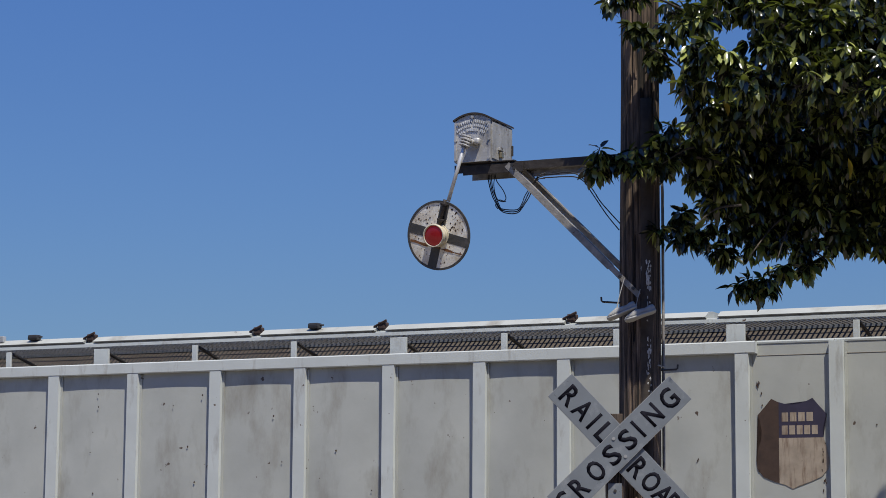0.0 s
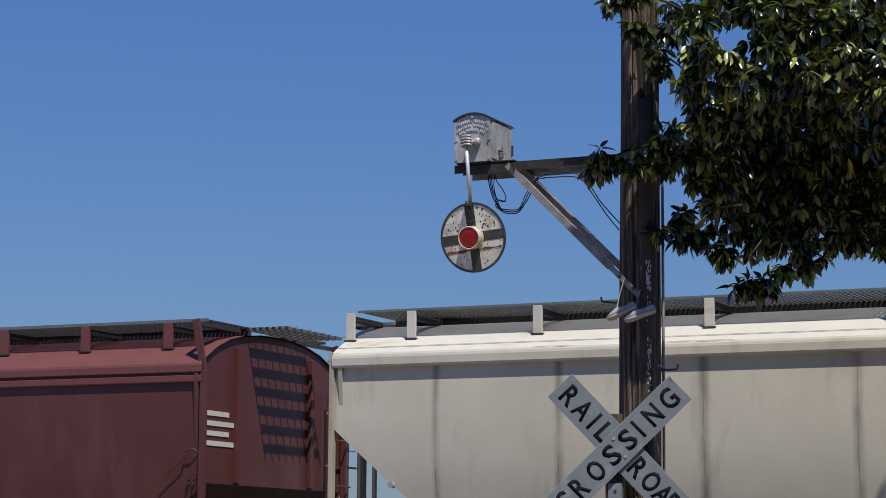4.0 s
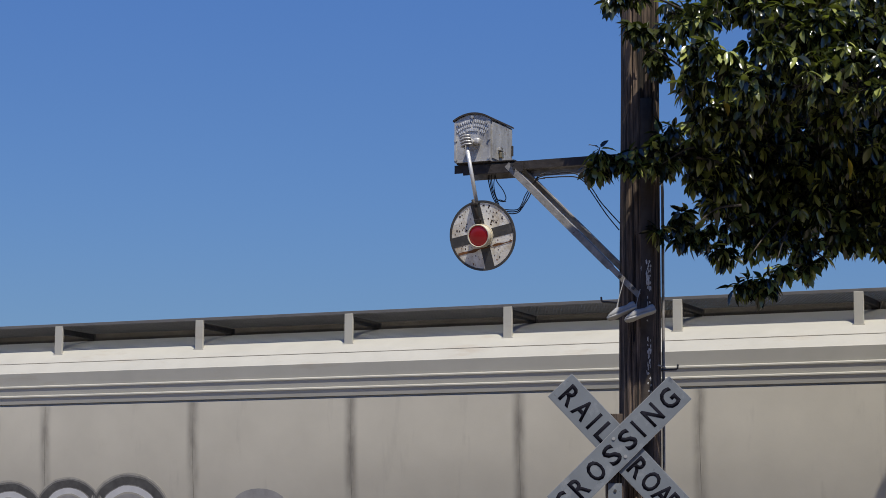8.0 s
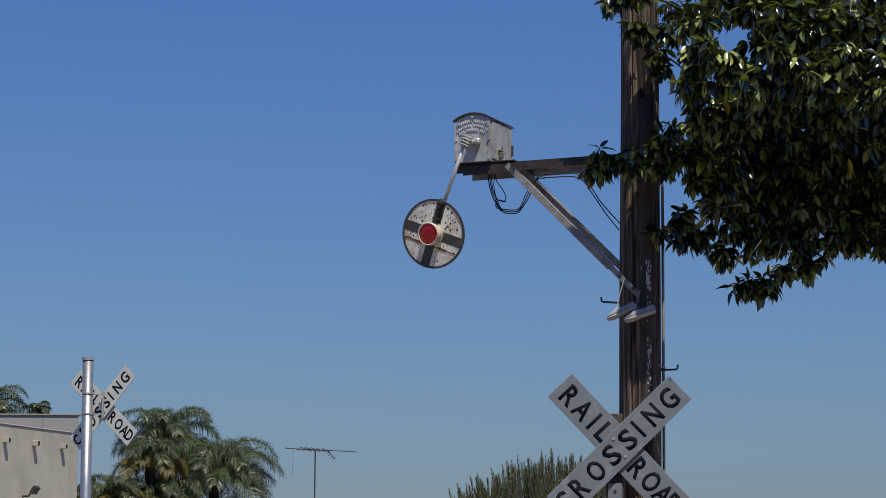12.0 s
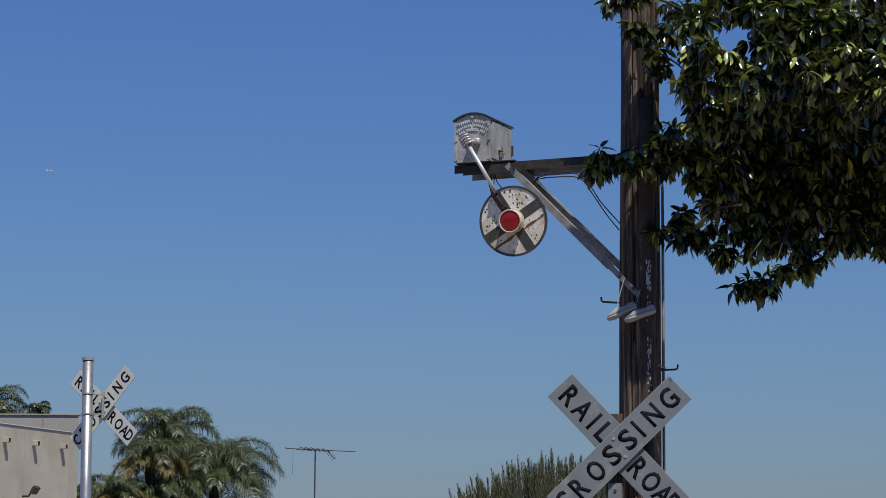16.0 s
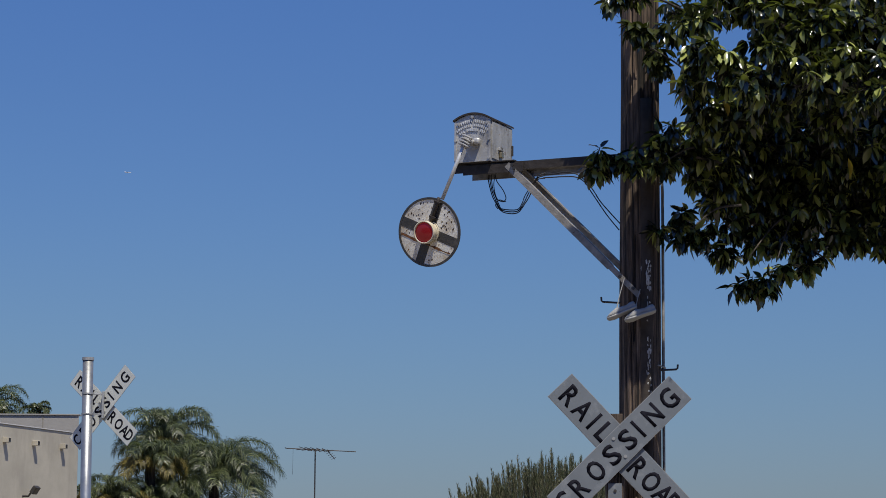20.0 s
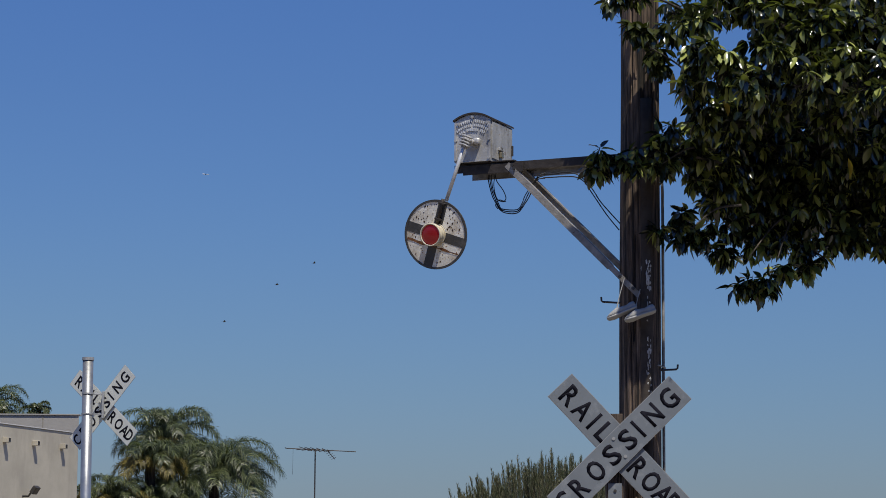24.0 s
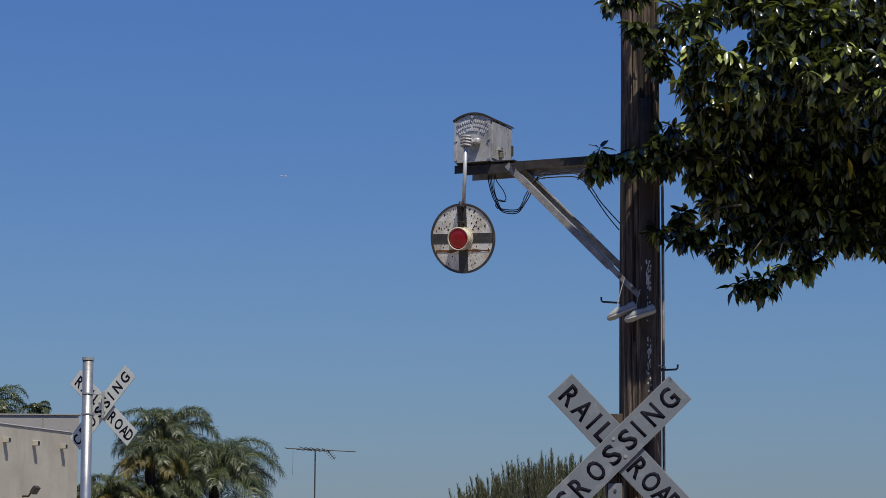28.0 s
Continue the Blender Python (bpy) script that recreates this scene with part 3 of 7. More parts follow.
    part("clamp_block", box_bm(-0.026, 0.026, -0.002, 0.022, -0.06, 0.024, 0.006), ALU, rod)
    R = 0.262
    c = Vector((0, 0.006, -ARM))
    nod = Matrix.Translation(c) @ Matrix.Rotation(radians(9.5), 4, "X")
    at = lambda u, v, h: nod @ Vector((u, h, v))
    disc = part("target_disc", prism_bm(disc_outline(R - 0.004, 64), -0.002, 0.003, at), TARGET_WHITE, rod, "rust-chipped white enamel disc")
    ring = bmesh.new()
    o, i2 = disc_outline(R, 64), disc_outline(R - 0.017, 64)
    vo = [[ring.verts.new(at(u, v, h)) for u, v in o] for h in (-0.0055, 0.006)]
    vi = [[ring.verts.new(at(u, v, h)) for u, v in i2] for h in (-0.0055, 0.006)]
    for k in range(64):
        j = (k + 1) % 64
        for quad in ((vo[0][k], vo[0][j], vo[1][j], vo[1][k]), (vi[0][k], vi[1][k], vi[1][j], vi[0][j]), (vo[0][k], vi[0][k], vi[0][j], vo[0][j]), (vo[1][k], vo[1][j], vi[1][j], vi[1][k])):
            ring.faces.new(quad)
    part("rim", ring, TARGET_BLACK, rod, "faded black rim")
    # black cross painted over the disc, in four arms
    w = 0.037
    for x0, x1, z0, z1 in ((-w, w, 0.06, R - 0.016), (-w, w, -(R - 0.016), -0.06), (-(R - 0.017), -0.06, -w, w), (0.06, R - 0.017, -w, w)):
        part("cross_arm", box_bm(x0, x1, -0.0032, -0.0012, z0, z1, 0, nod), TARGET_BLACK, rod)
    part("socket", tube_bm([at(0, R + 0.014, -0.020), at(0, R - 0.03, -0.022), at(0, 0.085, -0.022)], 0.0135, 12), IRON_DARK, rod, "dark iron rod socket", True)
    for v in (0.24, 0.12):
        part("socket_strap", box_bm(-0.026, 0.026, -0.038, -0.005, v - 0.008, v + 0.008, 0.004, nod), IRON_DARK, rod)
    # rust run below the lamp
    bm = bmesh.new()
    rnd = random.Random(4)
    prev = None
    for i in range(23):
        x = -0.222 + 0.444 * i / 22
        z = -0.092 + 0.002 * math.sin(i * 0.9)
        th = 0.002 + 0.004 * rnd.random() + (0.005 if i < 8 else 0.003 if 14 < i < 18 else 0)
        cur = (bm.verts.new(at(x, z + th, -0.0040)), bm.verts.new(at(x, z - th * 1.3, -0.0040)))
        if prev:
            bm.faces.new((prev[0], cur[0], cur[1], prev[1]))
        prev = cur
    part("rust_run", bm, RUST, rod, "brown rust run")
    for _ in range(120):
        rr, an = 0.235 * math.sqrt(rnd.uniform(0.2, 1)), rnd.uniform(0, 2 * math.pi)
        x, z = rr * math.cos(an), rr * math.sin(an)
        if abs(x) < w or abs(z) < w:
            continue
        r = rnd.choice((0.0015, 0.002, 0.0025, 0.003, 0.004, 0.0055)) * (1.25 if z > 0 else 0.9)
        pts = [(x + r * rnd.uniform(0.6, 1.2) * math.cos(a), z + r * rnd.uniform(0.8, 1.9) * math.sin(a)) for a in (2 * math.pi * q / 7 for q in range(7))]
        part("rust_spot", prism_bm(pts, -0.0028, -0.001, at), rnd.choice((RUST, RUST_DARK, RUST_DARK)), rod)
    for x, z, r in ((0.10, 0.09, 0.009), (0.13, 0.07, 0.008), (0.085, 0.065, 0.008), (0.115, 0.115, 0.007), (0.075, 0.11, 0.007), (0.105, 0.20, 0.008), (0.06, 0.215, 0.006), (-0.10, 0.11, 0.006), (-0.13, 0.09, 0.006), (-0.115, 0.065, 0.007), (-0.14, 0.13, 0.005)):
        pts = [(x + r * rnd.uniform(0.5, 1.3) * math.cos(a), z + r * rnd.uniform(0.6, 1.3) * math.sin(a)) for a in (2 * math.pi * q / 9 for q in range(9))]
        part("rust_spot", prism_bm(pts, -0.0028, -0.001, at), RUST_DARK, rod)
    # lamp: collar, hood and red lens
    part("lamp_flange", prism_bm(disc_outline(0.088, 28), -0.016, -0.0065, at), CREAM, rod)
    bm = bmesh.new()
    prof = [(0.080, -0.012), (0.080, -0.052), (0.085, -0.056), (0.085, -0.064), (0.081, -0.066), (0.081, -0.078), (0.086, -0.080), (0.086, -0.092), (0.077, -0.092), (0.077, -0.07)]
    rings = [[bm.verts.new(at(r * math.cos(a), r * math.sin(a), h)) for a in (2 * math.pi * k / 28 for k in range(28))] for r, h in prof]
    for a, b in zip(rings, rings[1:]):
        for k in range(28):
            bm.faces.new((a[k], a[(k + 1) % 28], b[(k + 1) % 28], b[k]))
    part("lamp_housing", bm, CREAM, rod, "cream lamp housing with rust", True)
    bm = bmesh.new()
    rings = []
    for i in range(7):
        k = i / 6
        rings.append([bm.verts.new(at(0.0768 * math.cos(k * 1.5) * math.cos(a), 0.0768 * math.cos(k * 1.5) * math.sin(a), -0.074 - 0.022 * math.sin(k * 1.5))) for a in (2 * math.pi * q / 24 for q in range(24))])
    for a, b in zip(rings, rings[1:]):
        for q in range(24):
            bm.faces.new((a[q], a[(q + 1) % 24], b[(q + 1) % 24], b[q]))
    bm.faces.new(rings[-1])
    part("lens", bm, LENS, rod, "round red glass lens", True)
    return sig, rod


wigwag, pendulum = build_signal()


# ---------------------------------------------------------------- crossbuck signs
def crossbuck(name, label, m, sheet, angles, letters=0.15):
    sign = thing(name, label, "railway sign", m)
    L = 0.61
    for word, ang, y, W, places in (("RAILROAD", angles[0], 0.0, 0.117, (-0.505, -0.372, -0.258, -0.15, 0.195, 0.328, 0.450, 0.545)), ("CROSSING", angles[1], -0.022, 0.1125, (-0.548, -0.400, -0.235, -0.075, 0.083, 0.190, 0.335, 0.497))):
        turn = Matrix.Rotation(-radians(ang), 4, "Y")
        blade = part("blade", box_bm(-L, L, y - 0.004, y, -W, W, 0.0012, turn), sheet, sign, "white blade")
        part("blade_edge", box_bm(-L - 0.003, L + 0.003, y - 0.0028, y + 0.001, -W - 0.003, W + 0.003, 0, turn), GALV, blade)
        for ch, x in zip(word, places):
            w = {"I": 0.021, "N": 0.102, "O": 0.108, "G": 0.108, "L": 0.078, "A": 0.106}.get(ch, 0.094)
            bm = letter_bm(ch, letters, 0.0012, w * letters / 0.140, 0.022)
            bm.transform(turn @ Matrix.Translation((x, y - 0.0042, 0)))
            part("letter", bm, SIGN_BLACK, blade)
        for x in (-0.045, 0.045) if ang > 0 else ():
            bm = tube_bm([(x, y - 0.004, 0.06 if x < 0 else -0.06), (x, y - 0.009, 0.06 if x < 0 else -0.06)], 0.012, 10)
            part("bolt", bm, GALV, blade)
    return sign


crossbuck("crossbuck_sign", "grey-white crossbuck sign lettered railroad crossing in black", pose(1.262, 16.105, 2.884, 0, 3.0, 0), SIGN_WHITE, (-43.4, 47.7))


def sign_post():
    p = thing("sign_post", "short dark square wooden post behind crossbuck", "post", pose(1.2485, 16.18, -0.32, 0, -0.3, 0))
    part("shaft", box_bm(-0.061, 0.061, -0.052, 0.052, 0, 3.448, 0.006), POST_WOOD, p)
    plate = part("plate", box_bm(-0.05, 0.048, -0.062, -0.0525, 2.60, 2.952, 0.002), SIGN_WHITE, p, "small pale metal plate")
    part("plate_bolt", tube_bm([(0.0, -0.062, 2.90), (0.0, -0.068, 2.90)], 0.011, 10), STEEL, plate)


sign_post()


# ---------------------------------------------------------------- pair of canvas shoes hung over the brace
def shoe(name, m, lace_to):
    sh = thing(name, "white canvas slip-on shoe hanging by its lace", "shoe", m, "pair of hanging shoes")
    # stations along the length from heel to toe: x, half width, sole underside, top
    st = [(-0.130, 0.016, 0.010, 0.054), (-0.122, 0.028, 0.003, 0.070), (-0.095, 0.034, 0.0, 0.071), (-0.055, 0.034, 0.002, 0.060), (-0.01, 0.036, 0.003, 0.066), (0.03, 0.041, 0.001, 0.074), (0.07, 0.045, 0.0, 0.060), (0.10, 0.042, 0.003, 0.047), (0.122, 0.030, 0.007, 0.037), (0.134, 0.012, 0.014, 0.027)]

    def loft(zsel, grow, n=14):
        bm = bmesh.new()
        rings = []
        for x, w, z0, z1 in st:
            lo, hi = zsel(z0, z1)
            c, h = (lo + hi) / 2, (hi - lo) / 2
            ring = []
            for k in range(n):
                a = 2 * math.pi * k / n
                ex = 0.75
                ca, sa = math.cos(a), math.sin(a)
                ring.append(bm.verts.new((x, (w + grow) * math.copysign(abs(ca) ** ex, ca), c + h * math.copysign(abs(sa) ** ex, sa))))
            rings.append(ring)
        for a, b in zip(rings, rings[1:]):
            for k in range(n):
                bm.faces.new((a[k], a[(k + 1) % n], b[(k + 1) % n], b[k]))
        bm.faces.new(rings[0][::-1])
        bm.faces.new(rings[-1])
        return bm
    part("upper", loft(lambda a, b: (a + 0.012, b), -0.003), CANVAS, sh, "", True)
    part("sole", loft(lambda a, b: (a - 0.004, a + 0.019), 0.002), SOLE, sh, "white rubber sole", True)
    # solid dark inset; shade inside the shoe is painted by its colour
    part("opening", loft(lambda a, b: (b - 0.016, b + 0.002), -0.024), SHADE_BLACK, sh)
    inv = m.inverted()
    p = inv @ Vector(lace_to)
    part("lace", tube_bm(spline([(0.03, 0.012, 0.06), (0.02, 0, 0.08), tuple(Vector((0.02, 0, 0.08)).lerp(p, 0.5) + Vector((0, 0, 0.004))), tuple(p)], 4), 0.0035, 6), CANVAS, sh)
    part("lace", tube_bm(spline([(0.03, -0.012, 0.06), (0.012, -0.01, 0.085), tuple(Vector((0.02, 0, 0.08)).lerp(p, 0.5) + Vector((0.004, 0, 0))), tuple(p)], 4), 0.003, 6), CANVAS, sh)


shoe("canvas_shoe", pose(1.296, 16.15, 3.842, 14, 24, 176) @ Matrix.Scale(0.87, 4), (1.312, 16.205, 4.11))
shoe("canvas_shoe", pose(1.426, 16.13, 3.822, 14, 20, 178) @ Matrix.Scale(0.9, 4), (1.425, 16.19, 4.03))


# ---------------------------------------------------------------- train of covered hopper cars
# Car space: x forward, -y to the crossing's near side, z up from the rail; profiles are (half width, height) from the roof's crown down.
def panel_paint(name, base, dirt):
    """Copy of a car paint whose sheets carry grime along their welded ends."""
    m = base.copy()
    m.name = name
    n, l = m.node_tree.nodes, m.node_tree.links
    b = n["Principled BSDF"]
    old = b.inputs["Base Color"].links[0].from_socket
    co = n.new("ShaderNodeTexCoord")
    sep = n.new("ShaderNodeSeparateXYZ")
    l.new(co.outputs["Generated"], sep.inputs[0])
    tri = n.new("ShaderNodeMath")
    tri.operation = "PINGPONG"
    tri.inputs[1].default_value = 0.5
    l.new(sep.outputs["X"], tri.inputs[0])
    near = n.new("ShaderNodeMapRange")
    near.interpolation_type = "SMOOTHSTEP"
    near.inputs["From Min"].default_value, near.inputs["From Max"].default_value = 0.055, 0.0
    l.new(tri.outputs[0], near.inputs["Value"])
    k = ramp(n, [(0.34, (0.06, 0.06, 0.06)), (0.64, (0.85, 0.85, 0.85))])
    l.new(noise_node(n, l, co.outputs["Object"], 1.6, 5, 0.6, (2.2, 1, 0.8)), k.inputs["Fac"])
    mul = n.new("ShaderNodeMath")
    mul.operation = "MULTIPLY"
    l.new(near.outputs["Result"], mul.inputs[0])
    l.new(k.outputs["Color"], mul.inputs[1])
    l.new(mix_in(n, l, mul.outputs[0], old, dirt), b.inputs["Base Color"])
    return m


PANEL_B = panel_paint("weathered_white_sheet", WHITE_B, (0.15, 0.135, 0.115))
PANEL_D = panel_paint("dusty_cream_sheet", WHITE_D, (0.14, 0.125, 0.105))
PANEL_A = panel_paint("pale_grey_sheet", GREY_A, (0.17, 0.16, 0.135))
PANEL_C = panel_paint("oxide_red_sheet", RED_C, (0.085, 0.032, 0.03))


def lat_at(profile, z):
    """Half width of the side at height z."""
    pts = [p for p in profile]
    for (a, za), (b, zb) in zip(pts, pts[1:]):
        if za >= z >= zb and za > zb:
            return a + (b - a) * (za - z) / (za - zb)
    return pts[-1][0]


def sheet(profile, s0, s1, side, low, cols=5, bulge=0.001, name="side_panel", material=None, parent=None, step=10):
    """One curved side sheet from s0 to s1; low(s) gives its lower edge."""
    bm = bmesh.new()
    top = profile[0][1]
    grid = []
    for i in range(cols + 1):
        s = s0 + (s1 - s0) * i / cols
        zl = low(s)
        row = []
        for k in range(step + 1):
            z = top + (zl - top) * k / step
            y = lat_at(profile, z) + bulge * math.sin(math.pi * i / cols) * math.sin(math.pi * k / step)
            row.append(bm.verts.new((s, side * y, z)))
        grid.append(row)
    for a, b in zip(grid, grid[1:]):
        for k in range(step):
            bm.faces.new((a[k], a[k + 1], b[k + 1], b[k]))
    return part(name, bm, material, parent, "", True)


def extrude_profile(profile, s0, s1, side, name, material, parent, label="", smooth=False, n=1):
    bm = bmesh.new()
    rows = [[bm.verts.new((s0 + (s1 - s0) * i / n, side * y, z)) for y, z in profile] for i in range(n + 1)]
    for a, b in zip(rows, rows[1:]):
        for k in range(len(profile) - 1):
            bm.faces.new((a[k], a[k + 1], b[k + 1], b[k]))
    return part(name, bm, material, parent, label, smooth)


def grating(name, s0, s1, y0, y1, z, pitch, bar, thick, material, parent, strips=(0.0, 0.125, 0.25, 0.375, 0.5, 0.625, 0.75, 0.875, 1.0), label="", strip=0.012):
    """A walkway of crossing bars with edge strips, one mesh."""
    verts, faces = [], []
    def add(x0, x1, a0, a1, z0, z1):
        o = len(verts)
        verts.extend([(x, y, q) for x in (x0, x1) for y in (a0, a1) for q in (z0, z1)])
        faces.extend([tuple(o + i for i in f) for f in ((0, 1, 3, 2), (4, 6, 7, 5), (0, 4, 5, 1), (2, 3, 7, 6), (0, 2, 6, 4), (1, 5, 7, 3))])
    k = s0
    while k < s1:
        add(k, k + bar, y0, y1, z - thick, z)
        k += pitch
    for f in strips:
        y = y0 + (y1 - y0) * f
        add(s0, s1, y - strip, y + strip, z - (0.030 if abs(y) < min(abs(y0), abs(y1)) + 0.01 and f in (0.0, 1.0) and abs(y0 + y1) > 0.2 else 0.001), z + 0.001)
    me = bpy.data.meshes.new(name)
    me.from_pydata(verts, [], faces)
    me.materials.append(material)
    ob = new(name, me)
    ob.parent = parent
    if label:
        ob["label"] = label
    ob["kind"] = "stuff"
    return ob


def mesh_platform(name, s0, s1, y0, y1, z, material, parent, label=""):
    """Expanded metal: two families of slanting strands in a solid frame."""
    verts, faces = [], []
    def bar(p, q, w, z0, z1):
        d = Vector((q[0] - p[0], q[1] - p[1])).normalized()
        n = Vector((-d.y, d.x)) * w / 2
        o = len(verts)
        for c in (p, q):
            for k in (-1, 1):
                for h in (z0, z1):
                    verts.append((c[0] + n.x * k, c[1] + n.y * k, h))
        faces.extend([tuple(o + i for i in f) for f in ((0, 1, 3, 2), (4, 6, 7, 5), (0, 4, 5, 1), (2, 3, 7, 6), (0, 2, 6, 4), (1, 5, 7, 3))])
    fy0, fy1, fs0, fs1 = y0 + 0.09, y1 - 0.17, s0 + 0.05, s1 - 0.05
    slope = 3.0
    k = fy0 - (fs1 - fs0) * slope
    while k < fy1 + (fs1 - fs0) * slope:
        for sg in (-1, 1):
            # strand y = k + sg * slope * (s - fs0), cut to the field
            t0, t1 = fs0, fs1
            lo, hi = sorted(((fy0 - k) / (sg * slope) + fs0, (fy1 - k) / (sg * slope) + fs0))
            t0, t1 = max(t0, lo), min(t1, hi)
            if t1 - t0 > 0.01:
                bar((t0, k + sg * slope * (t0 - fs0)), (t1, k + sg * slope * (t1 - fs0)), 0.013, z - 0.012, z)
        k += 0.105
    bar((s0, (y0 + fy0) / 2), (s1, (y0 + fy0) / 2), fy0 - y0, z - 0.025, z + 0.002)
    bar((s0, (y1 + fy1) / 2), (s1, (y1 + fy1) / 2), y1 - fy1, z - 0.025, z + 0.002)
    bar(((s0 + fs0) / 2, fy0), ((s0 + fs0) / 2, fy1), fs0 - s0, z - 0.024, z + 0.001)
    bar(((s1 + fs1) / 2, fy0), ((s1 + fs1) / 2, fy1), s1 - fs1, z - 0.024, z + 0.001)
    me = bpy.data.meshes.new(name)
    me.from_pydata(verts, [], faces)
    me.materials.append(material)
    ob = new(name, me)
    ob.parent = parent
    if label:
        ob["label"] = label
    return ob


def truck(parent, s, mat_frame):
    """Two axles, side frames and bolster; returns the part that carries them."""
    bm = bmesh.new()
    add_box(bm, s - 0.2, s + 0.2, -1.15, 1.15, 0.45, 0.78)
    for y in (-1.0, 1.0):
        add_prism(bm, [(-1.15, 0.62), (-0.9, 0.38), (-0.35, 0.25), (0.35, 0.25), (0.9, 0.38), (1.15, 0.62), (0.5, 0.78), (-0.5, 0.78)], y - 0.08, y + 0.08, lambda u, v, h: Vector((s + u, h, v)))
    fr = part("bogie", bm, mat_frame, parent, "dark cast steel bogie")
    for ds in (-0.89, 0.89):
        for y in (-0.72, 0.72):
            bm = bmesh.new()
            prof = [(0.06, 0.09), (0.40, 0.075), (0.42, 0.07), (0.455, 0.07), (0.455, -0.03), (0.48, -0.045), (0.48, -0.065), (0.42, -0.065), (0.06, -0.07)]
            rings = [[bm.verts.new((s + ds + r * math.cos(a), y + math.copysign(h, y) * (1 if y * h > 0 else 1), 0.46 + r * math.sin(a))) for a in (2 * math.pi * k / 24 for k in range(24))] for r, h in [(p, q * (1 if y > 0 else 1)) for p, q in prof]]
            for a, b in zip(rings, rings[1:]):
                for k in range(24):
                    bm.faces.new((a[k], a[(k + 1) % 24], b[(k + 1) % 24], b[k]))
            part("wheel", bm, STEEL, fr)
    return fr


def underframe(car, half, mat_frame):
    part("centre_sill", box_bm(-half - 0.25, half + 0.25, -0.22, 0.22, 0.80, 1.05, 0.01), mat_frame, car)
    for d in (-1, 1):
        part("coupler", box_bm(min(d * (half + 0.25), d * (half + 0.74)), max(d * (half + 0.25), d * (half + 0.74)), -0.11, 0.11, 0.76, 0.98, 0.03), STEEL, car)
        part("end_sill", box_bm(min(d * half, d * (half - 0.2)), max(d * half, d * (half - 0.2)), -1.5, 1.5, 0.85, 1.12, 0.01), mat_frame, car)
        truck(car, d * (half - 1.75), STEEL)
    for y in (-1, 1):
        part("side_sill", box_bm(-half, half, min(y * 1.42, y * 1.5), max(y * 1.42, y * 1.5), 1.0, 1.25, 0.01), mat_frame, car)


def hoppers(car, half, low, bottom, mat, count=3):
    """Funnel bottoms between the sills."""
    span = (2 * half - 4.6) / count
    for i in range(count):
        c = -half + 2.3 + span * (i + 0.5)
        bm = bmesh.new()
        a = [bm.verts.new((c + x * span / 2 * 0.98, y * 1.35, bottom)) for x, y in ((-1, -1), (1, -1), (1, 1), (-1, 1))]
        b = [bm.verts.new((c + x * 0.4, y * 0.55, 0.45)) for x, y in ((-1, -1), (1, -1), (1, 1), (-1, 1))]
        for k in range(4):
            bm.faces.new((a[k], a[(k + 1) % 4], b[(k + 1) % 4], b[k]))
        bm.faces.new(b)
        part("hopper_outlet", bm, mat, car)


def slope_sheets(car, half, z_low, slope, width, mat, bottom=1.6):
    for d in (-1, 1):
        run = (z_low - bottom) / slope
        bm = bmesh.new()
        rows = []
        for i in range(7):
            k = i / 6
            s, z = d * (half - 0.03 - run * k), z_low - (z_low - bottom) * k
            rows.append([bm.verts.new((s, y * (width - 0.06 * k), z)) for y in (-1, -0.5, 0, 0.5, 1)])
        for a, b in zip(rows, rows[1:]):
            for j in range(4):
                bm.faces.new((a[j], a[j + 1], b[j + 1], b[j]))
        # shade below the car end is put into the sheet's dark colour
        part("slope_sheet", bm, mat, car, "sloping end sheet coloured dark for shade")


def end_wall(car, d, half, roof, z_low, width, mat, ribs=()):
    """Arched flat end under the roof line."""
    top = [(y, z - 0.012) for y, z in roof]
    poly = [(-y, z) for y, z in top[::-1]] + top[1:] + [(width, z_low), (-width, z_low)]
    s0, s1 = d * (half - 0.10), d * (half - 0.06)
    part("end_wall", prism_bm(poly, s0, s1, lambda u, v, h: Vector((h, u, v))), mat, car)
    for y, w, z1 in ribs:
        part("end_rib", box_bm(min(s1, s1 + d * 0.05), max(s1, s1 + d * 0.05), y - w / 2, y + w / 2, z_low + 0.02, z1, 0.006), mat, car)


def ladder(car, d, half, y_out, y_in, z_top, mat, zs, stile=0.075):
    s = d * (half + 0.012)
    lad = part("ladder", box_bm(s - 0.022, s + 0.022, y_out - stile / 2, y_out + stile / 2, 0.95, z_top, 0.004), mat, car, "end ladder with thin rungs")
    part("stile", box_bm(s - 0.02, s + 0.02, y_in - 0.022, y_in + 0.022, 0.95, z_top - 0.13, 0.004), mat, lad)
    for z in zs:
        part("rung", tube_bm([(s + d * 0.03, y_out + 0.02 * (1 if y_in < y_out else -1), z), (s + d * 0.055, y_out, z), (s + d * 0.055, y_in, z), (s + d * 0.02, y_in, z)], 0.0105, 8), mat, lad)
    return lad


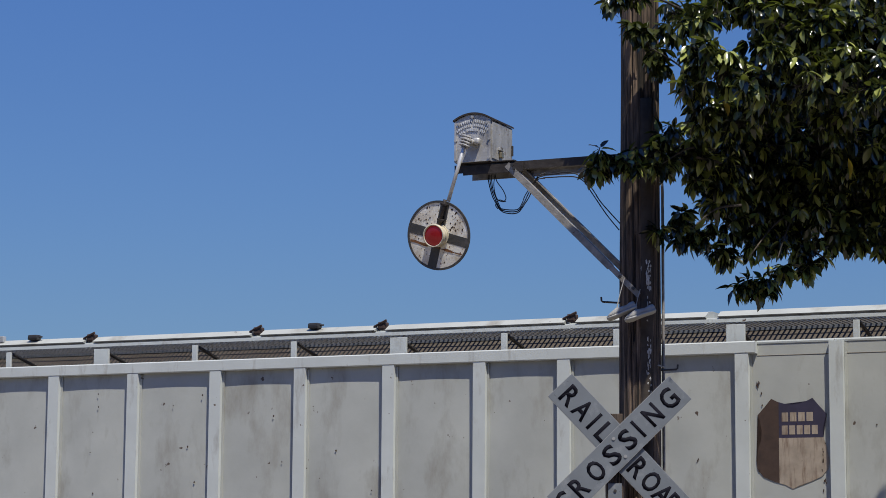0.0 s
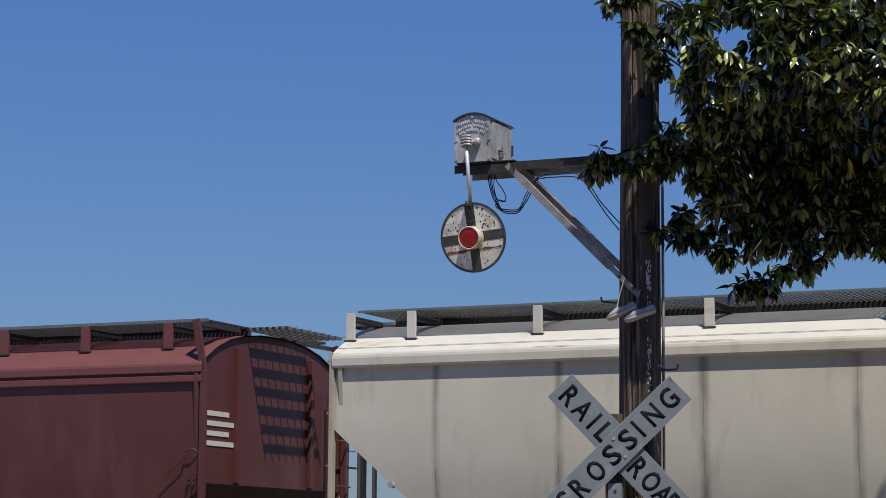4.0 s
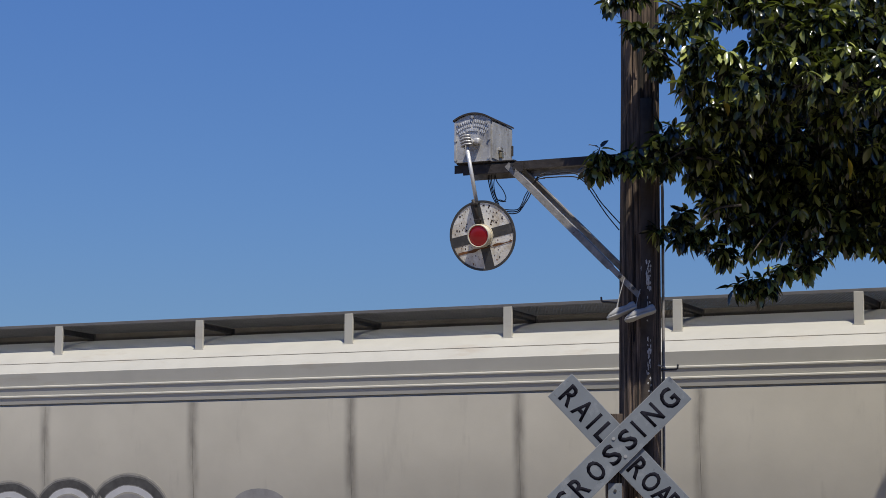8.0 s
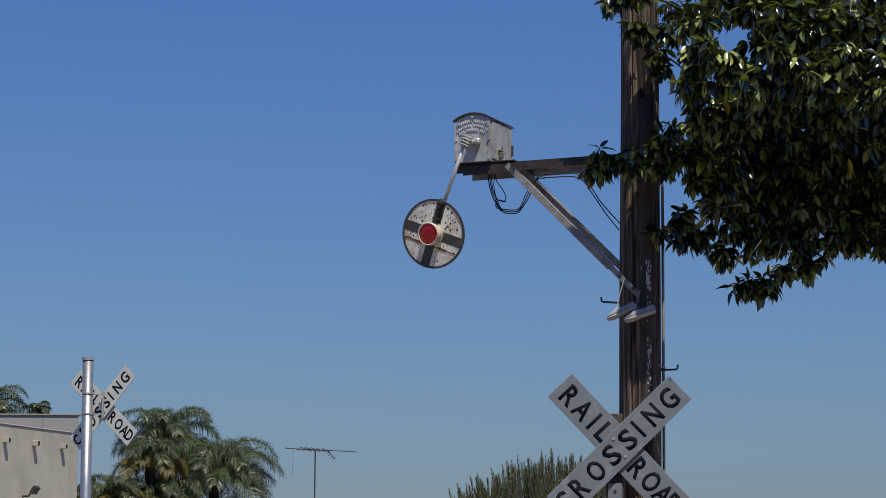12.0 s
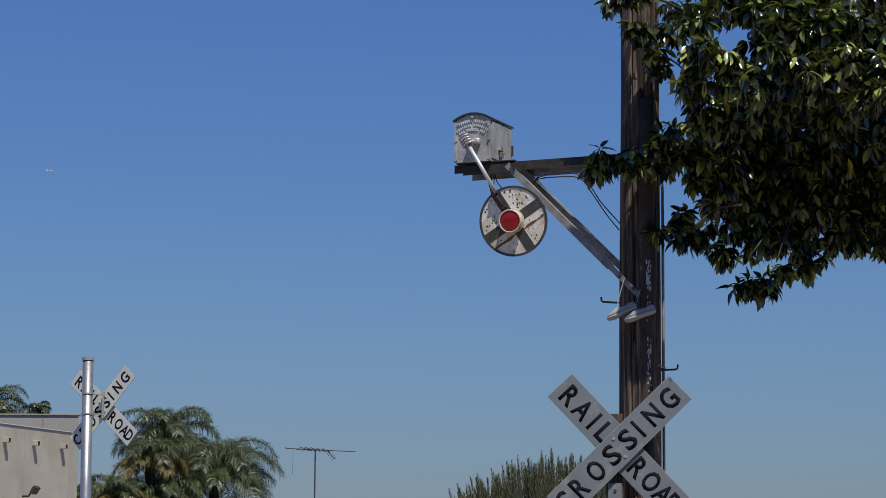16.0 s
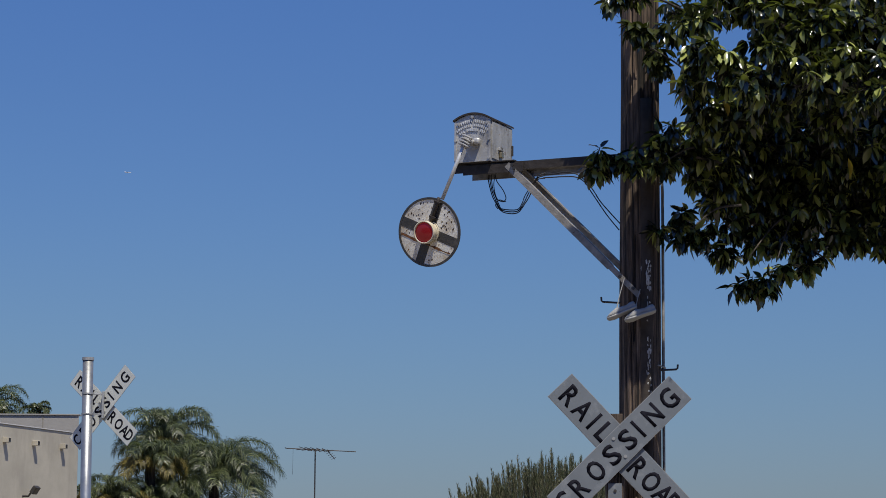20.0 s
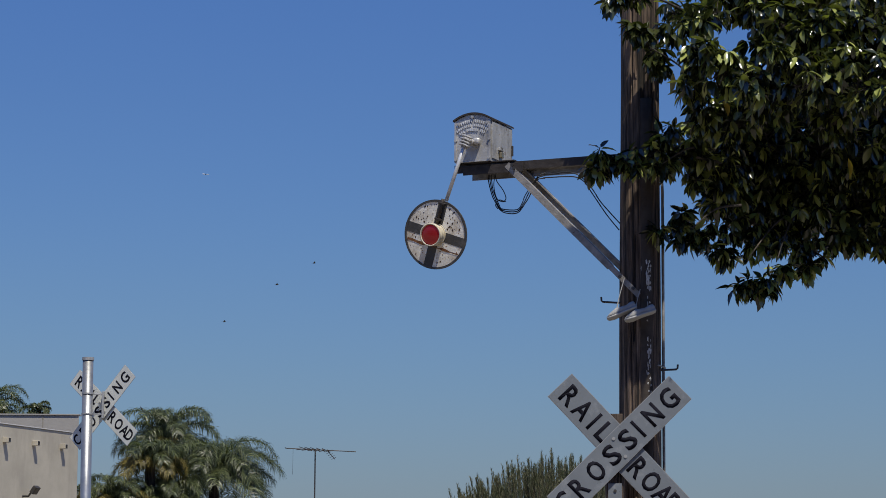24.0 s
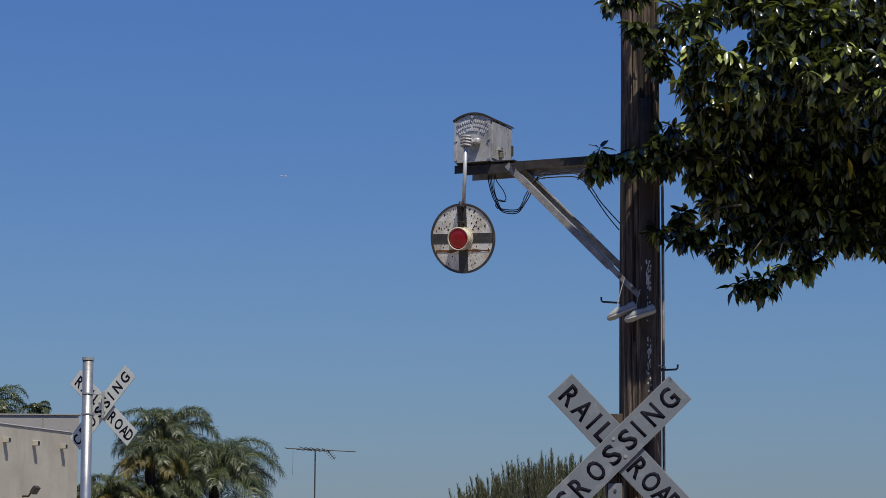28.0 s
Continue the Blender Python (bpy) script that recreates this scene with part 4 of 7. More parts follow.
def roof_posts(car, stations, y_foot, z_foot, y_top, z_top, width, mat, mat_strut, y_in=0.66, thick=0.03, dark=True):
    """Uprights that carry the walkway on both sides, each with a strut to the inside."""
    for s in stations:
        for side in (-1, 1):
            ys = sorted((side * (y_foot - thick), side * y_foot))
            post = part("walkway_post", box_bm(s - width / 2, s + width / 2, ys[0], ys[1], z_foot, z_top, 0.004), mat, car)
            part("bearer", box_bm(s - 0.02, s + 0.045, min(side * y_in, side * (y_foot - 0.035)), max(side * y_in, side * (y_foot - 0.035)), z_top - 0.085, z_top - 0.028, 0.003), mat_strut, post)
            part("leg", box_bm(s - 0.03, s + 0.05, min(side * y_in, side * (y_in + 0.05)), max(side * y_in, side * (y_in + 0.05)), z_top - 0.13, z_top - 0.03, 0.003), mat_strut, post)
            part("foot_plate", box_bm(s - width / 2 - 0.015, s + width / 2 + 0.015, min(ys) - 0.01, max(ys) + 0.01, z_foot - 0.006, z_foot + 0.012, 0.002), mat_strut if dark else mat, post)


def place_side(profile, s, z, out, side=-1):
    """A point on the side's surface, out metres proud of it."""
    return Vector((s, side * (lat_at(profile, z) + out * 0.4 + 0.0025), z))


def lay(bm, profile, s, z, out=0.004):
    """Lay a flat decal (x along, z up, y depth) on the near side with its centre at s, z."""
    for v in bm.verts:
        v.co = Vector((s + v.co.x, -(lat_at(profile, z + v.co.z) + out * 0.4 + 0.0025 - v.co.y), z + v.co.z))
    return bm


def decal(name, poly, profile, s, z, out, material, parent, label=""):
    bm = prism_bm(poly, -0.001, 0.0015, lambda u, v, h: Vector((u, h, v)))
    bmesh.ops.triangulate(bm, faces=bm.faces)
    return part(name, lay(bm, profile, s, z, out), material, parent, label)


def bar_rows(car, name, profile, s0, s1, z1, z0, rows, material, seed, fill=0.62, out=0.004, label=""):
    """Small stencilling too worn to read: rows of short bars."""
    rnd = random.Random(seed)
    bm = bmesh.new()
    pitch = (z1 - z0) / rows
    for r in range(rows):
        zc = z1 - pitch * (r + 0.5)
        x = s0
        while x < s1 - 0.02:
            w = rnd.uniform(0.02, 0.075)
            x2 = min(s1, x + w)
            vs = [bm.verts.new(place_side(profile, a, b, out)) for a, b in ((x, zc - pitch * fill / 2), (x2, zc - pitch * fill / 2), (x2, zc + pitch * fill / 2), (x, zc + pitch * fill / 2))]
            bm.faces.new(vs)
            x = x2 + rnd.uniform(0.008, 0.02)
    return part(name, bm, material, car, label)


def shield_outline(w, h):
    half = [(0.0, 0.43), (0.10, 0.44), (0.20, 0.465), (0.285, 0.5), (0.355, 0.43), (0.475, 0.32), (0.445, 0.25), (0.42, 0.15), (0.43, 0.05), (0.475, -0.07), (0.50, -0.18), (0.485, -0.28), (0.40, -0.365), (0.25, -0.42), (0.10, -0.455), (0.0, -0.5)]
    return [(x * w, z * h) for x, z in half] + [(-x * w, z * h) for x, z in half[-2:0:-1]]


def clip_poly(poly, axis, limit, keep_above):
    out = []
    for i, p in enumerate(poly):
        q = poly[(i + 1) % len(poly)]
        ip, iq = (p[axis] >= limit) == keep_above, (q[axis] >= limit) == keep_above
        if ip:
            out.append(p)
        if ip != iq:
            t = (limit - p[axis]) / (q[axis] - p[axis])
            out.append((p[0] + (q[0] - p[0]) * t, p[1] + (q[1] - p[1]) * t))
    return out


def scaled(poly, k):
    return [(x * k, z * k) for x, z in poly]


train = []


# --- second car: rounded white hopper with shield and motto
def car_white():
    front, rear = -20.83, -38.50
    c, half = (front + rear) / 2, (front - rear) / 2
    car = thing("covered_hopper_car", "weathered white covered hopper car with striped shield", "freight car", group="hopper cars of the train")
    roof = [(0, 4.455), (0.35, 4.448), (0.70, 4.405), (1.0, 4.335), (1.25, 4.232), (1.47, 4.125), (1.585, 4.065)]
    lip = [(1.585, 4.065), (1.596, 4.045), (1.602, 4.02), (1.602, 3.95), (1.595, 3.93), (1.50, 3.925)]
    side = [(1.545, 3.93), (1.552, 3.7), (1.557, 3.4), (1.554, 3.2), (1.541, 2.95), (1.51, 2.7), (1.46, 2.4), (1.39, 2.1), (1.30, 1.75), (1.22, 1.5)]
    low = lambda s: max(1.5, 3.345 - 0.87 * max(0, half - abs(s)))
    for sd in (-1, 1):
        extrude_profile(roof, -half, half, sd, "roof_sheet", ROOF_B, car, "bright curved roof with rust runs", True, 6)
        extrude_profile(lip, -half, half, sd, "eave", WHITE_B, car, "", False, 4)
        extrude_profile([(1.478, 4.129), (1.474, 4.134), (1.468, 4.130)], -half, half, sd, "roof_seam", SEAM, car)
        seams = [front - c, -22.12 - c] + [-22.12 - c - 1.405 * k for k in range(1, 11)] + [-37.42 - c, rear - c]
        for s1, s0 in zip(seams, seams[1:]):
            sheet(side, s0, s1, sd, low, 5, 0.0, "side_panel", PANEL_B, car, 16)
        for s in seams[1:-1]:
            bm = bmesh.new()
            prev = None
            for k in range(13):
                z = 3.92 + (max(low(s), 1.6) - 3.92) * k / 12
                y = sd * (lat_at(side, z) + 0.0012)
                w = 0.002 + 0.0015 * noise.noise(Vector((s * 3, z * 2.5, sd)))
                cur = (bm.verts.new((s - w, y, z)), bm.verts.new((s + w, y, z)))
                if prev:
                    bm.faces.new((prev[0], prev[1], cur[1], cur[0]))
                prev = cur
            part("weld_seam", bm, SEAM, car)
    for d in (-1, 1):
        end_wall(car, d, half, roof + [(1.59, 3.95)], 3.32, 1.53, END_DIRTY)
        bm = bmesh.new()
        for (y0, z0), (y1, z1) in zip(roof, roof[1:]):
            for sd in (-1, 1):
                vs = [bm.verts.new((d * s, sd * y, z + dz)) for s, dz in ((half - 0.07, 0.004), (half + 0.012, 0.004)) for y, z in ((y0, z0), (y1, z1))]
                bm.faces.new((vs[0], vs[1], vs[3], vs[2]))
                ws = [bm.verts.new((d * (half + 0.012), sd * y, z + dz)) for dz in (0.004, -0.035) for y, z in ((y0, z0), (y1, z1))]
                bm.faces.new((ws[0], ws[1], ws[3], ws[2]))
        part("end_arch", bm, ROOF_B, car)
        zs = [4.0 - 0.505 * k for k in range(6)]
        ladder(car, d, half, -1.555, -0.95, 4.08, END_DIRTY, zs)
        part("corner_post", box_bm(d * (half + 0.012) - 0.025, d * (half + 0.012) + 0.025, 1.46, 1.60, 0.95, 3.95, 0.005), WHITE_B, car)
        s = d * (half + 0.03)
        for y, w, z1 in ((-0.84, 0.085, 3.52), (-0.58, 0.035, 3.46), (0.95, 0.085, 3.32), (1.30, 0.03, 3.2)):
            part("end_post", box_bm(s - 0.02, s + 0.02, y - w / 2, y + w / 2, 1.0, z1, 0.004), END_DIRTY, car)
        part("post_bracket", box_bm(s - 0.03, s + 0.035, 0.90, 1.0, 3.28, 3.40, 0.01), GALV, car)
        part("placard", box_bm(s - d * 0.085, s - d * 0.08, -1.42, -1.18, 3.68, 3.72, 0), LETTER_RED, car, "faded red stencil")
        part("hatch_band", box_bm(min(s - d * 0.087, s - d * 0.083), max(s - d * 0.087, s - d * 0.083), -1.52, -1.16, 3.74, 3.80, 0), SEAM, car)
        for k, (z, n) in enumerate(((3.93, 2), (3.77, 4))):
            for j in range(n):
                y = 0.92 + 0.075 * j + (0.03 if n == 2 else 0)
                part("stencil", box_bm(s - d * 0.088 - 0.003, s - d * 0.088 + 0.003, y, y + 0.045, z - 0.05, z + 0.05, 0), LETTER_BLACK, car)
    slope_sheets(car, half, 3.33, 0.87, 1.50, UNDER_SHADE)
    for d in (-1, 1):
        # added filler plate that closes the open gap beyond the slope sheet
        part("end_filler", prism_bm([(half - 0.10, 3.26), (half - 0.10, 1.1), (half - 1.1, 1.1), (half - 1.1, 2.4)], 1.22, 1.25, lambda u, v, h: Vector((d * u, h, v))), UNDER_SHADE, car, "dark filler plate added below the car end")
    hoppers(car, half, low, 1.6, WHITE_B)
    underframe(car, half, WHITE_B)
    # tabs at the foot of the sheets
    for d in (-1, 1):
        part("tie_tab", tube_bm([(d * (half - 0.62), -1.50, 2.80), (d * (half - 0.62), -1.56, 2.80)], 0.03, 10), GALV, car)
    # walkways
    st = [-21.0, -21.68, -22.94] + [-24.63 - 1.693 * k for k in range(8)] + [-37.80, -38.46]
    st = [s - c for s in st]
    roof_posts(car, st, 1.30, 4.215, 1.30, 4.49, 0.092, ROOF_B, STEEL, 0.66)
    for sd in (-1, 1):
        y0, y1 = sorted((sd * 0.38, sd * 1.27))
        grating("running_board", -half + 0.12, half - 0.25, y0, y1, 4.505, 0.050, 0.035, 0.004, GRATE, car, [k / 8 for k in range(9)], "open grey walkway grating", 0.010)
        # strip coloured near black for the band of shade under the grating
        part("walkway_stringer", box_bm(-half + 0.12, half - 0.25, min(sd * 0.40, sd * 0.44), max(sd * 0.40, sd * 0.44), 4.415, 4.497, 0.003), SHADE_BLACK, car, "walkway stringer coloured dark for shade")
        part("board_edge", box_bm(-half + 0.12, half - 0.25, min(sd * 1.283, sd * 1.292), max(sd * 1.283, sd * 1.292), 4.492, 4.515, 0.002), EDGE_BLUE, car)
    for d in (-1, 1):
        a, b = sorted((d * (half - 0.28), d * (half - 0.92)))
        grating("cross_walk", a, b, -0.6, 0.6, 4.535, 0.046, 0.02, 0.026, GRATE, car)
        a, b = sorted((d * (half - 0.05), d * (half + 0.40)))
        mesh_platform("end_platform", a, b, -0.33, 0.42, 4.50, GRATE, car, "expanded metal end platform")
        for y in (-0.30, 0.39):
            part("platform_strut", tube_bm([(d * (half + 0.34), y, 4.46), (d * (half - 0.05), y * 1.15, 4.16)], 0.017, 6), GRATE, car)
        part("platform_lip", box_bm(d * (half + 0.405) - 0.008, d * (half + 0.405) + 0.008, -0.345, 0.435, 4.45, 4.505, 0.002), GRATE, car)
        step = part("brake_step", box_bm(min(d * (half - 0.05), d * (half + 0.26)), max(d * (half - 0.05), d * (half + 0.12)), 0.70, 1.22, 4.33, 4.36, 0.003), GRATE, car, "small dark brake step")
        for y in (0.74, 1.18):
            part("step_bracket", tube_bm([(d * (half + 0.10), y, 4.33), (d * (half - 0.04), y, 4.12)], 0.014, 6), GRATE, step)
        part("grab_rail", tube_bm(spline([(d * (half - 1.1), -0.5, 4.53), (d * (half - 1.1), -0.5, 4.60), (d * (half - 0.6), -0.5, 4.58), (d * (half - 0.45), -0.5, 4.53)], 4), 0.010, 6), GRATE, car)
    # coaming sides carry their shade as a dark colour
    part("hatch_coaming", box_bm(-half + 0.5, half - 0.5, -0.28, 0.28, 4.38, 4.526, 0.008), UNDER_SHADE, car, "trough hatch coaming coloured dark for shade")
    for k in range(5):
        s = -half + 2.0 + k * (2 * half - 4) / 4
        part("hatch_cover", box_bm(s - 1.3, s + 1.3, -0.26, 0.26, 4.528, 4.545, 0.006), GRATE, car)
        part("hatch_latch", box_bm(s + 0.5, s + 0.62, -0.36, -0.30, 4.50, 4.535, 0.008), ALU, car)
    # thin rust runs along the edge of the roof
    edge = [(1.47, 4.125), (1.585, 4.065)]
    for s, ln, z in ((-24.83, 0.36, 4.072), (-24.1, 0.5, 4.071), (-27.3, 0.55, 4.073), (-26.5, 0.25, 4.070), (-22.6, 0.3, 4.072), (-28.9, 0.6, 4.072), (-30.4, 0.3, 4.071), (-32.1, 0.45, 4.073), (-34.8, 0.5, 4.072), (-36.2, 0.3, 4.071)):
        decal("rust_run", [(-ln * 0.7, 0.0), (-ln / 2, -0.006), (-ln / 3, -0.007), (-ln / 8, -0.012), (ln / 5, -0.009), (ln * 0.35, -0.010), (ln * 0.7, 0.0), (ln / 3, 0.006), (0.0, 0.004), (-ln / 4, 0.007)], edge, s - c, z, 0.003, OCHRE, car)
    # striped shield, its lettering as plain bars
    sz = 3.395
    s0 = -23.98 - c
    sh = shield_outline(0.715, 0.78)
    base = decal("shield", scaled(sh, 1.0), side, s0, sz, 0.007, SHIELD_WHITE, car, "striped red, white and blue shield")
    blue = clip_poly(scaled(sh, 0.955), 1, 0.075, True)
    decal("shield_top", blue, side, s0, sz, 0.015, SHIELD_BLUE, base)
    body = clip_poly(scaled(sh, 0.955), 1, 0.068, False)
    for k in range(7):
        x = -0.35 + 0.7 * (k + 0.5) / 7 * 1.0
        stripe = clip_poly(clip_poly(body, 0, x - 0.026, True), 0, x + 0.026, False)
        if len(stripe) > 2:
            decal("stripe", stripe, side, s0, sz, 0.016, SHIELD_RED, base)
    for z, x0, x1, n in ((0.25, -0.20, 0.20, 5), (0.145, -0.235, 0.235, 7)):
        w = (x1 - x0) / n
        for j in range(n):
            x = x0 + w * j
            decal("letter_bar", [(x + w * 0.1, z - 0.041), (x + w * 0.9, z - 0.041), (x + w * 0.9, z + 0.041), (x + w * 0.1, z + 0.041)], side, s0, sz, 0.022, SHIELD_WHITE, base)
    for word, z, w, x in (("BUILDING", 3.535, 1.035, -22.89), ("AMERICA", 3.325, 0.985, -22.90)):
        part("motto", lay(letter_bm(word, 0.165, 0.0015, w, 0.0), side, x - c, z, -0.001), LETTER_BLACK, car, "dark lettering")
    bar_rows(car, "stencilling", [(1.39, 4.165), (1.41, 4.155), (1.46, 4.13)], -22.05 - c, -21.75 - c, 4.165, 4.135, 2, LETTER_RED, 3)
    train.append((car, c))


# --- first car: pale grey hopper with upright ribs
def car_ribbed():
    rear, front = -19.39, -2.0
    c, half = (front + rear) / 2, (front - rear) / 2
    car = thing("covered_hopper_car", "pale grey ribbed covered hopper car with worn shield", "freight car", group="hopper cars of the train")
    side = [(1.50, 4.045), (1.50, 1.5)]
    hollow = [(1.496, 4.045), (1.496, 3.8), (1.497, 3.45), (1.498, 3.1), (1.50, 1.5)]
    low = lambda s: max(1.4, 3.21 - 0.80 * max(0, half - abs(s) - 0.03))
    ribs = [-17.97, -17.23, -16.48, -15.65] + [-14.79, -13.93, -13.10, -12.15, -11.19, -10.24, -9.28, -8.33, -7.48, -6.60, -5.77] + [-4.91, -4.05, -3.31]
    ribs = [r - c for r in ribs]
    t0, t1 = -15.75 - c, -5.64 - c
    edges = [-half] + ribs + [half]
    roof = [(0, 4.36), (0.40, 4.34), (0.58, 4.29), (0.76, 4.07), (1.3, 4.03), (1.47, 4.02)]
    for sd in (-1, 1):
        # roof sheet coloured dark to stand for shadow below the grating
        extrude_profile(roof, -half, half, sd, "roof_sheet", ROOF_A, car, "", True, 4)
        for a, b in zip(edges, edges[1:]):
            sheet(hollow if a > t0 - 0.3 and b < t1 + 0.3 else side, a + 0.002, b - 0.002, sd, low, 6, 0.018 if a > t0 - 0.3 and b < t1 + 0.3 else 0.004, "side_panel", PANEL_A, car)
        for i, r in enumerate(ribs):
            w = 0.068
            inside = t0 - 0.1 < r < t1 + 0.1
            top = 3.945 if inside else 4.03
            bm = bmesh.new()
            poly = [(-w, 0.0), (-w * 0.92, 0.052), (w * 0.92, 0.052), (w, 0.0)]
            add_prism(bm, poly, max(low(r) - 0.02, 1.35), top, lambda u, v, h: Vector((r + u, sd * (1.497 + v), h)))
            part("rib", bm, GREY_RIB, car)
            part("rib_flange", box_bm(r + w + 0.001, r + w + 0.02, min(sd * 1.502, sd * 1.512), max(sd * 1.502, sd * 1.512), max(low(r), 1.4), top - 0.01), GREY_A, car)
        extrude_profile([(1.44, 4.062), (1.545, 4.055), (1.553, 4.045), (1.553, 3.952), (1.543, 3.942), (1.50, 3.944)], t0, t1, sd, "top_chord", GREY_RIB, car, "pale blue-grey top chord")
        for s in (t0, t1):
            part("chord_end", prism_bm([(1.44, 4.062), (1.553, 4.05), (1.553, 3.943), (1.44, 3.943)], s - 0.004, s + 0.004, lambda u, v, h: Vector((h, sd * u, v))), GREY_RIB, car)
        for a, b in ((-half, t0), (t1, half)):
            extrude_profile([(1.44, 4.062), (1.503, 4.058), (1.5075, 4.045), (1.5055, 4.03)], a, b, sd, "edge_trim", GREY_RIB, car)
            extrude_profile([(1.5015, 3.927), (1.504, 3.924), (1.5015, 3.918)], a, b, sd, "sheet_line", SEAM, car)
    for d in (-1, 1):
        end_wall(car, d, half, roof, 3.2, 1.5, GREY_A, ((-0.6, 0.08, 4.1), (0.6, 0.08, 4.1)))
        s = d * (half - 0.01)
        for y in (-1.49, 1.49):
            cp = part("corner_post", box_bm(s - 0.045, s + 0.045, y - 0.03, y + 0.03, 0.95, 4.035, 0.004), GREY_RIB, car)
            for z in (4.0, 3.93, 3.86, 3.79, 3.62, 3.55, 3.3):
                part("rivet", tube_bm([(s - 0.012, y + math.copysign(0.03, y), z), (s - 0.012, y + math.copysign(0.042, y), z)], 0.014, 8), GALV, cp)
            part("end_post", box_bm(d * (half - 0.30) - 0.03, d * (half - 0.30) + 0.03, y - 0.03, y + 0.03, 0.95, 2.98, 0.004), STEEL, car)
            part("tie_strut", box_bm(d * (half - 0.46) - 0.03, d * (half - 0.46) + 0.03, y - 0.035, y + 0.035, 1.2, 2.98, 0.004), GREY_RIB, car)
            part("tie_bolt", tube_bm([(d * (half - 0.46), y * 1.0, 2.93), (d * (half - 0.46), y * 1.035, 2.93)], 0.018, 8), STEEL, car)
    slope_sheets(car, half, 3.2, 0.8, 1.47, UNDER_SHADE)
    hoppers(car, half, low, 1.5, GREY_A)
    underframe(car, half, GREY_A)
    st = [-19.42, -18.30, -17.19, -16.05, -14.92] + [-13.82 + 1.132 * k for k in range(11)]
    for i, s in enumerate(st):
        s -= c
        wide = i in (3, 6, 9, 12)
        for sd in (-1, 1):
            w = 0.088 if wide else 0.048
            post = part("walkway_post", box_bm(s - w, s + w if wide else s + w * 0.2, min(sd * 1.28, sd * 1.31), max(sd * 1.28, sd * 1.31), 4.05, 4.235, 0.004), GREY_RIB, car)
            part("strut", tube_bm([(s, sd * 1.26, 4.22), (s, sd * 0.74, 4.10)], 0.018, 6), STEEL, post)
    for sd in (-1, 1):
        y0, y1 = sorted((sd * 0.62, sd * 1.27))
        grating("running_board", -half + 0.02, half - 0.02, y0, y1, 4.275, 0.050, 0.018, 0.004, GRATE_A, car, [k / 10 for k in range(11)], "open walkway grating", 0.006)
        part("board_edge", box_bm(-half + 0.02, half - 0.02, min(sd * 1.279, sd * 1.291), max(sd * 1.279, sd * 1.291), 4.258, 4.290, 0.002), GREY_RIB, car, "pale walkway edge")
    # long trough hatches with clamps between them
    part("hatch_coaming", box_bm(-half + 0.8, half - 0.8, -0.40, 0.40, 4.33, 4.405, 0.01), GREY_RIB, car)
    hs = [-18.9, -18.28, -13.43, -11.37, -9.92, -7.85, -6.4, -3.7]
    for a, b in zip(hs, hs[1:]):
        part("hatch_cover", prism_bm([(-0.43, 4.406), (-0.44, 4.415), (-0.34, 4.47), (-0.2, 4.49), (0.2, 4.49), (0.34, 4.47), (0.44, 4.415), (0.43, 4.406)], a - c + 0.06, b - c - 0.06, lambda u, v, h: Vector((h, u, v))), GREY_A, car, "long pale hatch cover")
        if b < -7.0:
            cl = part("hatch_clamp", box_bm(b - c - 0.045, b - c + 0.045, -0.40, -0.30, 4.42, 4.505, 0.02), ALU if b < -15 else SHIELD_BROWN, car, "rusty hatch clamp")
            part("clamp_bar", tube_bm([(b - c - 0.09, -0.38, 4.455), (b - c, -0.40, 4.49), (b - c + 0.06, -0.40, 4.515)], 0.013, 6), SHIELD_BROWN, cl)
    for s in (-17.8, -16.05, -14.62, -7.2):
        part("hatch_hook", box_bm(s - c - 0.04, s - c + 0.06, -0.40, -0.34, 4.45, 4.52, 0.008), ALU, car)
    for s in (-14.16, -10.69, -7.2):
        lever = part("hatch_lever", box_bm(s - c - 0.07, s - c + 0.06, -0.42, -0.33, 4.46, 4.52, 0.02), STEEL, car, "dark hatch lever")
        part("lever_arm", tube_bm([(s - c + 0.02, -0.38, 4.50), (s - c + 0.10, -0.38, 4.495)], 0.009, 6), STEEL, lever)
    # worn shield between two ribs, one half gone to brown
    s0, sz = -5.325 - c, 3.135
    sh = shield_outline(0.66, 0.80)
    flat = [(1.503, 4.0), (1.503, 1.5)]
    base = decal("old_shield", clip_poly(sh, 0, -0.12, False), flat, s0, sz, 0.003, SHIELD_BROWN, car, "worn brown and navy shield")
    rest = clip_poly(sh, 0, -0.12, True)
    decal("shield_top", clip_poly(rest, 1, 0.05, True), flat, s0, sz, 0.003, SHIELD_NAVY, base)
    decal("shield_foot", clip_poly(rest, 1, 0.05, False), flat, s0, sz, 0.003, SHIELD_TAN, base)
    for z, x0, x1, n in ((0.235, -0.10, 0.20, 4), (0.12, -0.10, 0.24, 5)):
        w = (x1 - x0) / n
        for j in range(n):
            decal("letter_bar", [(x0 + w * (j + 0.1), z - 0.04), (x0 + w * (j + 0.88), z - 0.04), (x0 + w * (j + 0.88), z + 0.04), (x0 + w * (j + 0.1), z + 0.04)], flat, s0, sz, 0.006, SHIELD_TAN, base)
    # large reporting letters, as bars that reach below the view
    for s in (-17.69, -17.49, -16.97, -16.84):
        decal("letter_bar", [(-0.045, -0.3), (0.045, -0.3), (0.045, 0.3), (-0.045, 0.3)], flat, s - c, 2.56, 0.003, LETTER_BLACK, car)
    decal("letter_bar", [(-0.09, -0.04), (0.09, -0.04), (0.09, 0.04), (-0.09, 0.04)], flat, -16.77 - c, 2.82, 0.003, LETTER_BLACK, car)
    # chips, rust drips and a thin scrawl
    rnd = random.Random(11)
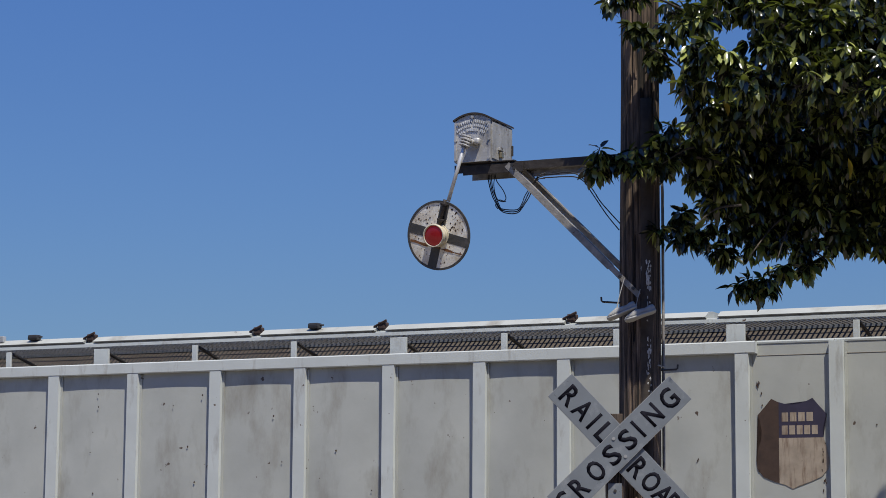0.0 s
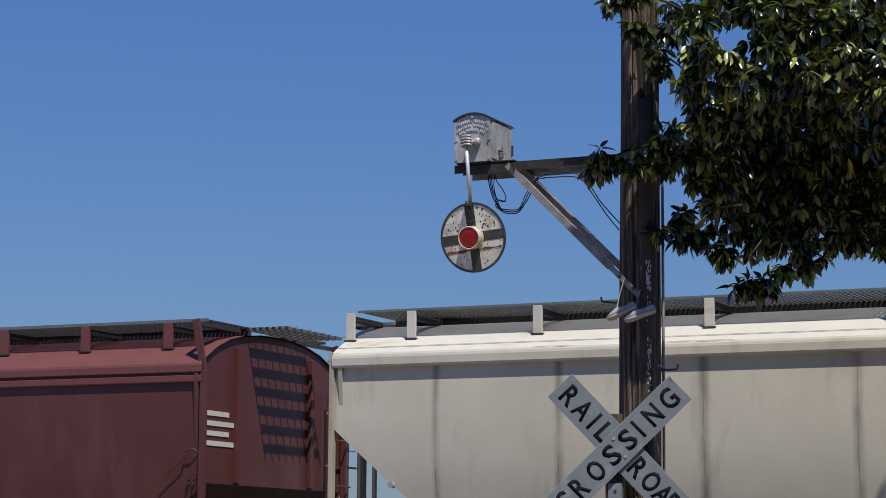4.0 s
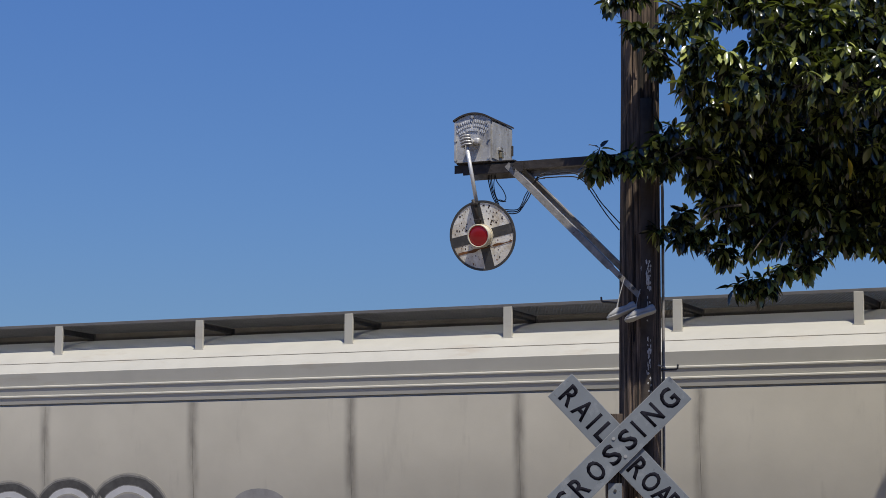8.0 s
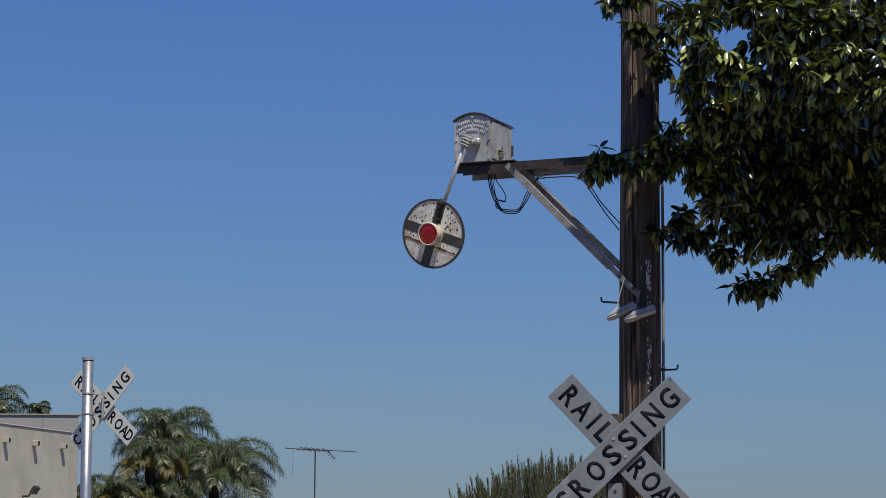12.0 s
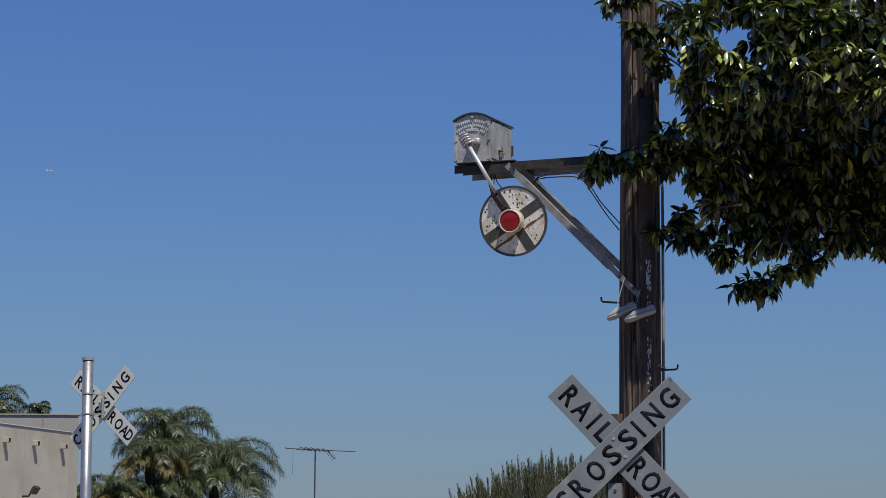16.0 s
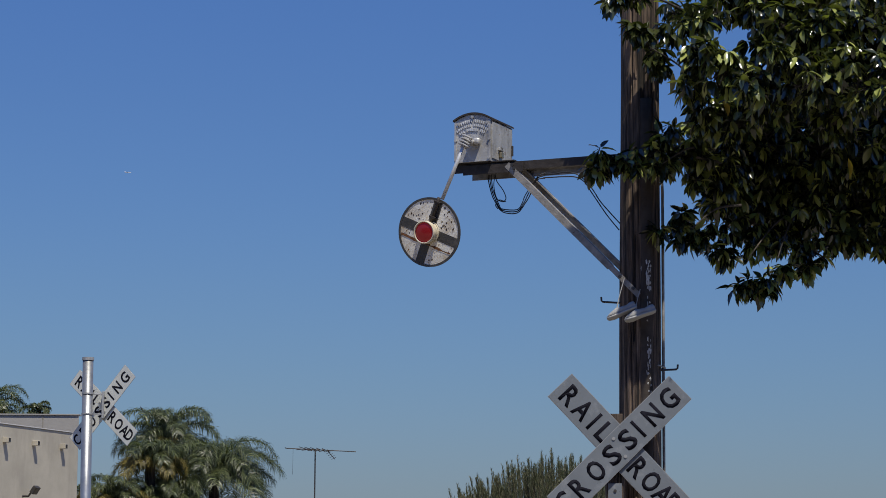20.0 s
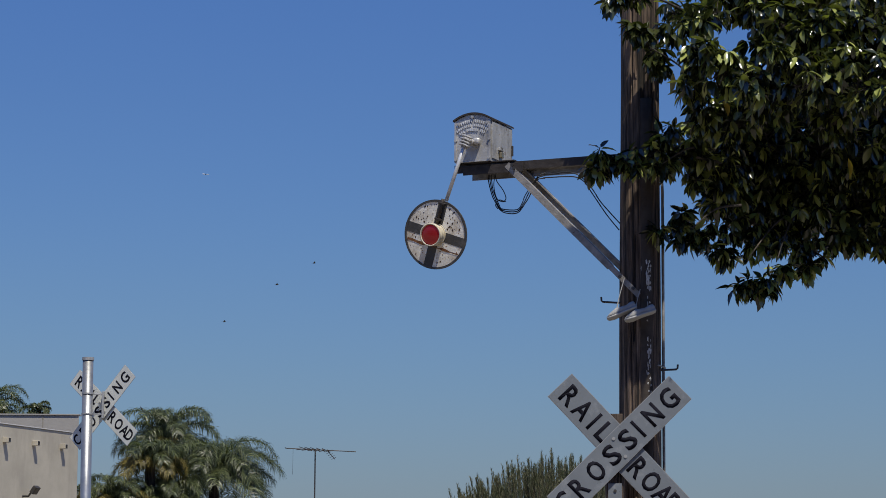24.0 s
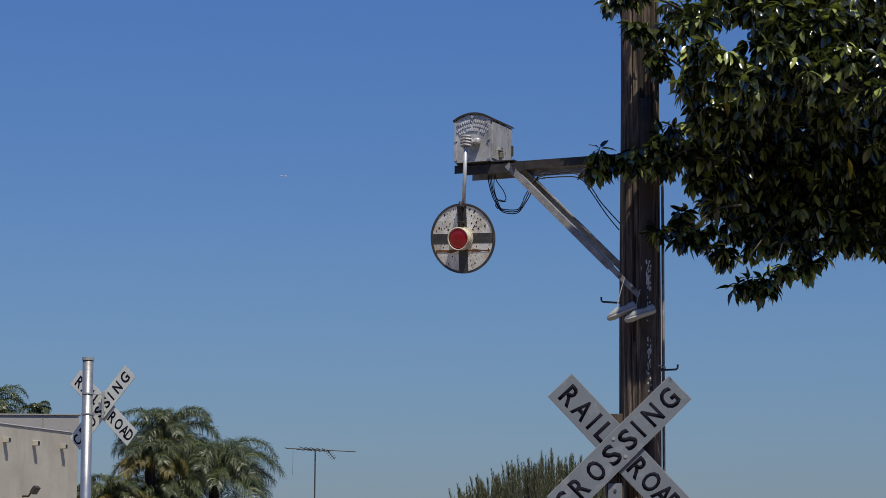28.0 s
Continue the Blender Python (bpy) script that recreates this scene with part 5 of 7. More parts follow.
    for _ in range(70):
        s, z = rnd.uniform(-half + 0.2, half - 0.2), rnd.uniform(2.5, 3.75)
        if min(abs(s - r) for r in ribs) < 0.12:
            continue
        r = rnd.uniform(0.003, 0.009)
        decal("rust_chip", [(r * rnd.uniform(0.5, 1.3) * math.cos(a), r * rnd.uniform(0.7, 1.8) * math.sin(a)) for a in (2 * math.pi * q / 7 for q in range(7))], [(1.517, 4), (1.517, 1)] if t0 < s < t1 else flat, s, z, 0.003, SHIELD_BROWN, car)
    for s, z0, z1, n in ((-15.45, 2.5, 3.75, 34), (-16.33, 2.6, 3.45, 20), (-15.93, 3.0, 3.35, 7), (-14.98, 3.4, 3.8, 8), (-5.62, 2.9, 3.7, 10), (-5.05, 2.6, 3.2, 10)):
        for _ in range(n):
            r = rnd.uniform(0.004, 0.010)
            ds, z = rnd.gauss(0, 0.012), rnd.uniform(z0, z1)
            decal("rust_chip", [(r * rnd.uniform(0.5, 1.2) * math.cos(a), r * rnd.uniform(0.9, 3.0) * math.sin(a)) for a in (2 * math.pi * q / 7 for q in range(7))], [(1.517, 4), (1.517, 1)] if t0 < s - c < t1 else flat, s - c + ds, z, 0.003, SHIELD_BROWN, car)
    decal("rust_drip", [(-0.065, -0.004), (0.065, 0.002), (0.065, 0.012), (-0.065, 0.008)], flat, -18.42 - c, 3.775, 0.0, SHIELD_BROWN, car)
    for dx, ln in ((-0.03, 0.035), (0.01, 0.02), (0.05, 0.06)):
        decal("rust_drip", [(dx - 0.006, 0.0), (dx + 0.006, 0.0), (dx + 0.001, -ln), (dx - 0.001, -ln)], flat, -18.42 - c, 3.775, 0.0, SHIELD_BROWN, car)
    for pts in ([(-19.2, 3.05), (-19.27, 3.25), (-19.15, 3.55), (-18.98, 3.68), (-18.86, 3.6), (-18.92, 3.35), (-18.8, 3.2)], [(-19.05, 3.0), (-19.12, 3.3), (-19.0, 3.5), (-18.9, 3.5)], [(-18.85, 3.66), (-18.78, 3.68), (-18.7, 3.66)], [(-18.4, 3.1), (-18.35, 3.25), (-18.2, 3.33), (-18.13, 3.2), (-18.2, 3.02)]):
        part("scrawl", tube_bm(spline([(s - c, -1.5035, z) for s, z in pts], 5), 0.0035, 4), SCRAWL, car, "thin faded scrawl")
    train.append((car, c))


# --- third car: oxide red hopper
def car_red():
    front, rear = -39.95, -57.12
    c, half = (front + rear) / 2, (front - rear) / 2
    car = thing("covered_hopper_car", "oxide red covered hopper car with white block logo", "freight car", group="hopper cars of the train")
    roof = [(0, 4.425), (0.35, 4.418), (0.70, 4.38), (1.0, 4.315), (1.25, 4.22), (1.45, 4.11), (1.565, 4.035)]
    lip = [(1.565, 4.035), (1.575, 4.01), (1.578, 3.945), (1.555, 3.935), (1.555, 3.915), (1.575, 3.905), (1.577, 3.85), (1.57, 3.84), (1.51, 3.84)]
    side = [(1.541, 3.85), (1.545, 3.6), (1.545, 3.3), (1.54, 2.95), (1.52, 2.7), (1.48, 2.4), (1.40, 2.0), (1.28, 1.6), (1.25, 1.5)]
    low = lambda s: max(1.5, 2.84 - 0.95 * max(0, half - abs(s)))
    seams = [front - c] + [front - c - (2 * half) * k / 8 for k in range(1, 8)] + [rear - c]
    for sd in (-1, 1):
        extrude_profile(roof, -half + 0.03, half - 0.03, sd, "roof_sheet", RED_ROOF, car, "sunlit faded red roof", True, 6)
        extrude_profile(lip, -half + 0.02, half - 0.02, sd, "eave", RED_ROOF, car, "", False, 4)
        extrude_profile([(1.557, 3.937), (1.558, 3.926), (1.557, 3.914)], -half + 0.02, half - 0.02, sd, "eave_gap", SEAM_RED, car)
        for s1, s0 in zip(seams, seams[1:]):
            sheet(side, s0, s1, sd, low, 5, 0.0, "side_panel", PANEL_C, car, 16)
    for d in (-1, 1):
        end_wall(car, d, half, roof + [(1.58, 3.86)], 2.84, 1.53, RED_C, ((-0.8, 0.08, 4.25), (0.8, 0.08, 4.25)))
        zs = [3.9 - 0.5 * k for k in range(6)]
        ladder(car, d, half, 1.555, 1.13, 4.0, RED_C, zs)
        s = d * (half + 0.004)
        for y in (-1.545, 1.545):
            part("corner_post", box_bm(s - 0.045, s + 0.02, y - 0.025, y + 0.025, 0.95, 3.95, 0.004), RED_C, car)
            bm = bmesh.new()
            yy = y * 0.985
            add_prism(bm, [(d * (half + 0.015), 3.9), (d * (half - 0.05), 3.9), (d * (half - 0.16), 4.46), (d * (half - 0.09), 4.48)], yy - 0.02, yy + 0.02, lambda u, v, h: Vector((u, h, v)))
            part("end_bracket", bm, RED_C, car, "leaning red end bracket")
            part("cross_beam", box_bm(d * (half - 0.16) - 0.03, d * (half - 0.16) + 0.03, min(yy, yy * 0.4), max(yy, yy * 0.4), 4.42, 4.46, 0.003), STEEL, car)
            for dz in (0.0, -0.05):
                for dx in (0.1, 0.16):
                    part("rivet", tube_bm([(d * (half - dx), y * 0.99, 2.88 + dz), (d * (half - dx), y * 1.012, 2.88 + dz)], 0.012, 6), RED_C, car)
        part("grab_iron", tube_bm(spline([(d * (half - 0.04), -1.55, 3.14), (d * (half - 0.09), -1.59, 3.17), (d * (half - 0.18), -1.59, 3.15), (d * (half - 0.20), -1.59, 3.08), (d * (half - 0.44), -1.585, 2.9)], 4), 0.007, 6), RED_C, car)
    slope_sheets(car, half, 2.84, 0.95, 1.5, UNDER_SHADE_RED)
    hoppers(car, half, low, 1.55, RED_C)
    underframe(car, half, RED_C)
    st = [-56.53, -55.52, -54.51, -53.80] + [-52.64 + 1.1425 * k for k in range(8)] + [-43.5, -42.55, -41.54, -40.54]
    st = [s - c for s in st]
    roof_posts(car, st, 1.30, 4.21, 1.30, 4.475, 0.105, RED_ROOF, STEEL, 0.66)
    part("stay", tube_bm([(-55.52 - c - 0.02, -1.3, 4.28), (-55.52 - c - 0.24, -1.44, 4.12)], 0.016, 6), RED_ROOF, car)
    for sd in (-1, 1):
        y0, y1 = sorted((sd * 0.38, sd * 1.27))
        grating("running_board", -half + 0.12, half - 0.12, y0, y1, 4.495, 0.050, 0.030, 0.004, GRATE, car, [k / 14 for k in range(15)], "open grey walkway grating", 0.010)
        # near-black strip paints the shade along the inner edge of the walkway
        part("walkway_stringer", box_bm(-half + 0.12, half - 0.12, min(sd * 0.40, sd * 0.44), max(sd * 0.40, sd * 0.44), 4.39, 4.487, 0.003), SHADE_BLACK, car, "walkway stringer coloured dark for shade")
        part("board_edge", box_bm(-half + 0.12, half - 0.12, min(sd * 1.283, sd * 1.293), max(sd * 1.283, sd * 1.293), 4.475, 4.508, 0.002), EDGE_BLUE, car)
    a, b = half - 0.06, half + 0.46
    grating("end_platform", a, b, -0.62, 0.62, 4.47, 0.075, 0.028, 0.03, GRATE, car, label="slotted end platform")
    # dark red stands for the coaming's shaded side
    part("hatch_coaming", box_bm(-half + 0.5, half - 0.5, -0.28, 0.28, 4.38, 4.506, 0.008), UNDER_SHADE_RED, car, "trough hatch coaming coloured dark for shade")
    for k in range(4):
        s = -half + 2.2 + k * (2 * half - 4.4) / 3
        part("hatch_cover", box_bm(s - 1.6, s + 1.6, -0.26, 0.26, 4.508, 4.525, 0.006), STEEL, car)
    # white block logo as plain slanted shapes over a bar
    x0 = -45.86 - c
    B = [(0, 0), (0.30, 0.40), (0.98, 0.40), (1.04, 0.36), (1.04, 0.28), (0.95, 0.20), (0.98, 0.14), (0.90, 0.05), (0.76, 0.0)]
    logo = decal("logo", [(u - 0.5, v - 0.2) for u, v in B], side, x0 + 0.5, 3.07, 0.004, LETTER_WHITE, car, "off-white slanted block logo")
    for shape in ([(0.98, 0.0), (1.32, 0.40), (1.66, 0.40), (1.62, 0.0), (1.44, 0.0), (1.46, 0.27), (1.24, 0.0)], [(1.72, 0.0), (1.78, 0.40), (2.3, 0.40), (2.3, 0.3), (1.95, 0.3), (1.9, 0.0)]):
        decal("logo_shape", [(u - 0.5, v - 0.2) for u, v in shape], side, x0 + 0.5, 3.07, 0.004, LETTER_WHITE, logo)
    part("logo_bar", lay(prism_bm([(-0.62, -0.06), (2.2, -0.06), (2.25, 0.06), (-0.53, 0.06)], -0.001, 0.001, lambda u, v, h: Vector((u, h, v))), side, x0 + 0.5, 2.735, 0.004), LETTER_WHITE, logo)
    # smaller four-letter mark, as four blocks with cuts
    for k in range(4):
        x = -55.59 - c + 0.295 * k
        decal("mark_block", [(0.02, 0), (0.25, 0), (0.25, 0.32), (0.02, 0.32)], side, x, 2.80, 0.004, LETTER_WHITE, car)
    for k, (words, w) in enumerate((("OWNERSHIP SUBJECT TO", 0.48), ("A SECURITY AGREEMENT", 0.47), ("FILED WITH THE SURFACE", 0.48), ("TRANSPORTATION BOARD", 0.48))):
        part("stencilling", lay(letter_bm(words, 0.032, 0.001, w, 0.03), side, -55.33 - c, 3.711 - 0.0475 * k, -0.004), LETTER_WHITE, car, "small white stencilling")
    px, pz = -52.065 - c, 2.70
    decal("placard", [(-0.15, -0.1), (0.15, -0.1), (0.15, 0.1), (-0.15, 0.1)], side, px, pz, 0.003, LETTER_WHITE, car, "small framed stencil")
    decal("placard_field", [(-0.135, -0.085), (0.135, -0.085), (0.135, 0.085), (-0.135, 0.085)], side, px, pz, 0.0055, RED_C, car)
    part("placard_word", lay(letter_bm("PLATE", 0.045, 0.001, 0.2, 0.01), side, px, pz + 0.03, 0.0075), LETTER_WHITE, car)
    # white stencil rows on the front end
    for k in range(4):
        part("stencil", box_bm(half - 0.058, half - 0.053, -1.4, -0.95 + 0.1 * (k % 2), 3.52 - 0.1 * k, 3.57 - 0.1 * k, 0), LETTER_WHITE, car)
    train.append((car, c))


# --- last car: cream hopper with a stepped top chord and spray-painted side
def car_cream():
    front, rear = -58.63, -76.31
    c, half = (front + rear) / 2, (front - rear) / 2
    car = thing("covered_hopper_car", "cream covered hopper car with spray-painted bubble graffiti", "freight car", group="hopper cars of the train")
    roof = [(0, 4.435), (0.35, 4.428), (0.70, 4.39), (1.0, 4.325), (1.25, 4.225), (1.47, 4.085), (1.565, 3.99)]
    chord = [(1.565, 3.99), (1.582, 3.978), (1.568, 3.85), (1.582, 3.842), (1.583, 3.830), (1.574, 3.822), (1.566, 3.752), (1.582, 3.744), (1.583, 3.732), (1.574, 3.722), (1.566, 3.662), (1.550, 3.656), (1.550, 3.636)]
    side = [(1.572, 3.638), (1.572, 3.45), (1.568, 3.25), (1.556, 3.0), (1.53, 2.75), (1.48, 2.4), (1.40, 2.0), (1.28, 1.6), (1.25, 1.5)]

    def low(s):
        e = max(0, half - abs(s))
        return max(1.5, 3.37 - 0.10 * e - 0.85 * max(0, e - 0.12) if e > 0 else 3.37)
    seams = [front - c, -60.63 - c] + [-62.40 - c - 1.753 * k for k in range(8)] + [-76.12 - c, rear - c]
    for sd in (-1, 1):
        extrude_profile(roof, -half, half, sd, "roof_sheet", ROOF_D, car, "pale curved roof", True, 6)
        extrude_profile([(1.468, 4.0905), (1.464, 4.0955), (1.456, 4.0935)], -half, half, sd, "roof_seam", SEAM, car)
        extrude_profile(chord, -half, half, sd, "top_chord", ROOF_D, car, "stepped grey-white top chord", False, 4)
        for s1, s0 in zip(seams, seams[1:]):
            sheet(side, s0, s1, sd, low, 5, 0.0, "side_panel", PANEL_D, car, 16)
        for s in seams[1:-1]:
            bm = bmesh.new()
            prev = None
            for k in range(13):
                z = 3.63 + (max(low(s), 1.6) - 3.63) * k / 12
                y = sd * (lat_at(side, z) + 0.0012)
                w = 0.002 + 0.0015 * noise.noise(Vector((s * 3, z * 2.5, sd)))
                cur = (bm.verts.new((s - w, y, z)), bm.verts.new((s + w, y, z)))
                if prev:
                    bm.faces.new((prev[0], prev[1], cur[1], cur[0]))
                prev = cur
            part("weld_seam", bm, SEAM, car)
    for d in (-1, 1):
        end_wall(car, d, half, roof + [(1.575, 3.66)], 3.48, 1.53, END_DIRTY, ((-0.55, 0.03, 4.38), (0.93, 0.09, 4.27)))
        zs = [4.02 - 0.46 * k for k in range(7)]
        s = d * (half + 0.03)
        if d > 0:
            ladder(car, d, half, -1.555, -0.76, 4.47, END_DIRTY, zs, 0.095)
            part("hatch_band", box_bm(half - 0.06, half - 0.055, -1.5, -1.12, 3.70, 3.75, 0), SEAM, car)
            for z, y0, n in ((3.88, 1.02, 4), (3.72, 1.04, 6)):
                for j in range(n):
                    part("stencil", box_bm(half - 0.058, half - 0.052, y0 + 0.065 * j, y0 + 0.065 * j + 0.04, z - 0.05, z + 0.05, 0), LETTER_BLACK, car)
            for j in range(5):
                part("stencil", box_bm(half - 0.058, half - 0.052, -0.50 + 0.05 * j, -0.50 + 0.05 * j + 0.03, 3.55, 3.575, 0), LETTER_BLACK, car)
        else:
            for y in (-1.5, 1.5):
                bm = bmesh.new()
                add_prism(bm, [(-half + 0.06, 3.36), (-half - 0.02, 3.38), (-half - 0.17, 3.24), (-half - 0.17, 1.0), (-half - 0.09, 1.0), (-half - 0.09, 3.18)], y - 0.03, y + 0.03, lambda u, v, h: Vector((u, h, v)))
                # far post takes the darker shade paint, near post the car paint
                part("corner_post", bm, UNDER_SHADE if y > 0 else WHITE_D, car)
                for dx, dz in ((0.0, 3.40), (0.05, 3.40), (-0.13, 3.22), (-0.13, 3.15)):
                    part("bolt", tube_bm([(-half + dx, y * 1.02, dz), (-half + dx, y * 1.045, dz)], 0.014, 6), STEEL, car)
        for y in (-1.5, 1.5):
            part("tie_strut", tube_bm([(d * (half - 0.56), y, 2.98), (d * (half - 0.57), y * 1.01, 2.90), (d * (half - 0.70), y * 0.97, 2.5), (d * (half - 0.72), y * 0.95, 1.2)], 0.035, 8), WHITE_D, car)
            for dx in (0.0, 0.05, 0.1):
                part("rivet", tube_bm([(d * (half - 0.1 - dx), y * 1.03, 3.40), (d * (half - 0.1 - dx), y * 1.045, 3.40)], 0.014, 6), SEAM, car)
    slope_sheets(car, half, 3.48, 0.85, 1.5, UNDER_SHADE)
    hoppers(car, half, low, 1.55, WHITE_D)
    underframe(car, half, WHITE_D)
    st = [-58.71, -59.37] + [-61.06 - 1.693 * k for k in range(9)] + [-75.62, -76.29]
    st = [s - c for s in st]
    roof_posts(car, st, 1.30, 4.185, 1.30, 4.49, 0.088, ROOF_D, STEEL, 0.66, 0.03, False)
    for sd in (-1, 1):
        y0, y1 = sorted((sd * 0.38, sd * 1.27))
        grating("running_board", -half + 0.05, half - 0.1, y0, y1, 4.505, 0.034, 0.023, 0.003, GRATE, car, [k / 20 for k in range(21)], label="fine grey walkway grating", strip=0.009)
    # brown-grey strips paint the shade below the walkway
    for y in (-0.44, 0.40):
        part("walkway_stringer", box_bm(-half + 0.05, half - 0.1, y, y + 0.04, 4.41, 4.495, 0.003), UNDER_SHADE, car, "walkway stringer coloured dark for shade")
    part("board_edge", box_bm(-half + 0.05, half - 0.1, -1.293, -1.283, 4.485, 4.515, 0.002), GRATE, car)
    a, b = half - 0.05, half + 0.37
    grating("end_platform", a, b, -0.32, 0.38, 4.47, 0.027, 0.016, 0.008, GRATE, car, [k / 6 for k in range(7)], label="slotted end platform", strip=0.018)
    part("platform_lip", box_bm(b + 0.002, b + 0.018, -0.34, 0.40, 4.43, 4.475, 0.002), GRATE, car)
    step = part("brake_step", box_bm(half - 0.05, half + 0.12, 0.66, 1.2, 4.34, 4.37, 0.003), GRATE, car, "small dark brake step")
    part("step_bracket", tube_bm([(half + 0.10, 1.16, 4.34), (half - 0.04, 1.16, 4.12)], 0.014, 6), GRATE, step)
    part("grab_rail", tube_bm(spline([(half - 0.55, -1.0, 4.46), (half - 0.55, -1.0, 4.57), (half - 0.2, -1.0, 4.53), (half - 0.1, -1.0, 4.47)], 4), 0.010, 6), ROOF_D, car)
    # dark brown-grey puts shade on the coaming sides
    part("hatch_coaming", box_bm(-half + 0.5, half - 0.5, -0.28, 0.28, 4.38, 4.516, 0.008), UNDER_SHADE, car, "trough hatch coaming coloured dark for shade")
    for k in range(6):
        s = -half + 1.6 + k * (2 * half - 3.2) / 5
        part("hatch_cover", box_bm(s - 0.9, s + 0.9, -0.26, 0.26, 4.518, 4.535, 0.006), GRATE, car)
        part("hatch_latch", box_bm(s + 0.85, s + 0.93, -0.36, -0.30, 4.48, 4.53, 0.01), ROOF_D, car)
    # stencils: reporting mark as bars, maker's note, caution note
    for j in range(4):
        x = -74.22 - c + 0.235 * j
        decal("letter_bar", [(0, -0.25), (0.15, -0.25), (0.15, 0.07), (0, 0.07)], side, x, 2.76, 0.004, LETTER_BLACK, car)
    bar_rows(car, "stencilling", side, -61.64 - c, -59.86 - c, 2.795, 2.75, 1, SEAM, 7, 0.6)
    bar_rows(car, "stencilling", side, -61.64 - c, -60.5 - c, 2.715, 2.67, 1, SEAM, 8, 0.6)
    upper = [(1.40, 4.14), (1.455, 4.10), (1.52, 4.04), (1.55, 4.0)]
    bar_rows(car, "caution_stencil", upper, -59.46 - c, -58.84 - c, 4.095, 4.030, 2, LETTER_RED, 9, 0.42)
    # graffiti: overlapping bubbles, grey shade, black outline, white field
    bubbles = ((-72.30, 2.45, 0.36), (-71.60, 2.46, 0.39), (-70.88, 2.50, 0.38), (-70.16, 2.48, 0.43))
    rnd = random.Random(2)
    for i, (s, z, r) in enumerate(bubbles):
        for k, (scale, mat) in enumerate(((1.09, SPRAY_MIST), (1.045, SPRAY_SMOKE), (1.0, SPRAY_BLACK), (0.81, SPRAY_SMOKE), (0.79, SPRAY_WHITE), (0.64, SPRAY_MIST), (0.60, SPRAY_GREY))):
            pts = []
            for q in range(40):
                a = 2 * math.pi * q / 40
                w = r * scale * (1 + 0.02 * noise.noise(Vector((q * 0.5, i, k))))
                pts.append((w * 1.08 * math.cos(a), w * math.sin(a)))
            decal("graffiti_bubble", pts, side, s - c, z, 0.003 + 0.0018 * k + 0.0003 * i, mat, car, "sprayed bubble letter")
    decal("graffiti_haze", [(0.30 * math.cos(2 * math.pi * q / 24), 0.16 * math.sin(2 * math.pi * q / 24)) for q in range(24)], side, -68.67 - c, 2.62, 0.003, SPRAY_GREY, car, "grey sprayed haze")
    train.append((car, c))


car_ribbed()
car_white()
car_red()
car_cream()


# ---------------------------------------------------------------- broadleaf tree that hangs over the pole
def leaf_verts(length, width, fold, droop):
    """One pointed leaf along +x, folded on its midrib: 11 points, 12 faces."""
    xs = (0.0, 0.18, 0.45, 0.72, 1.0)
    ws = (0.0, 0.74, 1.0, 0.76, 0.0)
    pts, faces = [], []
    for x, w in zip(xs, ws):
        z = -droop * x * x * length
        wave = 0.022 * length * math.sin(x * 9.0)
        pts.append((x * length, 0, z))
        if w:
            pts.append((x * length, w * width / 2, z + fold * w * width / 2 + wave))
            pts.append((x * length, -w * width / 2, z + fold * w * width / 2 - wave))
    # indices: 0 base; (1,2,3) (4,5,6) (7,8,9) rows; 10 tip
    faces += [(0, 1, 2), (0, 3, 1), (1, 4, 5, 2), (1, 3, 6, 4), (4, 7, 8, 5), (4, 6, 9, 7), (7, 10, 8), (7, 9, 10)]
    return pts, faces


def whorl(rnd, centre, axis, n, size):
    """Poses of the leaves of one twig end: they ring the axis and droop."""
    axis = Vector(axis).normalized()
    t = axis.orthogonal().normalized()
    b = axis.cross(t)
    out = []
    for k in range(n):
        a = 2 * math.pi * (k + rnd.uniform(-0.3, 0.3)) / n
        d = (t * math.cos(a) + b * math.sin(a)) + axis * rnd.uniform(-0.15, 0.7)
        d.z -= rnd.uniform(0.35, 1.25)
        d.normalize()
        up = Vector((rnd.uniform(-0.6, 0.6), rnd.uniform(-0.6, 0.6), 1.0))
        side = up.cross(d).normalized()
        up = d.cross(side)
        m = Matrix((d, side, up)).transposed().to_4x4()
        m.translation = Vector(centre) + d * 0.012
        out.append(m @ Matrix.Scale(size * rnd.uniform(0.75, 1.2), 4))
    return out


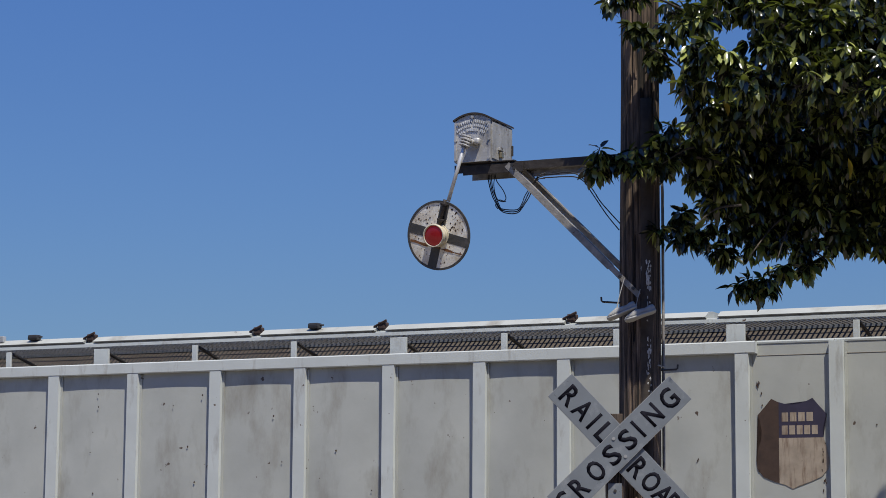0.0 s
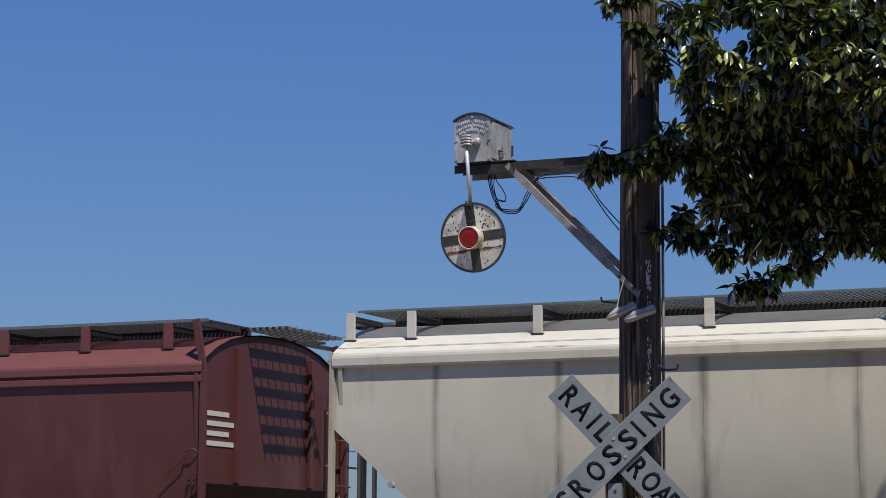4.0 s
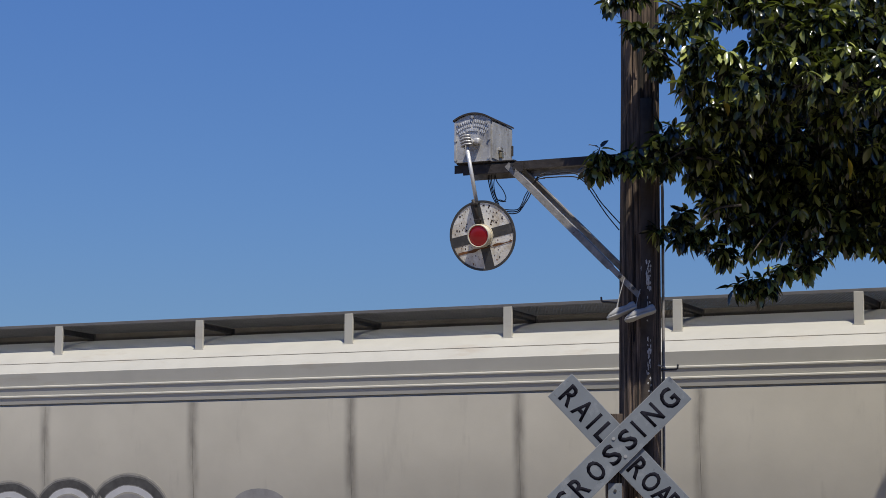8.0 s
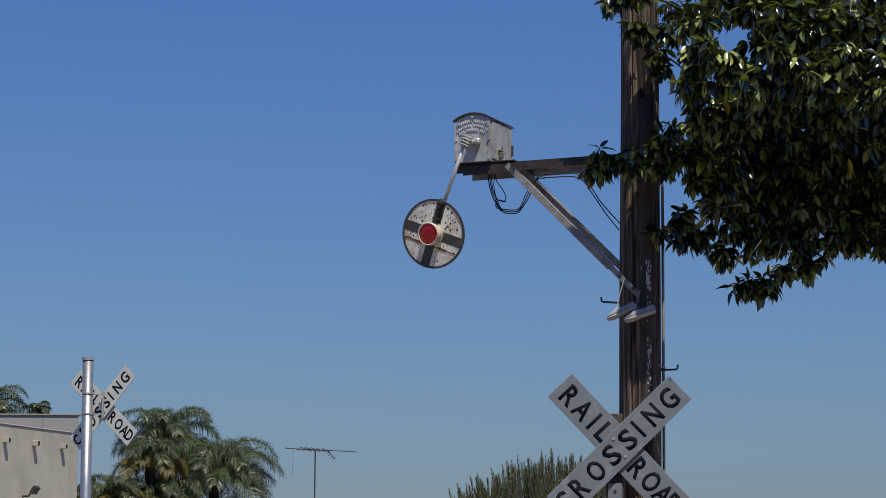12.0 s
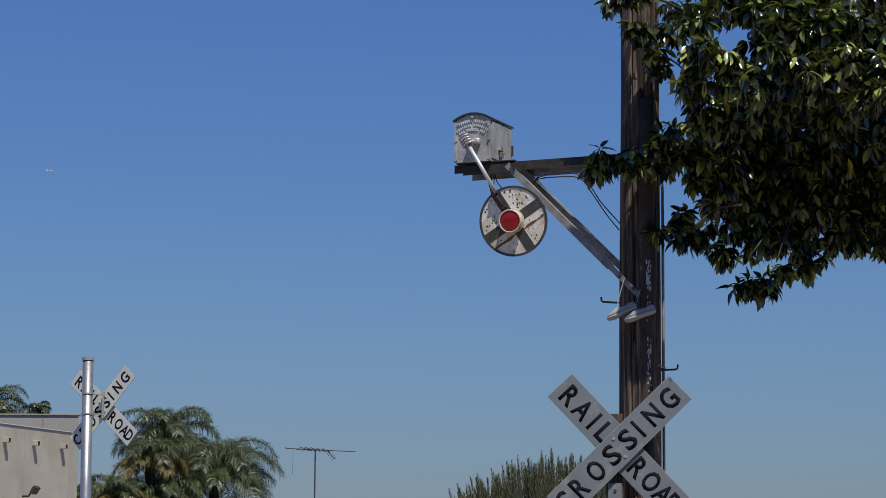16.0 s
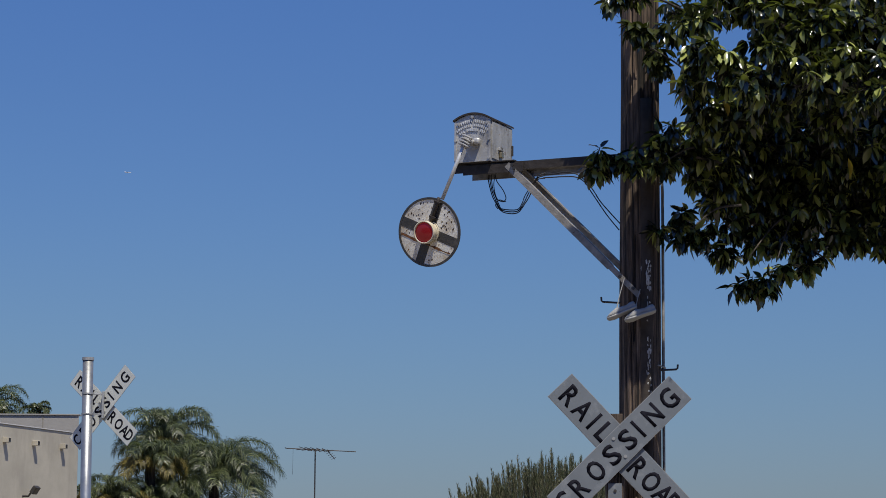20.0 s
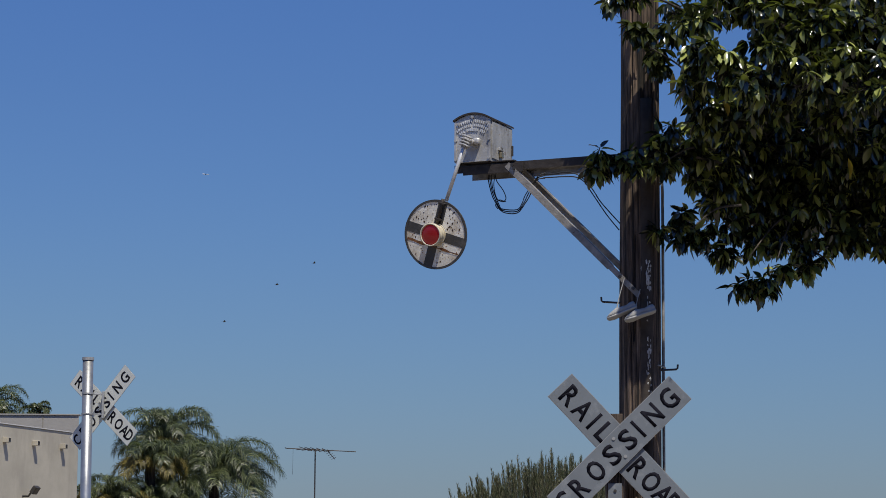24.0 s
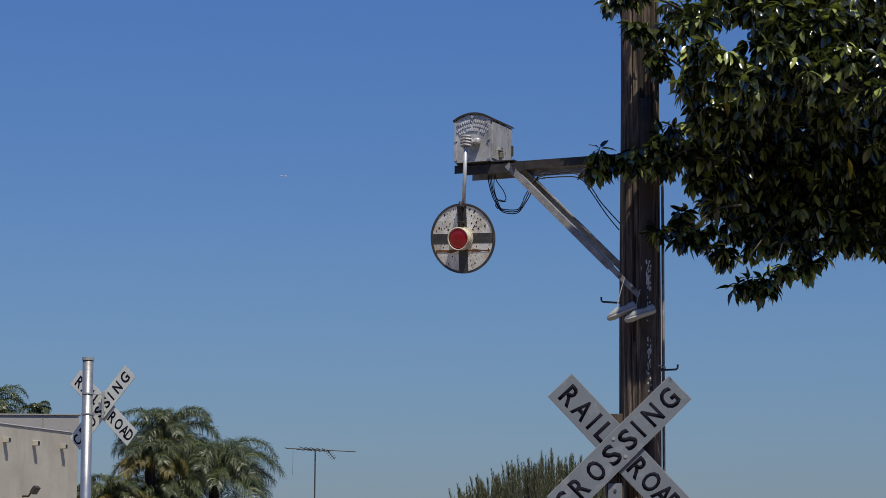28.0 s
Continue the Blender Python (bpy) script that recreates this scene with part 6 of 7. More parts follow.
def build_tree():
    rnd = random.Random(5)
    base = Vector((4.6, 16.7, -0.32))
    tree = thing("broadleaf_tree", "dark glossy evergreen broadleaf tree with drooping leaves", "tree", Matrix.Translation(base))
    upper = [(1.76, 15.65, 5.89, 0.14), (1.92, 15.65, 5.96, 0.11), (1.79, 15.40, 5.62, 0.13), (1.93, 15.40, 5.50, 0.14), (2.20, 15.65, 6.01, 0.08), (2.43, 15.65, 5.90, 0.20), (2.31, 15.35, 5.60, 0.12), (2.11, 15.35, 5.40, 0.14), (2.64, 15.65, 5.84, 0.22), (2.94, 15.65, 5.89, 0.24), (2.56, 15.35, 5.42, 0.20), (2.93, 15.35, 5.41, 0.22), (2.77, 15.40, 5.54, 0.15), (2.39, 15.90, 5.42, 0.20), (1.75, 15.70, 5.44, 0.10), (1.86, 16.00, 5.32, 0.14), (2.11, 16.10, 5.29, 0.18), (2.83, 16.00, 5.30, 0.20)]
    tufts = [(1.45, 15.98, 5.86, 0.07), (1.35, 15.97, 5.91, 0.04), (1.55, 16.00, 5.73, 0.07), (1.58, 16.05, 5.63, 0.05), (1.64, 16.05, 5.92, 0.06), (1.22, 15.95, 6.11, 0.04), (1.39, 16.00, 6.17, 0.08), (1.66, 16.10, 6.09, 0.06), (1.11, 15.90, 4.99, 0.04), (1.08, 15.92, 4.87, 0.04), (1.16, 15.95, 4.90, 0.06), (1.26, 15.96, 4.92, 0.07), (1.37, 15.98, 4.95, 0.08), (1.48, 15.99, 5.01, 0.09), (1.60, 16.00, 5.13, 0.09), (1.54, 16.02, 4.89, 0.06), (1.65, 16.10, 4.93, 0.08)]
    middle = [(1.81, 16.35, 5.13, 0.17), (2.03, 16.65, 5.10, 0.25), (1.88, 16.50, 4.90, 0.08), (2.12, 16.75, 4.90, 0.19), (2.38, 16.85, 5.29, 0.34), (2.87, 17.00, 5.30, 0.42), (3.34, 16.95, 5.38, 0.40), (2.40, 17.10, 5.00, 0.27), (2.68, 17.20, 4.98, 0.38), (3.12, 17.30, 5.04, 0.42), (3.47, 17.30, 5.02, 0.42)]
    lower = [(2.18, 16.95, 4.60, 0.07), (2.00, 16.80, 4.60, 0.04), (2.35, 17.00, 4.69, 0.12), (1.78, 16.40, 4.51, 0.10), (1.75, 16.40, 4.61, 0.04), (1.85, 16.40, 4.44, 0.07), (1.56, 16.20, 4.46, 0.03), (2.07, 16.90, 4.79, 0.11), (2.13, 16.90, 4.39, 0.07), (2.05, 16.85, 4.42, 0.05), (2.37, 17.00, 4.49, 0.11), (2.55, 17.10, 4.57, 0.17), (2.17, 16.60, 4.10, 0.04), (2.29, 16.60, 4.13, 0.06), (2.42, 16.60, 4.16, 0.07), (2.36, 16.55, 4.07, 0.03), (2.54, 16.70, 4.25, 0.05), (2.81, 17.10, 4.47, 0.14), (2.77, 17.00, 4.29, 0.04), (3.03, 17.20, 4.59, 0.12), (3.20, 17.20, 4.60, 0.12), (3.39, 17.20, 4.57, 0.13)]
    behind = [(2.78, 17.80, 5.29, 0.58), (3.50, 17.80, 5.34, 0.66), (2.86, 17.40, 5.94, 0.55), (3.48, 17.40, 5.99, 0.55), (2.31, 17.30, 5.58, 0.28), (2.23, 17.40, 5.17, 0.22), (2.50, 17.60, 4.89, 0.22), (2.03, 17.00, 5.36, 0.16)]
    lobes = tufts + upper + middle + lower
    # boughs behind, plus unseen lobes added overhead to shade the lower boughs
    core = behind + [(2.05 + 0.4 * i + 0.1 * (j % 2), 16.15 + 0.36 * j, 6.5 + 0.08 * ((i + j) % 3), 0.29) for j in range(3) for i in range(5)] + [(2.6, 17.0, 6.6, 0.4), (3.3, 17.0, 6.7, 0.5), (1.5, 15.12, 6.64, 0.25)]
    far = [(3.3, 17.0, 6.9, 0.6), (4.35, 17.0, 5.75, 0.95), (4.7, 17.0, 6.4, 0.9), (5.2, 16.8, 5.7, 0.9), (4.5, 16.7, 5.0, 0.75)]
    meshes = []
    for k in range(4):
        pts, faces = leaf_verts(1.0, 0.38 + 0.03 * k, 0.35, 0.18 + 0.1 * k)
        me = bpy.data.meshes.new("leaf")
        me.from_pydata(pts, [], faces)
        me.materials.append(LEAF)
        me.shade_smooth()
        meshes.append(me)
    lv, lf = leaf_verts(1.0, 0.41, 0.35, 0.25)
    verts, faces = [], []
    near_leaves = []
    twigs = bmesh.new()

    def in_gap(p):
        return noise.noise(Vector(p) * 2.6 + Vector((3.1, 0.4, 7.7))) > 0.5

    for li, (x, y, z, r) in enumerate(lobes + far + core):
        seen = li < len(lobes)
        c = Vector((x, y, z))
        count = int((560 if seen else 120 if li < len(lobes) + len(far) else 1100 if z > 6.3 else 420) * r ** 2 + (4 if r < 0.1 else 8) + 16 * r)
        for k in range(count):
            d = Vector((rnd.gauss(0, 1), rnd.gauss(0, 1), rnd.gauss(0, 1))).normalized()
            rr = r * (rnd.uniform(0.72, 1.06) if rnd.random() < 0.66 else rnd.uniform(0.2, 0.75))
            p = c + Vector((d.x, d.y, d.z * 0.92)) * rr
            if seen and r > 0.2 and in_gap(p):
                continue
            axis = (d + Vector((0, 0, 0.25)) + Vector((rnd.uniform(-0.4, 0.4), rnd.uniform(-0.4, 0.4), 0))).normalized()
            n = rnd.randint(6, 9)
            size = rnd.uniform(0.09, 0.13) if seen else 0.15
            if rnd.random() < 0.55:
                q = p - axis * min(0.22, 0.04 + r) + Vector((0, 0, -0.03))
                add_tube(twigs, [q, q.lerp(p, 0.5), p], 0.006, 4, 0.003, False)
            for m in whorl(rnd, p, axis, n, size):
                if seen and li < len(tufts) and len(near_leaves) < 298:
                    near_leaves.append((m, rnd.randrange(4)))
                else:
                    o = len(verts)
                    verts.extend([tuple(m @ Vector(v) - base) for v in lv])
                    faces.extend([tuple(o + i for i in f) for f in lf])
    me = bpy.data.meshes.new("crown")
    me.from_pydata(verts, [], faces)
    me.materials.append(LEAF)
    me.shade_smooth()
    crown = new("crown", me)
    crown.parent = tree
    crown["kind"] = "stuff"
    shift = Matrix.Translation(-base)
    for m, k in near_leaves:
        piece("leaf", meshes[k], tree, shift @ m)
    # trunk and limbs
    bm = bmesh.new()
    add_tube(bm, spline([base, base + Vector((0.05, 0, 1.5)), base + Vector((-0.05, -0.1, 3.0)), base + Vector((0.0, -0.1, 4.6)), base + Vector((0.05, 0, 6.6))], 5), 0.22, 14, 0.05)
    fork = base + Vector((-0.05, -0.1, 4.6))
    bm.transform(shift)
    part("trunk", bm, BARK, tree, "", True)
    for x, y, z, r in far + core[:8]:
        bm = bmesh.new()
        e = Vector((x, y, z))
        h = fork + Vector((0, 0, max(0.0, min(1.4, (z - 4.8) * 0.6))))
        add_tube(bm, spline([h, h.lerp(e, 0.35) + Vector((0, 0.35, 0.22)), h.lerp(e, 0.7) + Vector((0, 0.3, 0.14)), e + Vector((0, 0.2, 0))], 5), 0.05, 8, 0.012)
        bm.transform(shift)
        part("limb", bm, BARK, tree, "", True)
    # thin branches that carry the outlying tufts
    for a, b2 in (((2.05, 16.4, 5.0), (1.19, 15.9, 4.93)), ((2.0, 16.3, 5.4), (1.48, 15.8, 5.72)), ((2.2, 16.5, 4.7), (1.77, 16.0, 4.44)), ((2.75, 17.2, 4.8), (2.25, 16.6, 4.3)), ((2.75, 17.2, 4.8), (2.48, 16.65, 4.3)), ((2.0, 16.4, 5.1), (1.56, 15.92, 4.9)), ((2.0, 16.4, 5.2), (1.72, 15.9, 5.2)), ((1.83, 16.0, 6.0), (1.19, 15.9, 6.14))):
        p, q = Vector(a), Vector(b2)
        bm = bmesh.new()
        add_tube(bm, spline([p, p.lerp(q, 0.5) + Vector((0, 0, 0.06)), q], 5), 0.011, 6, 0.004)
        bm.transform(shift)
        part("branch", bm, BARK, tree, "", True)
    twigs.transform(shift)
    tw = part("twig", twigs, BARK, tree)
    tw["kind"] = "stuff"
    # a few yellowed leaves
    old = bpy.data.meshes.new("old_leaf")
    old.from_pydata(*[leaf_verts(1.0, 0.34, 0.3, 0.3)[0], [], leaf_verts(1.0, 0.34, 0.3, 0.3)[1]])
    old.materials.append(LEAF_OLD)
    for x, y, z, ry in ((1.87, 15.70, 5.93, 70), (2.99, 16.45, 5.05, 60), (1.62, 15.72, 5.52, 75), (1.70, 15.75, 5.6, 80), (2.0, 15.85, 5.35, 20)):
        piece("yellow_leaf", old, tree, shift @ pose(x, y, z, 20, ry, rnd.uniform(0, 90)) @ Matrix.Scale(0.15, 4))
    return tree


build_tree()


# ---------------------------------------------------------------- far side of the crossing
def far_crossing_sign():
    post = thing("steel_sign_post", "round galvanised steel sign post with cap", "post", pose(-4.616, 29.5, -0.32, 0, 0.0, 0))
    part("pipe", tube_bm([(0.026, 0, 0), (-0.018, 0, 4.99)], 0.070, 20), POST_GALV, post, "", True)
    part("cap", tube_bm([(-0.018, 0, 4.99), (-0.018, 0, 5.03)], 0.077, 20), GALV, post)
    for z in (4.545, 4.28):
        band = part("band", tube_bm([(-0.01, 0, z), (-0.01, 0, z + 0.02)], 0.076, 20), GALV, post, "clamp band")
        part("band_arm", box_bm(0.06, 0.2, 0.05, 0.075, z, z + 0.018, 0.003), GALV, band)
    part("bracket", box_bm(0.17, 0.195, 0.04, 0.115, 4.24, 4.59, 0.003), GALV, post)


far_crossing_sign()
crossbuck("crossbuck_sign", "pale crossbuck sign lettered railroad crossing on steel post", pose(-4.437, 29.64, 4.065, 0, 0.0, -29) @ Matrix.Scale(1.045, 4), SIGN_FAR, (-40.9, 46.8), 0.145)


def stucco_building():
    b = thing("stucco_building", "low beige stucco building with a row of roof spouts", "building", pose(-7.217, 45.0, -0.32, 0, 0, -106.83))
    # local x runs along the wall towards the camera, local y out of the wall
    part("side_wall", box_bm(0, 16, -0.35, 0.0, 0, 4.904, 0.012), STUCCO, b, "beige stucco wall")
    part("far_wall", box_bm(-0.002, 0.34, -9.0, -0.352, 0, 4.88), STUCCO, b)
    part("near_wall", box_bm(15.6, 16.0, -9.0, -0.352, 0, 4.88), STUCCO, b)
    part("back_wall", box_bm(0, 16, -9.3, -9.002, 0, 4.88), STUCCO, b)
    part("flat_roof", box_bm(0.342, 15.598, -9.0, -0.352, 4.3, 4.42), STUCCO_GREY, b)
    part("coping", box_bm(-0.02, 16.02, -0.37, 0.018, 4.905, 4.922, 0.004), TRIMWHITE, b, "thin white coping")
    for k in range(9):
        x = 0.75 + 1.18 * k
        sp = part("roof_spout", box_bm(x - 0.055, x + 0.055, 0.0, 0.115, 4.565, 4.665, 0.008), STUCCO, b, "square roof spout")
        # flat plate on a solid spout; the hole's shade is its colour
        part("spout_mouth", box_bm(x - 0.04, x + 0.04, 0.113, 0.117, 4.58, 4.65), SPOUT_DARK, sp)
    fl = part("floodlight", box_bm(-0.12, 0.12, 0.0, 0.11, -0.1, 0.1, 0.02, Matrix.Translation((2.26, 0.20, 3.74)) @ Matrix.Scale(0.78, 4) @ Matrix.Rotation(radians(-35), 4, "X")), STEEL, b, "grey floodlight")
    part("floodlight_arm", tube_bm([(2.3, 0.0, 3.60), (2.3, 0.12, 3.60), (2.28, 0.2, 3.72)], 0.02, 8), STEEL, fl)


stucco_building()


def back_building():
    b = thing("flat_roof_block", "plain grey stucco flat-roofed block behind", "building", pose(-8.02, 50.0, -0.32, 0, 0, -1.5))
    part("wall_block", prism_bm([(-14, 0), (0, 0), (-1.75, 9), (-14, 9)], 0, 5.59, lambda u, v, h: Vector((u, v, h))), STUCCO_GREY, b)
    for x in (-0.8, -2.7):
        part("joint", box_bm(x - 0.012, x + 0.012, -0.004, 0.0, 4.0, 5.58), SEAM, b)
    part("coping", box_bm(-14.03, 0.0, -0.03, 0.33, 5.591, 5.62, 0.005), STUCCO_GREY, b)


back_building()


# ---------------------------------------------------------------- palms
def frond(rnd, crown, az, lift, length, end, leaf, name, material, parent):
    """A rib that rises, arches over and hangs, with two rows of thin leaflets falling from it."""
    bm = bmesh.new()
    n = 16
    h = Vector((math.cos(az), math.sin(az), 0))
    side = Vector((-h.y, h.x, 0))
    rib = [Vector(crown)]
    bend = rnd.uniform(-0.25, 0.25)
    for i in range(n):
        t = (i + 0.5) / n
        e = lift + (end - lift) * t ** 1.25
        rib.append(rib[-1] + (h * math.cos(e) + side * bend * t * math.cos(e) + Vector((0, 0, math.sin(e)))) * (length / n))
    add_tube(bm, rib, 0.020, 5, 0.004, False)
    steps = 92
    for i in range(steps):
        t = 0.14 + 0.86 * (i + 0.5) / steps
        k = t * n
        q0 = min(n - 1, int(k))
        a = rib[q0].lerp(rib[q0 + 1], k - q0)
        d = (rib[q0 + 1] - rib[q0]).normalized()
        ll = leaf * math.sin(math.pi * (0.2 + 0.74 * t)) ** 0.6 * rnd.uniform(0.75, 1.12)
        for sgn in (-1, 1):
            out = (side * sgn * rnd.uniform(0.45, 1.0) + d * rnd.uniform(0.4, 0.9) + Vector((0, 0, rnd.uniform(-0.2, 0.45)))).normalized()
            w = d.cross(out).cross(out).normalized() * rnd.uniform(0.0048, 0.0072)
            p1 = a + out * ll * 0.38
            fall = rnd.uniform(0.4, 1.25)
            p2 = a + out * ll * 0.66 + Vector((0, 0, -0.20 * ll * fall))
            p3 = a + out * ll * (0.92 - 0.2 * fall) + Vector((0, 0, -0.56 * ll * fall))
            v = [bm.verts.new(q) for q in (a - w, a + w, p1 + w * 1.2, p1 - w * 1.2, p2 + w, p2 - w, p3)]
            bm.faces.new((v[0], v[1], v[2], v[3]))
            bm.faces.new((v[3], v[2], v[4], v[5]))
            bm.faces.new((v[5], v[4], v[6]))
    return part(name, bm, material, parent)


def palm(x, y, top, fronds, length, seed, label, leaf=0.5, old=0.12, lifts=(1.45, 0.35), group="feather palms"):
    rnd = random.Random(seed)
    p = thing("palm_tree", label, "palm tree", pose(x, y, -0.32), group)
    h = top + 0.32
    part("trunk", tube_bm(spline([(0.1, 0, 0), (0.05, 0.02, h * 0.4), (0, 0, h * 0.8), (0, 0, h)], 5), 0.17, 14, 0.12), BARK, p, "", True)
    for k in range(fronds):
        az = 2 * math.pi * (k * 0.381966 + rnd.uniform(-0.03, 0.03))
        t = k / fronds
        lift = lifts[0] + (lifts[1] - lifts[0]) * t + rnd.uniform(-0.12, 0.12)
        yellow = t > 1 - old
        end = rnd.uniform(-1.5, -1.0) + 0.35 * (1 - t)
        frond(rnd, (0, 0, h - 0.2 * t), az, lift, length * rnd.uniform(0.85, 1.12), end, leaf, "frond", FROND_OLD if yellow else FROND, p)
    return p


palm(-7.05, 58.0, 5.22, 25, 1.65, 21, "feather palm with a rounded head of grey-green fronds", 0.55)
palm(-5.70, 57.0, 4.30, 36, 1.9, 22, "broad feather palm with drooping green fronds", 0.70, 0.0, (1.45, 0.1))
palm(-7.12, 55.5, 4.55, 22, 1.0, 23, "feather palm with a dull yellow head", 0.46, 0.5)
palm(-7.97, 55.0, 3.55, 26, 1.2, 26, "low feather palm with yellowed fronds", 0.38, 0.6)
palm(-6.75, 55.8, 3.45, 30, 1.4, 25, "short feather palm with hanging green fronds", 0.42, 0.1)
palm(-12.62, 70.5, 6.72, 9, 0.6, 27, "small feather palm behind the flat roofs", 0.28, 0.0, (1.5, 0.9))
palm(-14.05, 70.0, 6.75, 22, 1.5, 24, "tall feather palm behind the flat roofs", 0.5, 0.1, (1.3, 0.2))


# ---------------------------------------------------------------- conifer with upright shoots
def conifer(name, x, y, r, top, seed, label, count=330):
    rnd = random.Random(seed)
    c = thing(name, label, "conifer", pose(x, y, -0.32))
    part("trunk", tube_bm([(0, 0, 0), (0, 0, top + 0.1)], 0.16, 10, 0.03), BARK, c, "", True)
    bm = bmesh.new()
    stems = bmesh.new()
    for _ in range(count):
        a, q = rnd.uniform(0, 2 * math.pi), math.sqrt(rnd.random())
        px, py = r * q * math.cos(a), r * q * math.sin(a)
        dome = (top + 0.32) * (1 - 0.215 * q ** 1.6) - rnd.uniform(0, 0.9) * rnd.random()
        z1 = dome + (rnd.uniform(0.1, 0.3) if rnd.random() < 0.12 else rnd.uniform(-0.12, 0.06))
        hgt = rnd.uniform(0.28, 0.6)
        lean = Vector((px * 0.10, py * 0.10, 1)).normalized()
        b0 = Vector((px, py, z1 - hgt))
        add_tube(stems, [b0 - lean * 0.4, b0 + lean * hgt], 0.010, 4, 0.003, False)
        for k in range(62):
            t = rnd.random()
            o = b0 + lean * (hgt * t)
            an = rnd.uniform(0, 2 * math.pi)
            d = Vector((math.cos(an), math.sin(an), rnd.uniform(1.2, 3.2))).normalized()
            ln = rnd.uniform(0.08, 0.14) * (1.15 - 0.55 * t)
            w = d.orthogonal().normalized() * 0.0062
            v = [bm.verts.new(g) for g in (o - w, o + w, o + d * ln)]
            bm.faces.new(v)
    cr = part("crown", bm, NEEDLE, c)
    cr["kind"] = "stuff"
    st = part("shoots", stems, BARK, c)
    st["kind"] = "stuff"


conifer("conifer_tree", 2.62, 48.0, 2.55, 4.40, 31, "dull green conifer with many upright spiky shoots", 1300)


# ---------------------------------------------------------------- roof antenna on its house
def antenna():
    a = thing("television_antenna", "thin metal rooftop television antenna on a mast", "antenna", pose(-3.065, 55.0, 3.30))
    part("mast", tube_bm([(0, 0, 0), (0, 0, 1.50)], 0.017, 8), STEEL, a)
    boom = part("boom", tube_bm([(-0.73, 0.05, 1.535), (0.99, -0.06, 1.455)], 0.012, 6), STEEL, a)
    for k in range(11):
        t = k / 10
        x = -0.30 + 0.62 * t
        half = 0.30 - 0.14 * t
        part("element", tube_bm([(x - half * 0.5, -half * 0.9, 1.515 - 0.04 * t + (0.045 if k % 2 else -0.035)), (x + half * 0.5, half * 0.9, 1.51 - 0.04 * t - (0.02 if k % 2 else -0.03))], 0.009, 5), STEEL, boom)
    part("element", tube_bm([(-0.72, -0.3, 1.535), (-0.70, 0.3, 1.535)], 0.007, 5), STEEL, boom)
    part("reflector", tube_bm([(0.30, 0, 1.47), (0.48, 0, 1.27)], 0.010, 5), STEEL, boom)
    for k in range(4):
        part("element", tube_bm([(0.33 + 0.04 * k - 0.05, -0.1, 1.43 - 0.045 * k - 0.03), (0.33 + 0.04 * k + 0.05, 0.1, 1.43 - 0.045 * k + 0.03)], 0.006, 5), STEEL, boom)
    part("lead", tube_bm([(-0.54, 0.03, 1.52), (-0.545, 0.03, 0.9)], 0.004, 4), CABLE, boom)


antenna()


def antenna_house():
    h = thing("flat_roof_house", "plain low stucco house under the antenna", "house", pose(-3.0, 56.5, -0.32))
    part("wall", box_bm(-3.5, 3.5, -2.5, 2.5, 0, 3.3, 0.02), STUCCO, h)
    part("roof", box_bm(-3.8, 3.8, -2.8, 2.8, 3.302, 3.62, 0.03), STUCCO_GREY, h)
    for x in (-2.0, 0.2, 2.2):
        w = part("window", box_bm(x - 0.5, x + 0.5, -2.53, -2.502, 1.1, 2.2, 0.005), TRIMWHITE, h)
        part("pane", box_bm(x - 0.43, x + 0.43, -2.54, -2.532, 1.17, 2.13), SPOUT_DARK, w)


antenna_house()


# ---------------------------------------------------------------- things in the air
def bird(name, m, span, label):
    b = thing(name, label, "bird", m)
    bm = bmesh.new()
    prof = [(-0.5, 0.01), (-0.3, 0.06), (-0.05, 0.085), (0.15, 0.07), (0.28, 0.045), (0.36, 0.05), (0.42, 0.03), (0.5, 0.004)]
    rings = [[bm.verts.new((x * span * 0.6, r * span * math.cos(a), r * span * 0.9 * math.sin(a))) for a in (2 * math.pi * k / 8 for k in range(8))] for x, r in prof]
    for a, c in zip(rings, rings[1:]):
        for k in range(8):
            bm.faces.new((a[k], a[(k + 1) % 8], c[(k + 1) % 8], c[k]))
    part("body", bm, FEATHER, b, "", True)
    return b


def wings(b, span, fold=1.0):
    for sgn in (-1, 1):
        bm = bmesh.new()
        pts = [(0.10, 0.05), (0.14, 0.28), (0.02, 0.52), (-0.06, 0.42), (-0.10, 0.22), (-0.12, 0.05)]
        add_prism(bm, [(x * span, sgn * y * span * fold) for x, y in pts], 0.0, 0.012 * span, lambda u, v, h: Vector((u, v, h + abs(v) * 0.35)))
        part("wing", bm, FEATHER, b)
    bm = bmesh.new()
    add_prism(bm, [(-0.26 * span, 0.03 * span), (-0.26 * span, -0.03 * span), (-0.42 * span, -0.07 * span), (-0.42 * span, 0.07 * span)], 0, 0.01 * span, lambda u, v, h: Vector((u, v, h)))
    part("tail", bm, FEATHER, b)


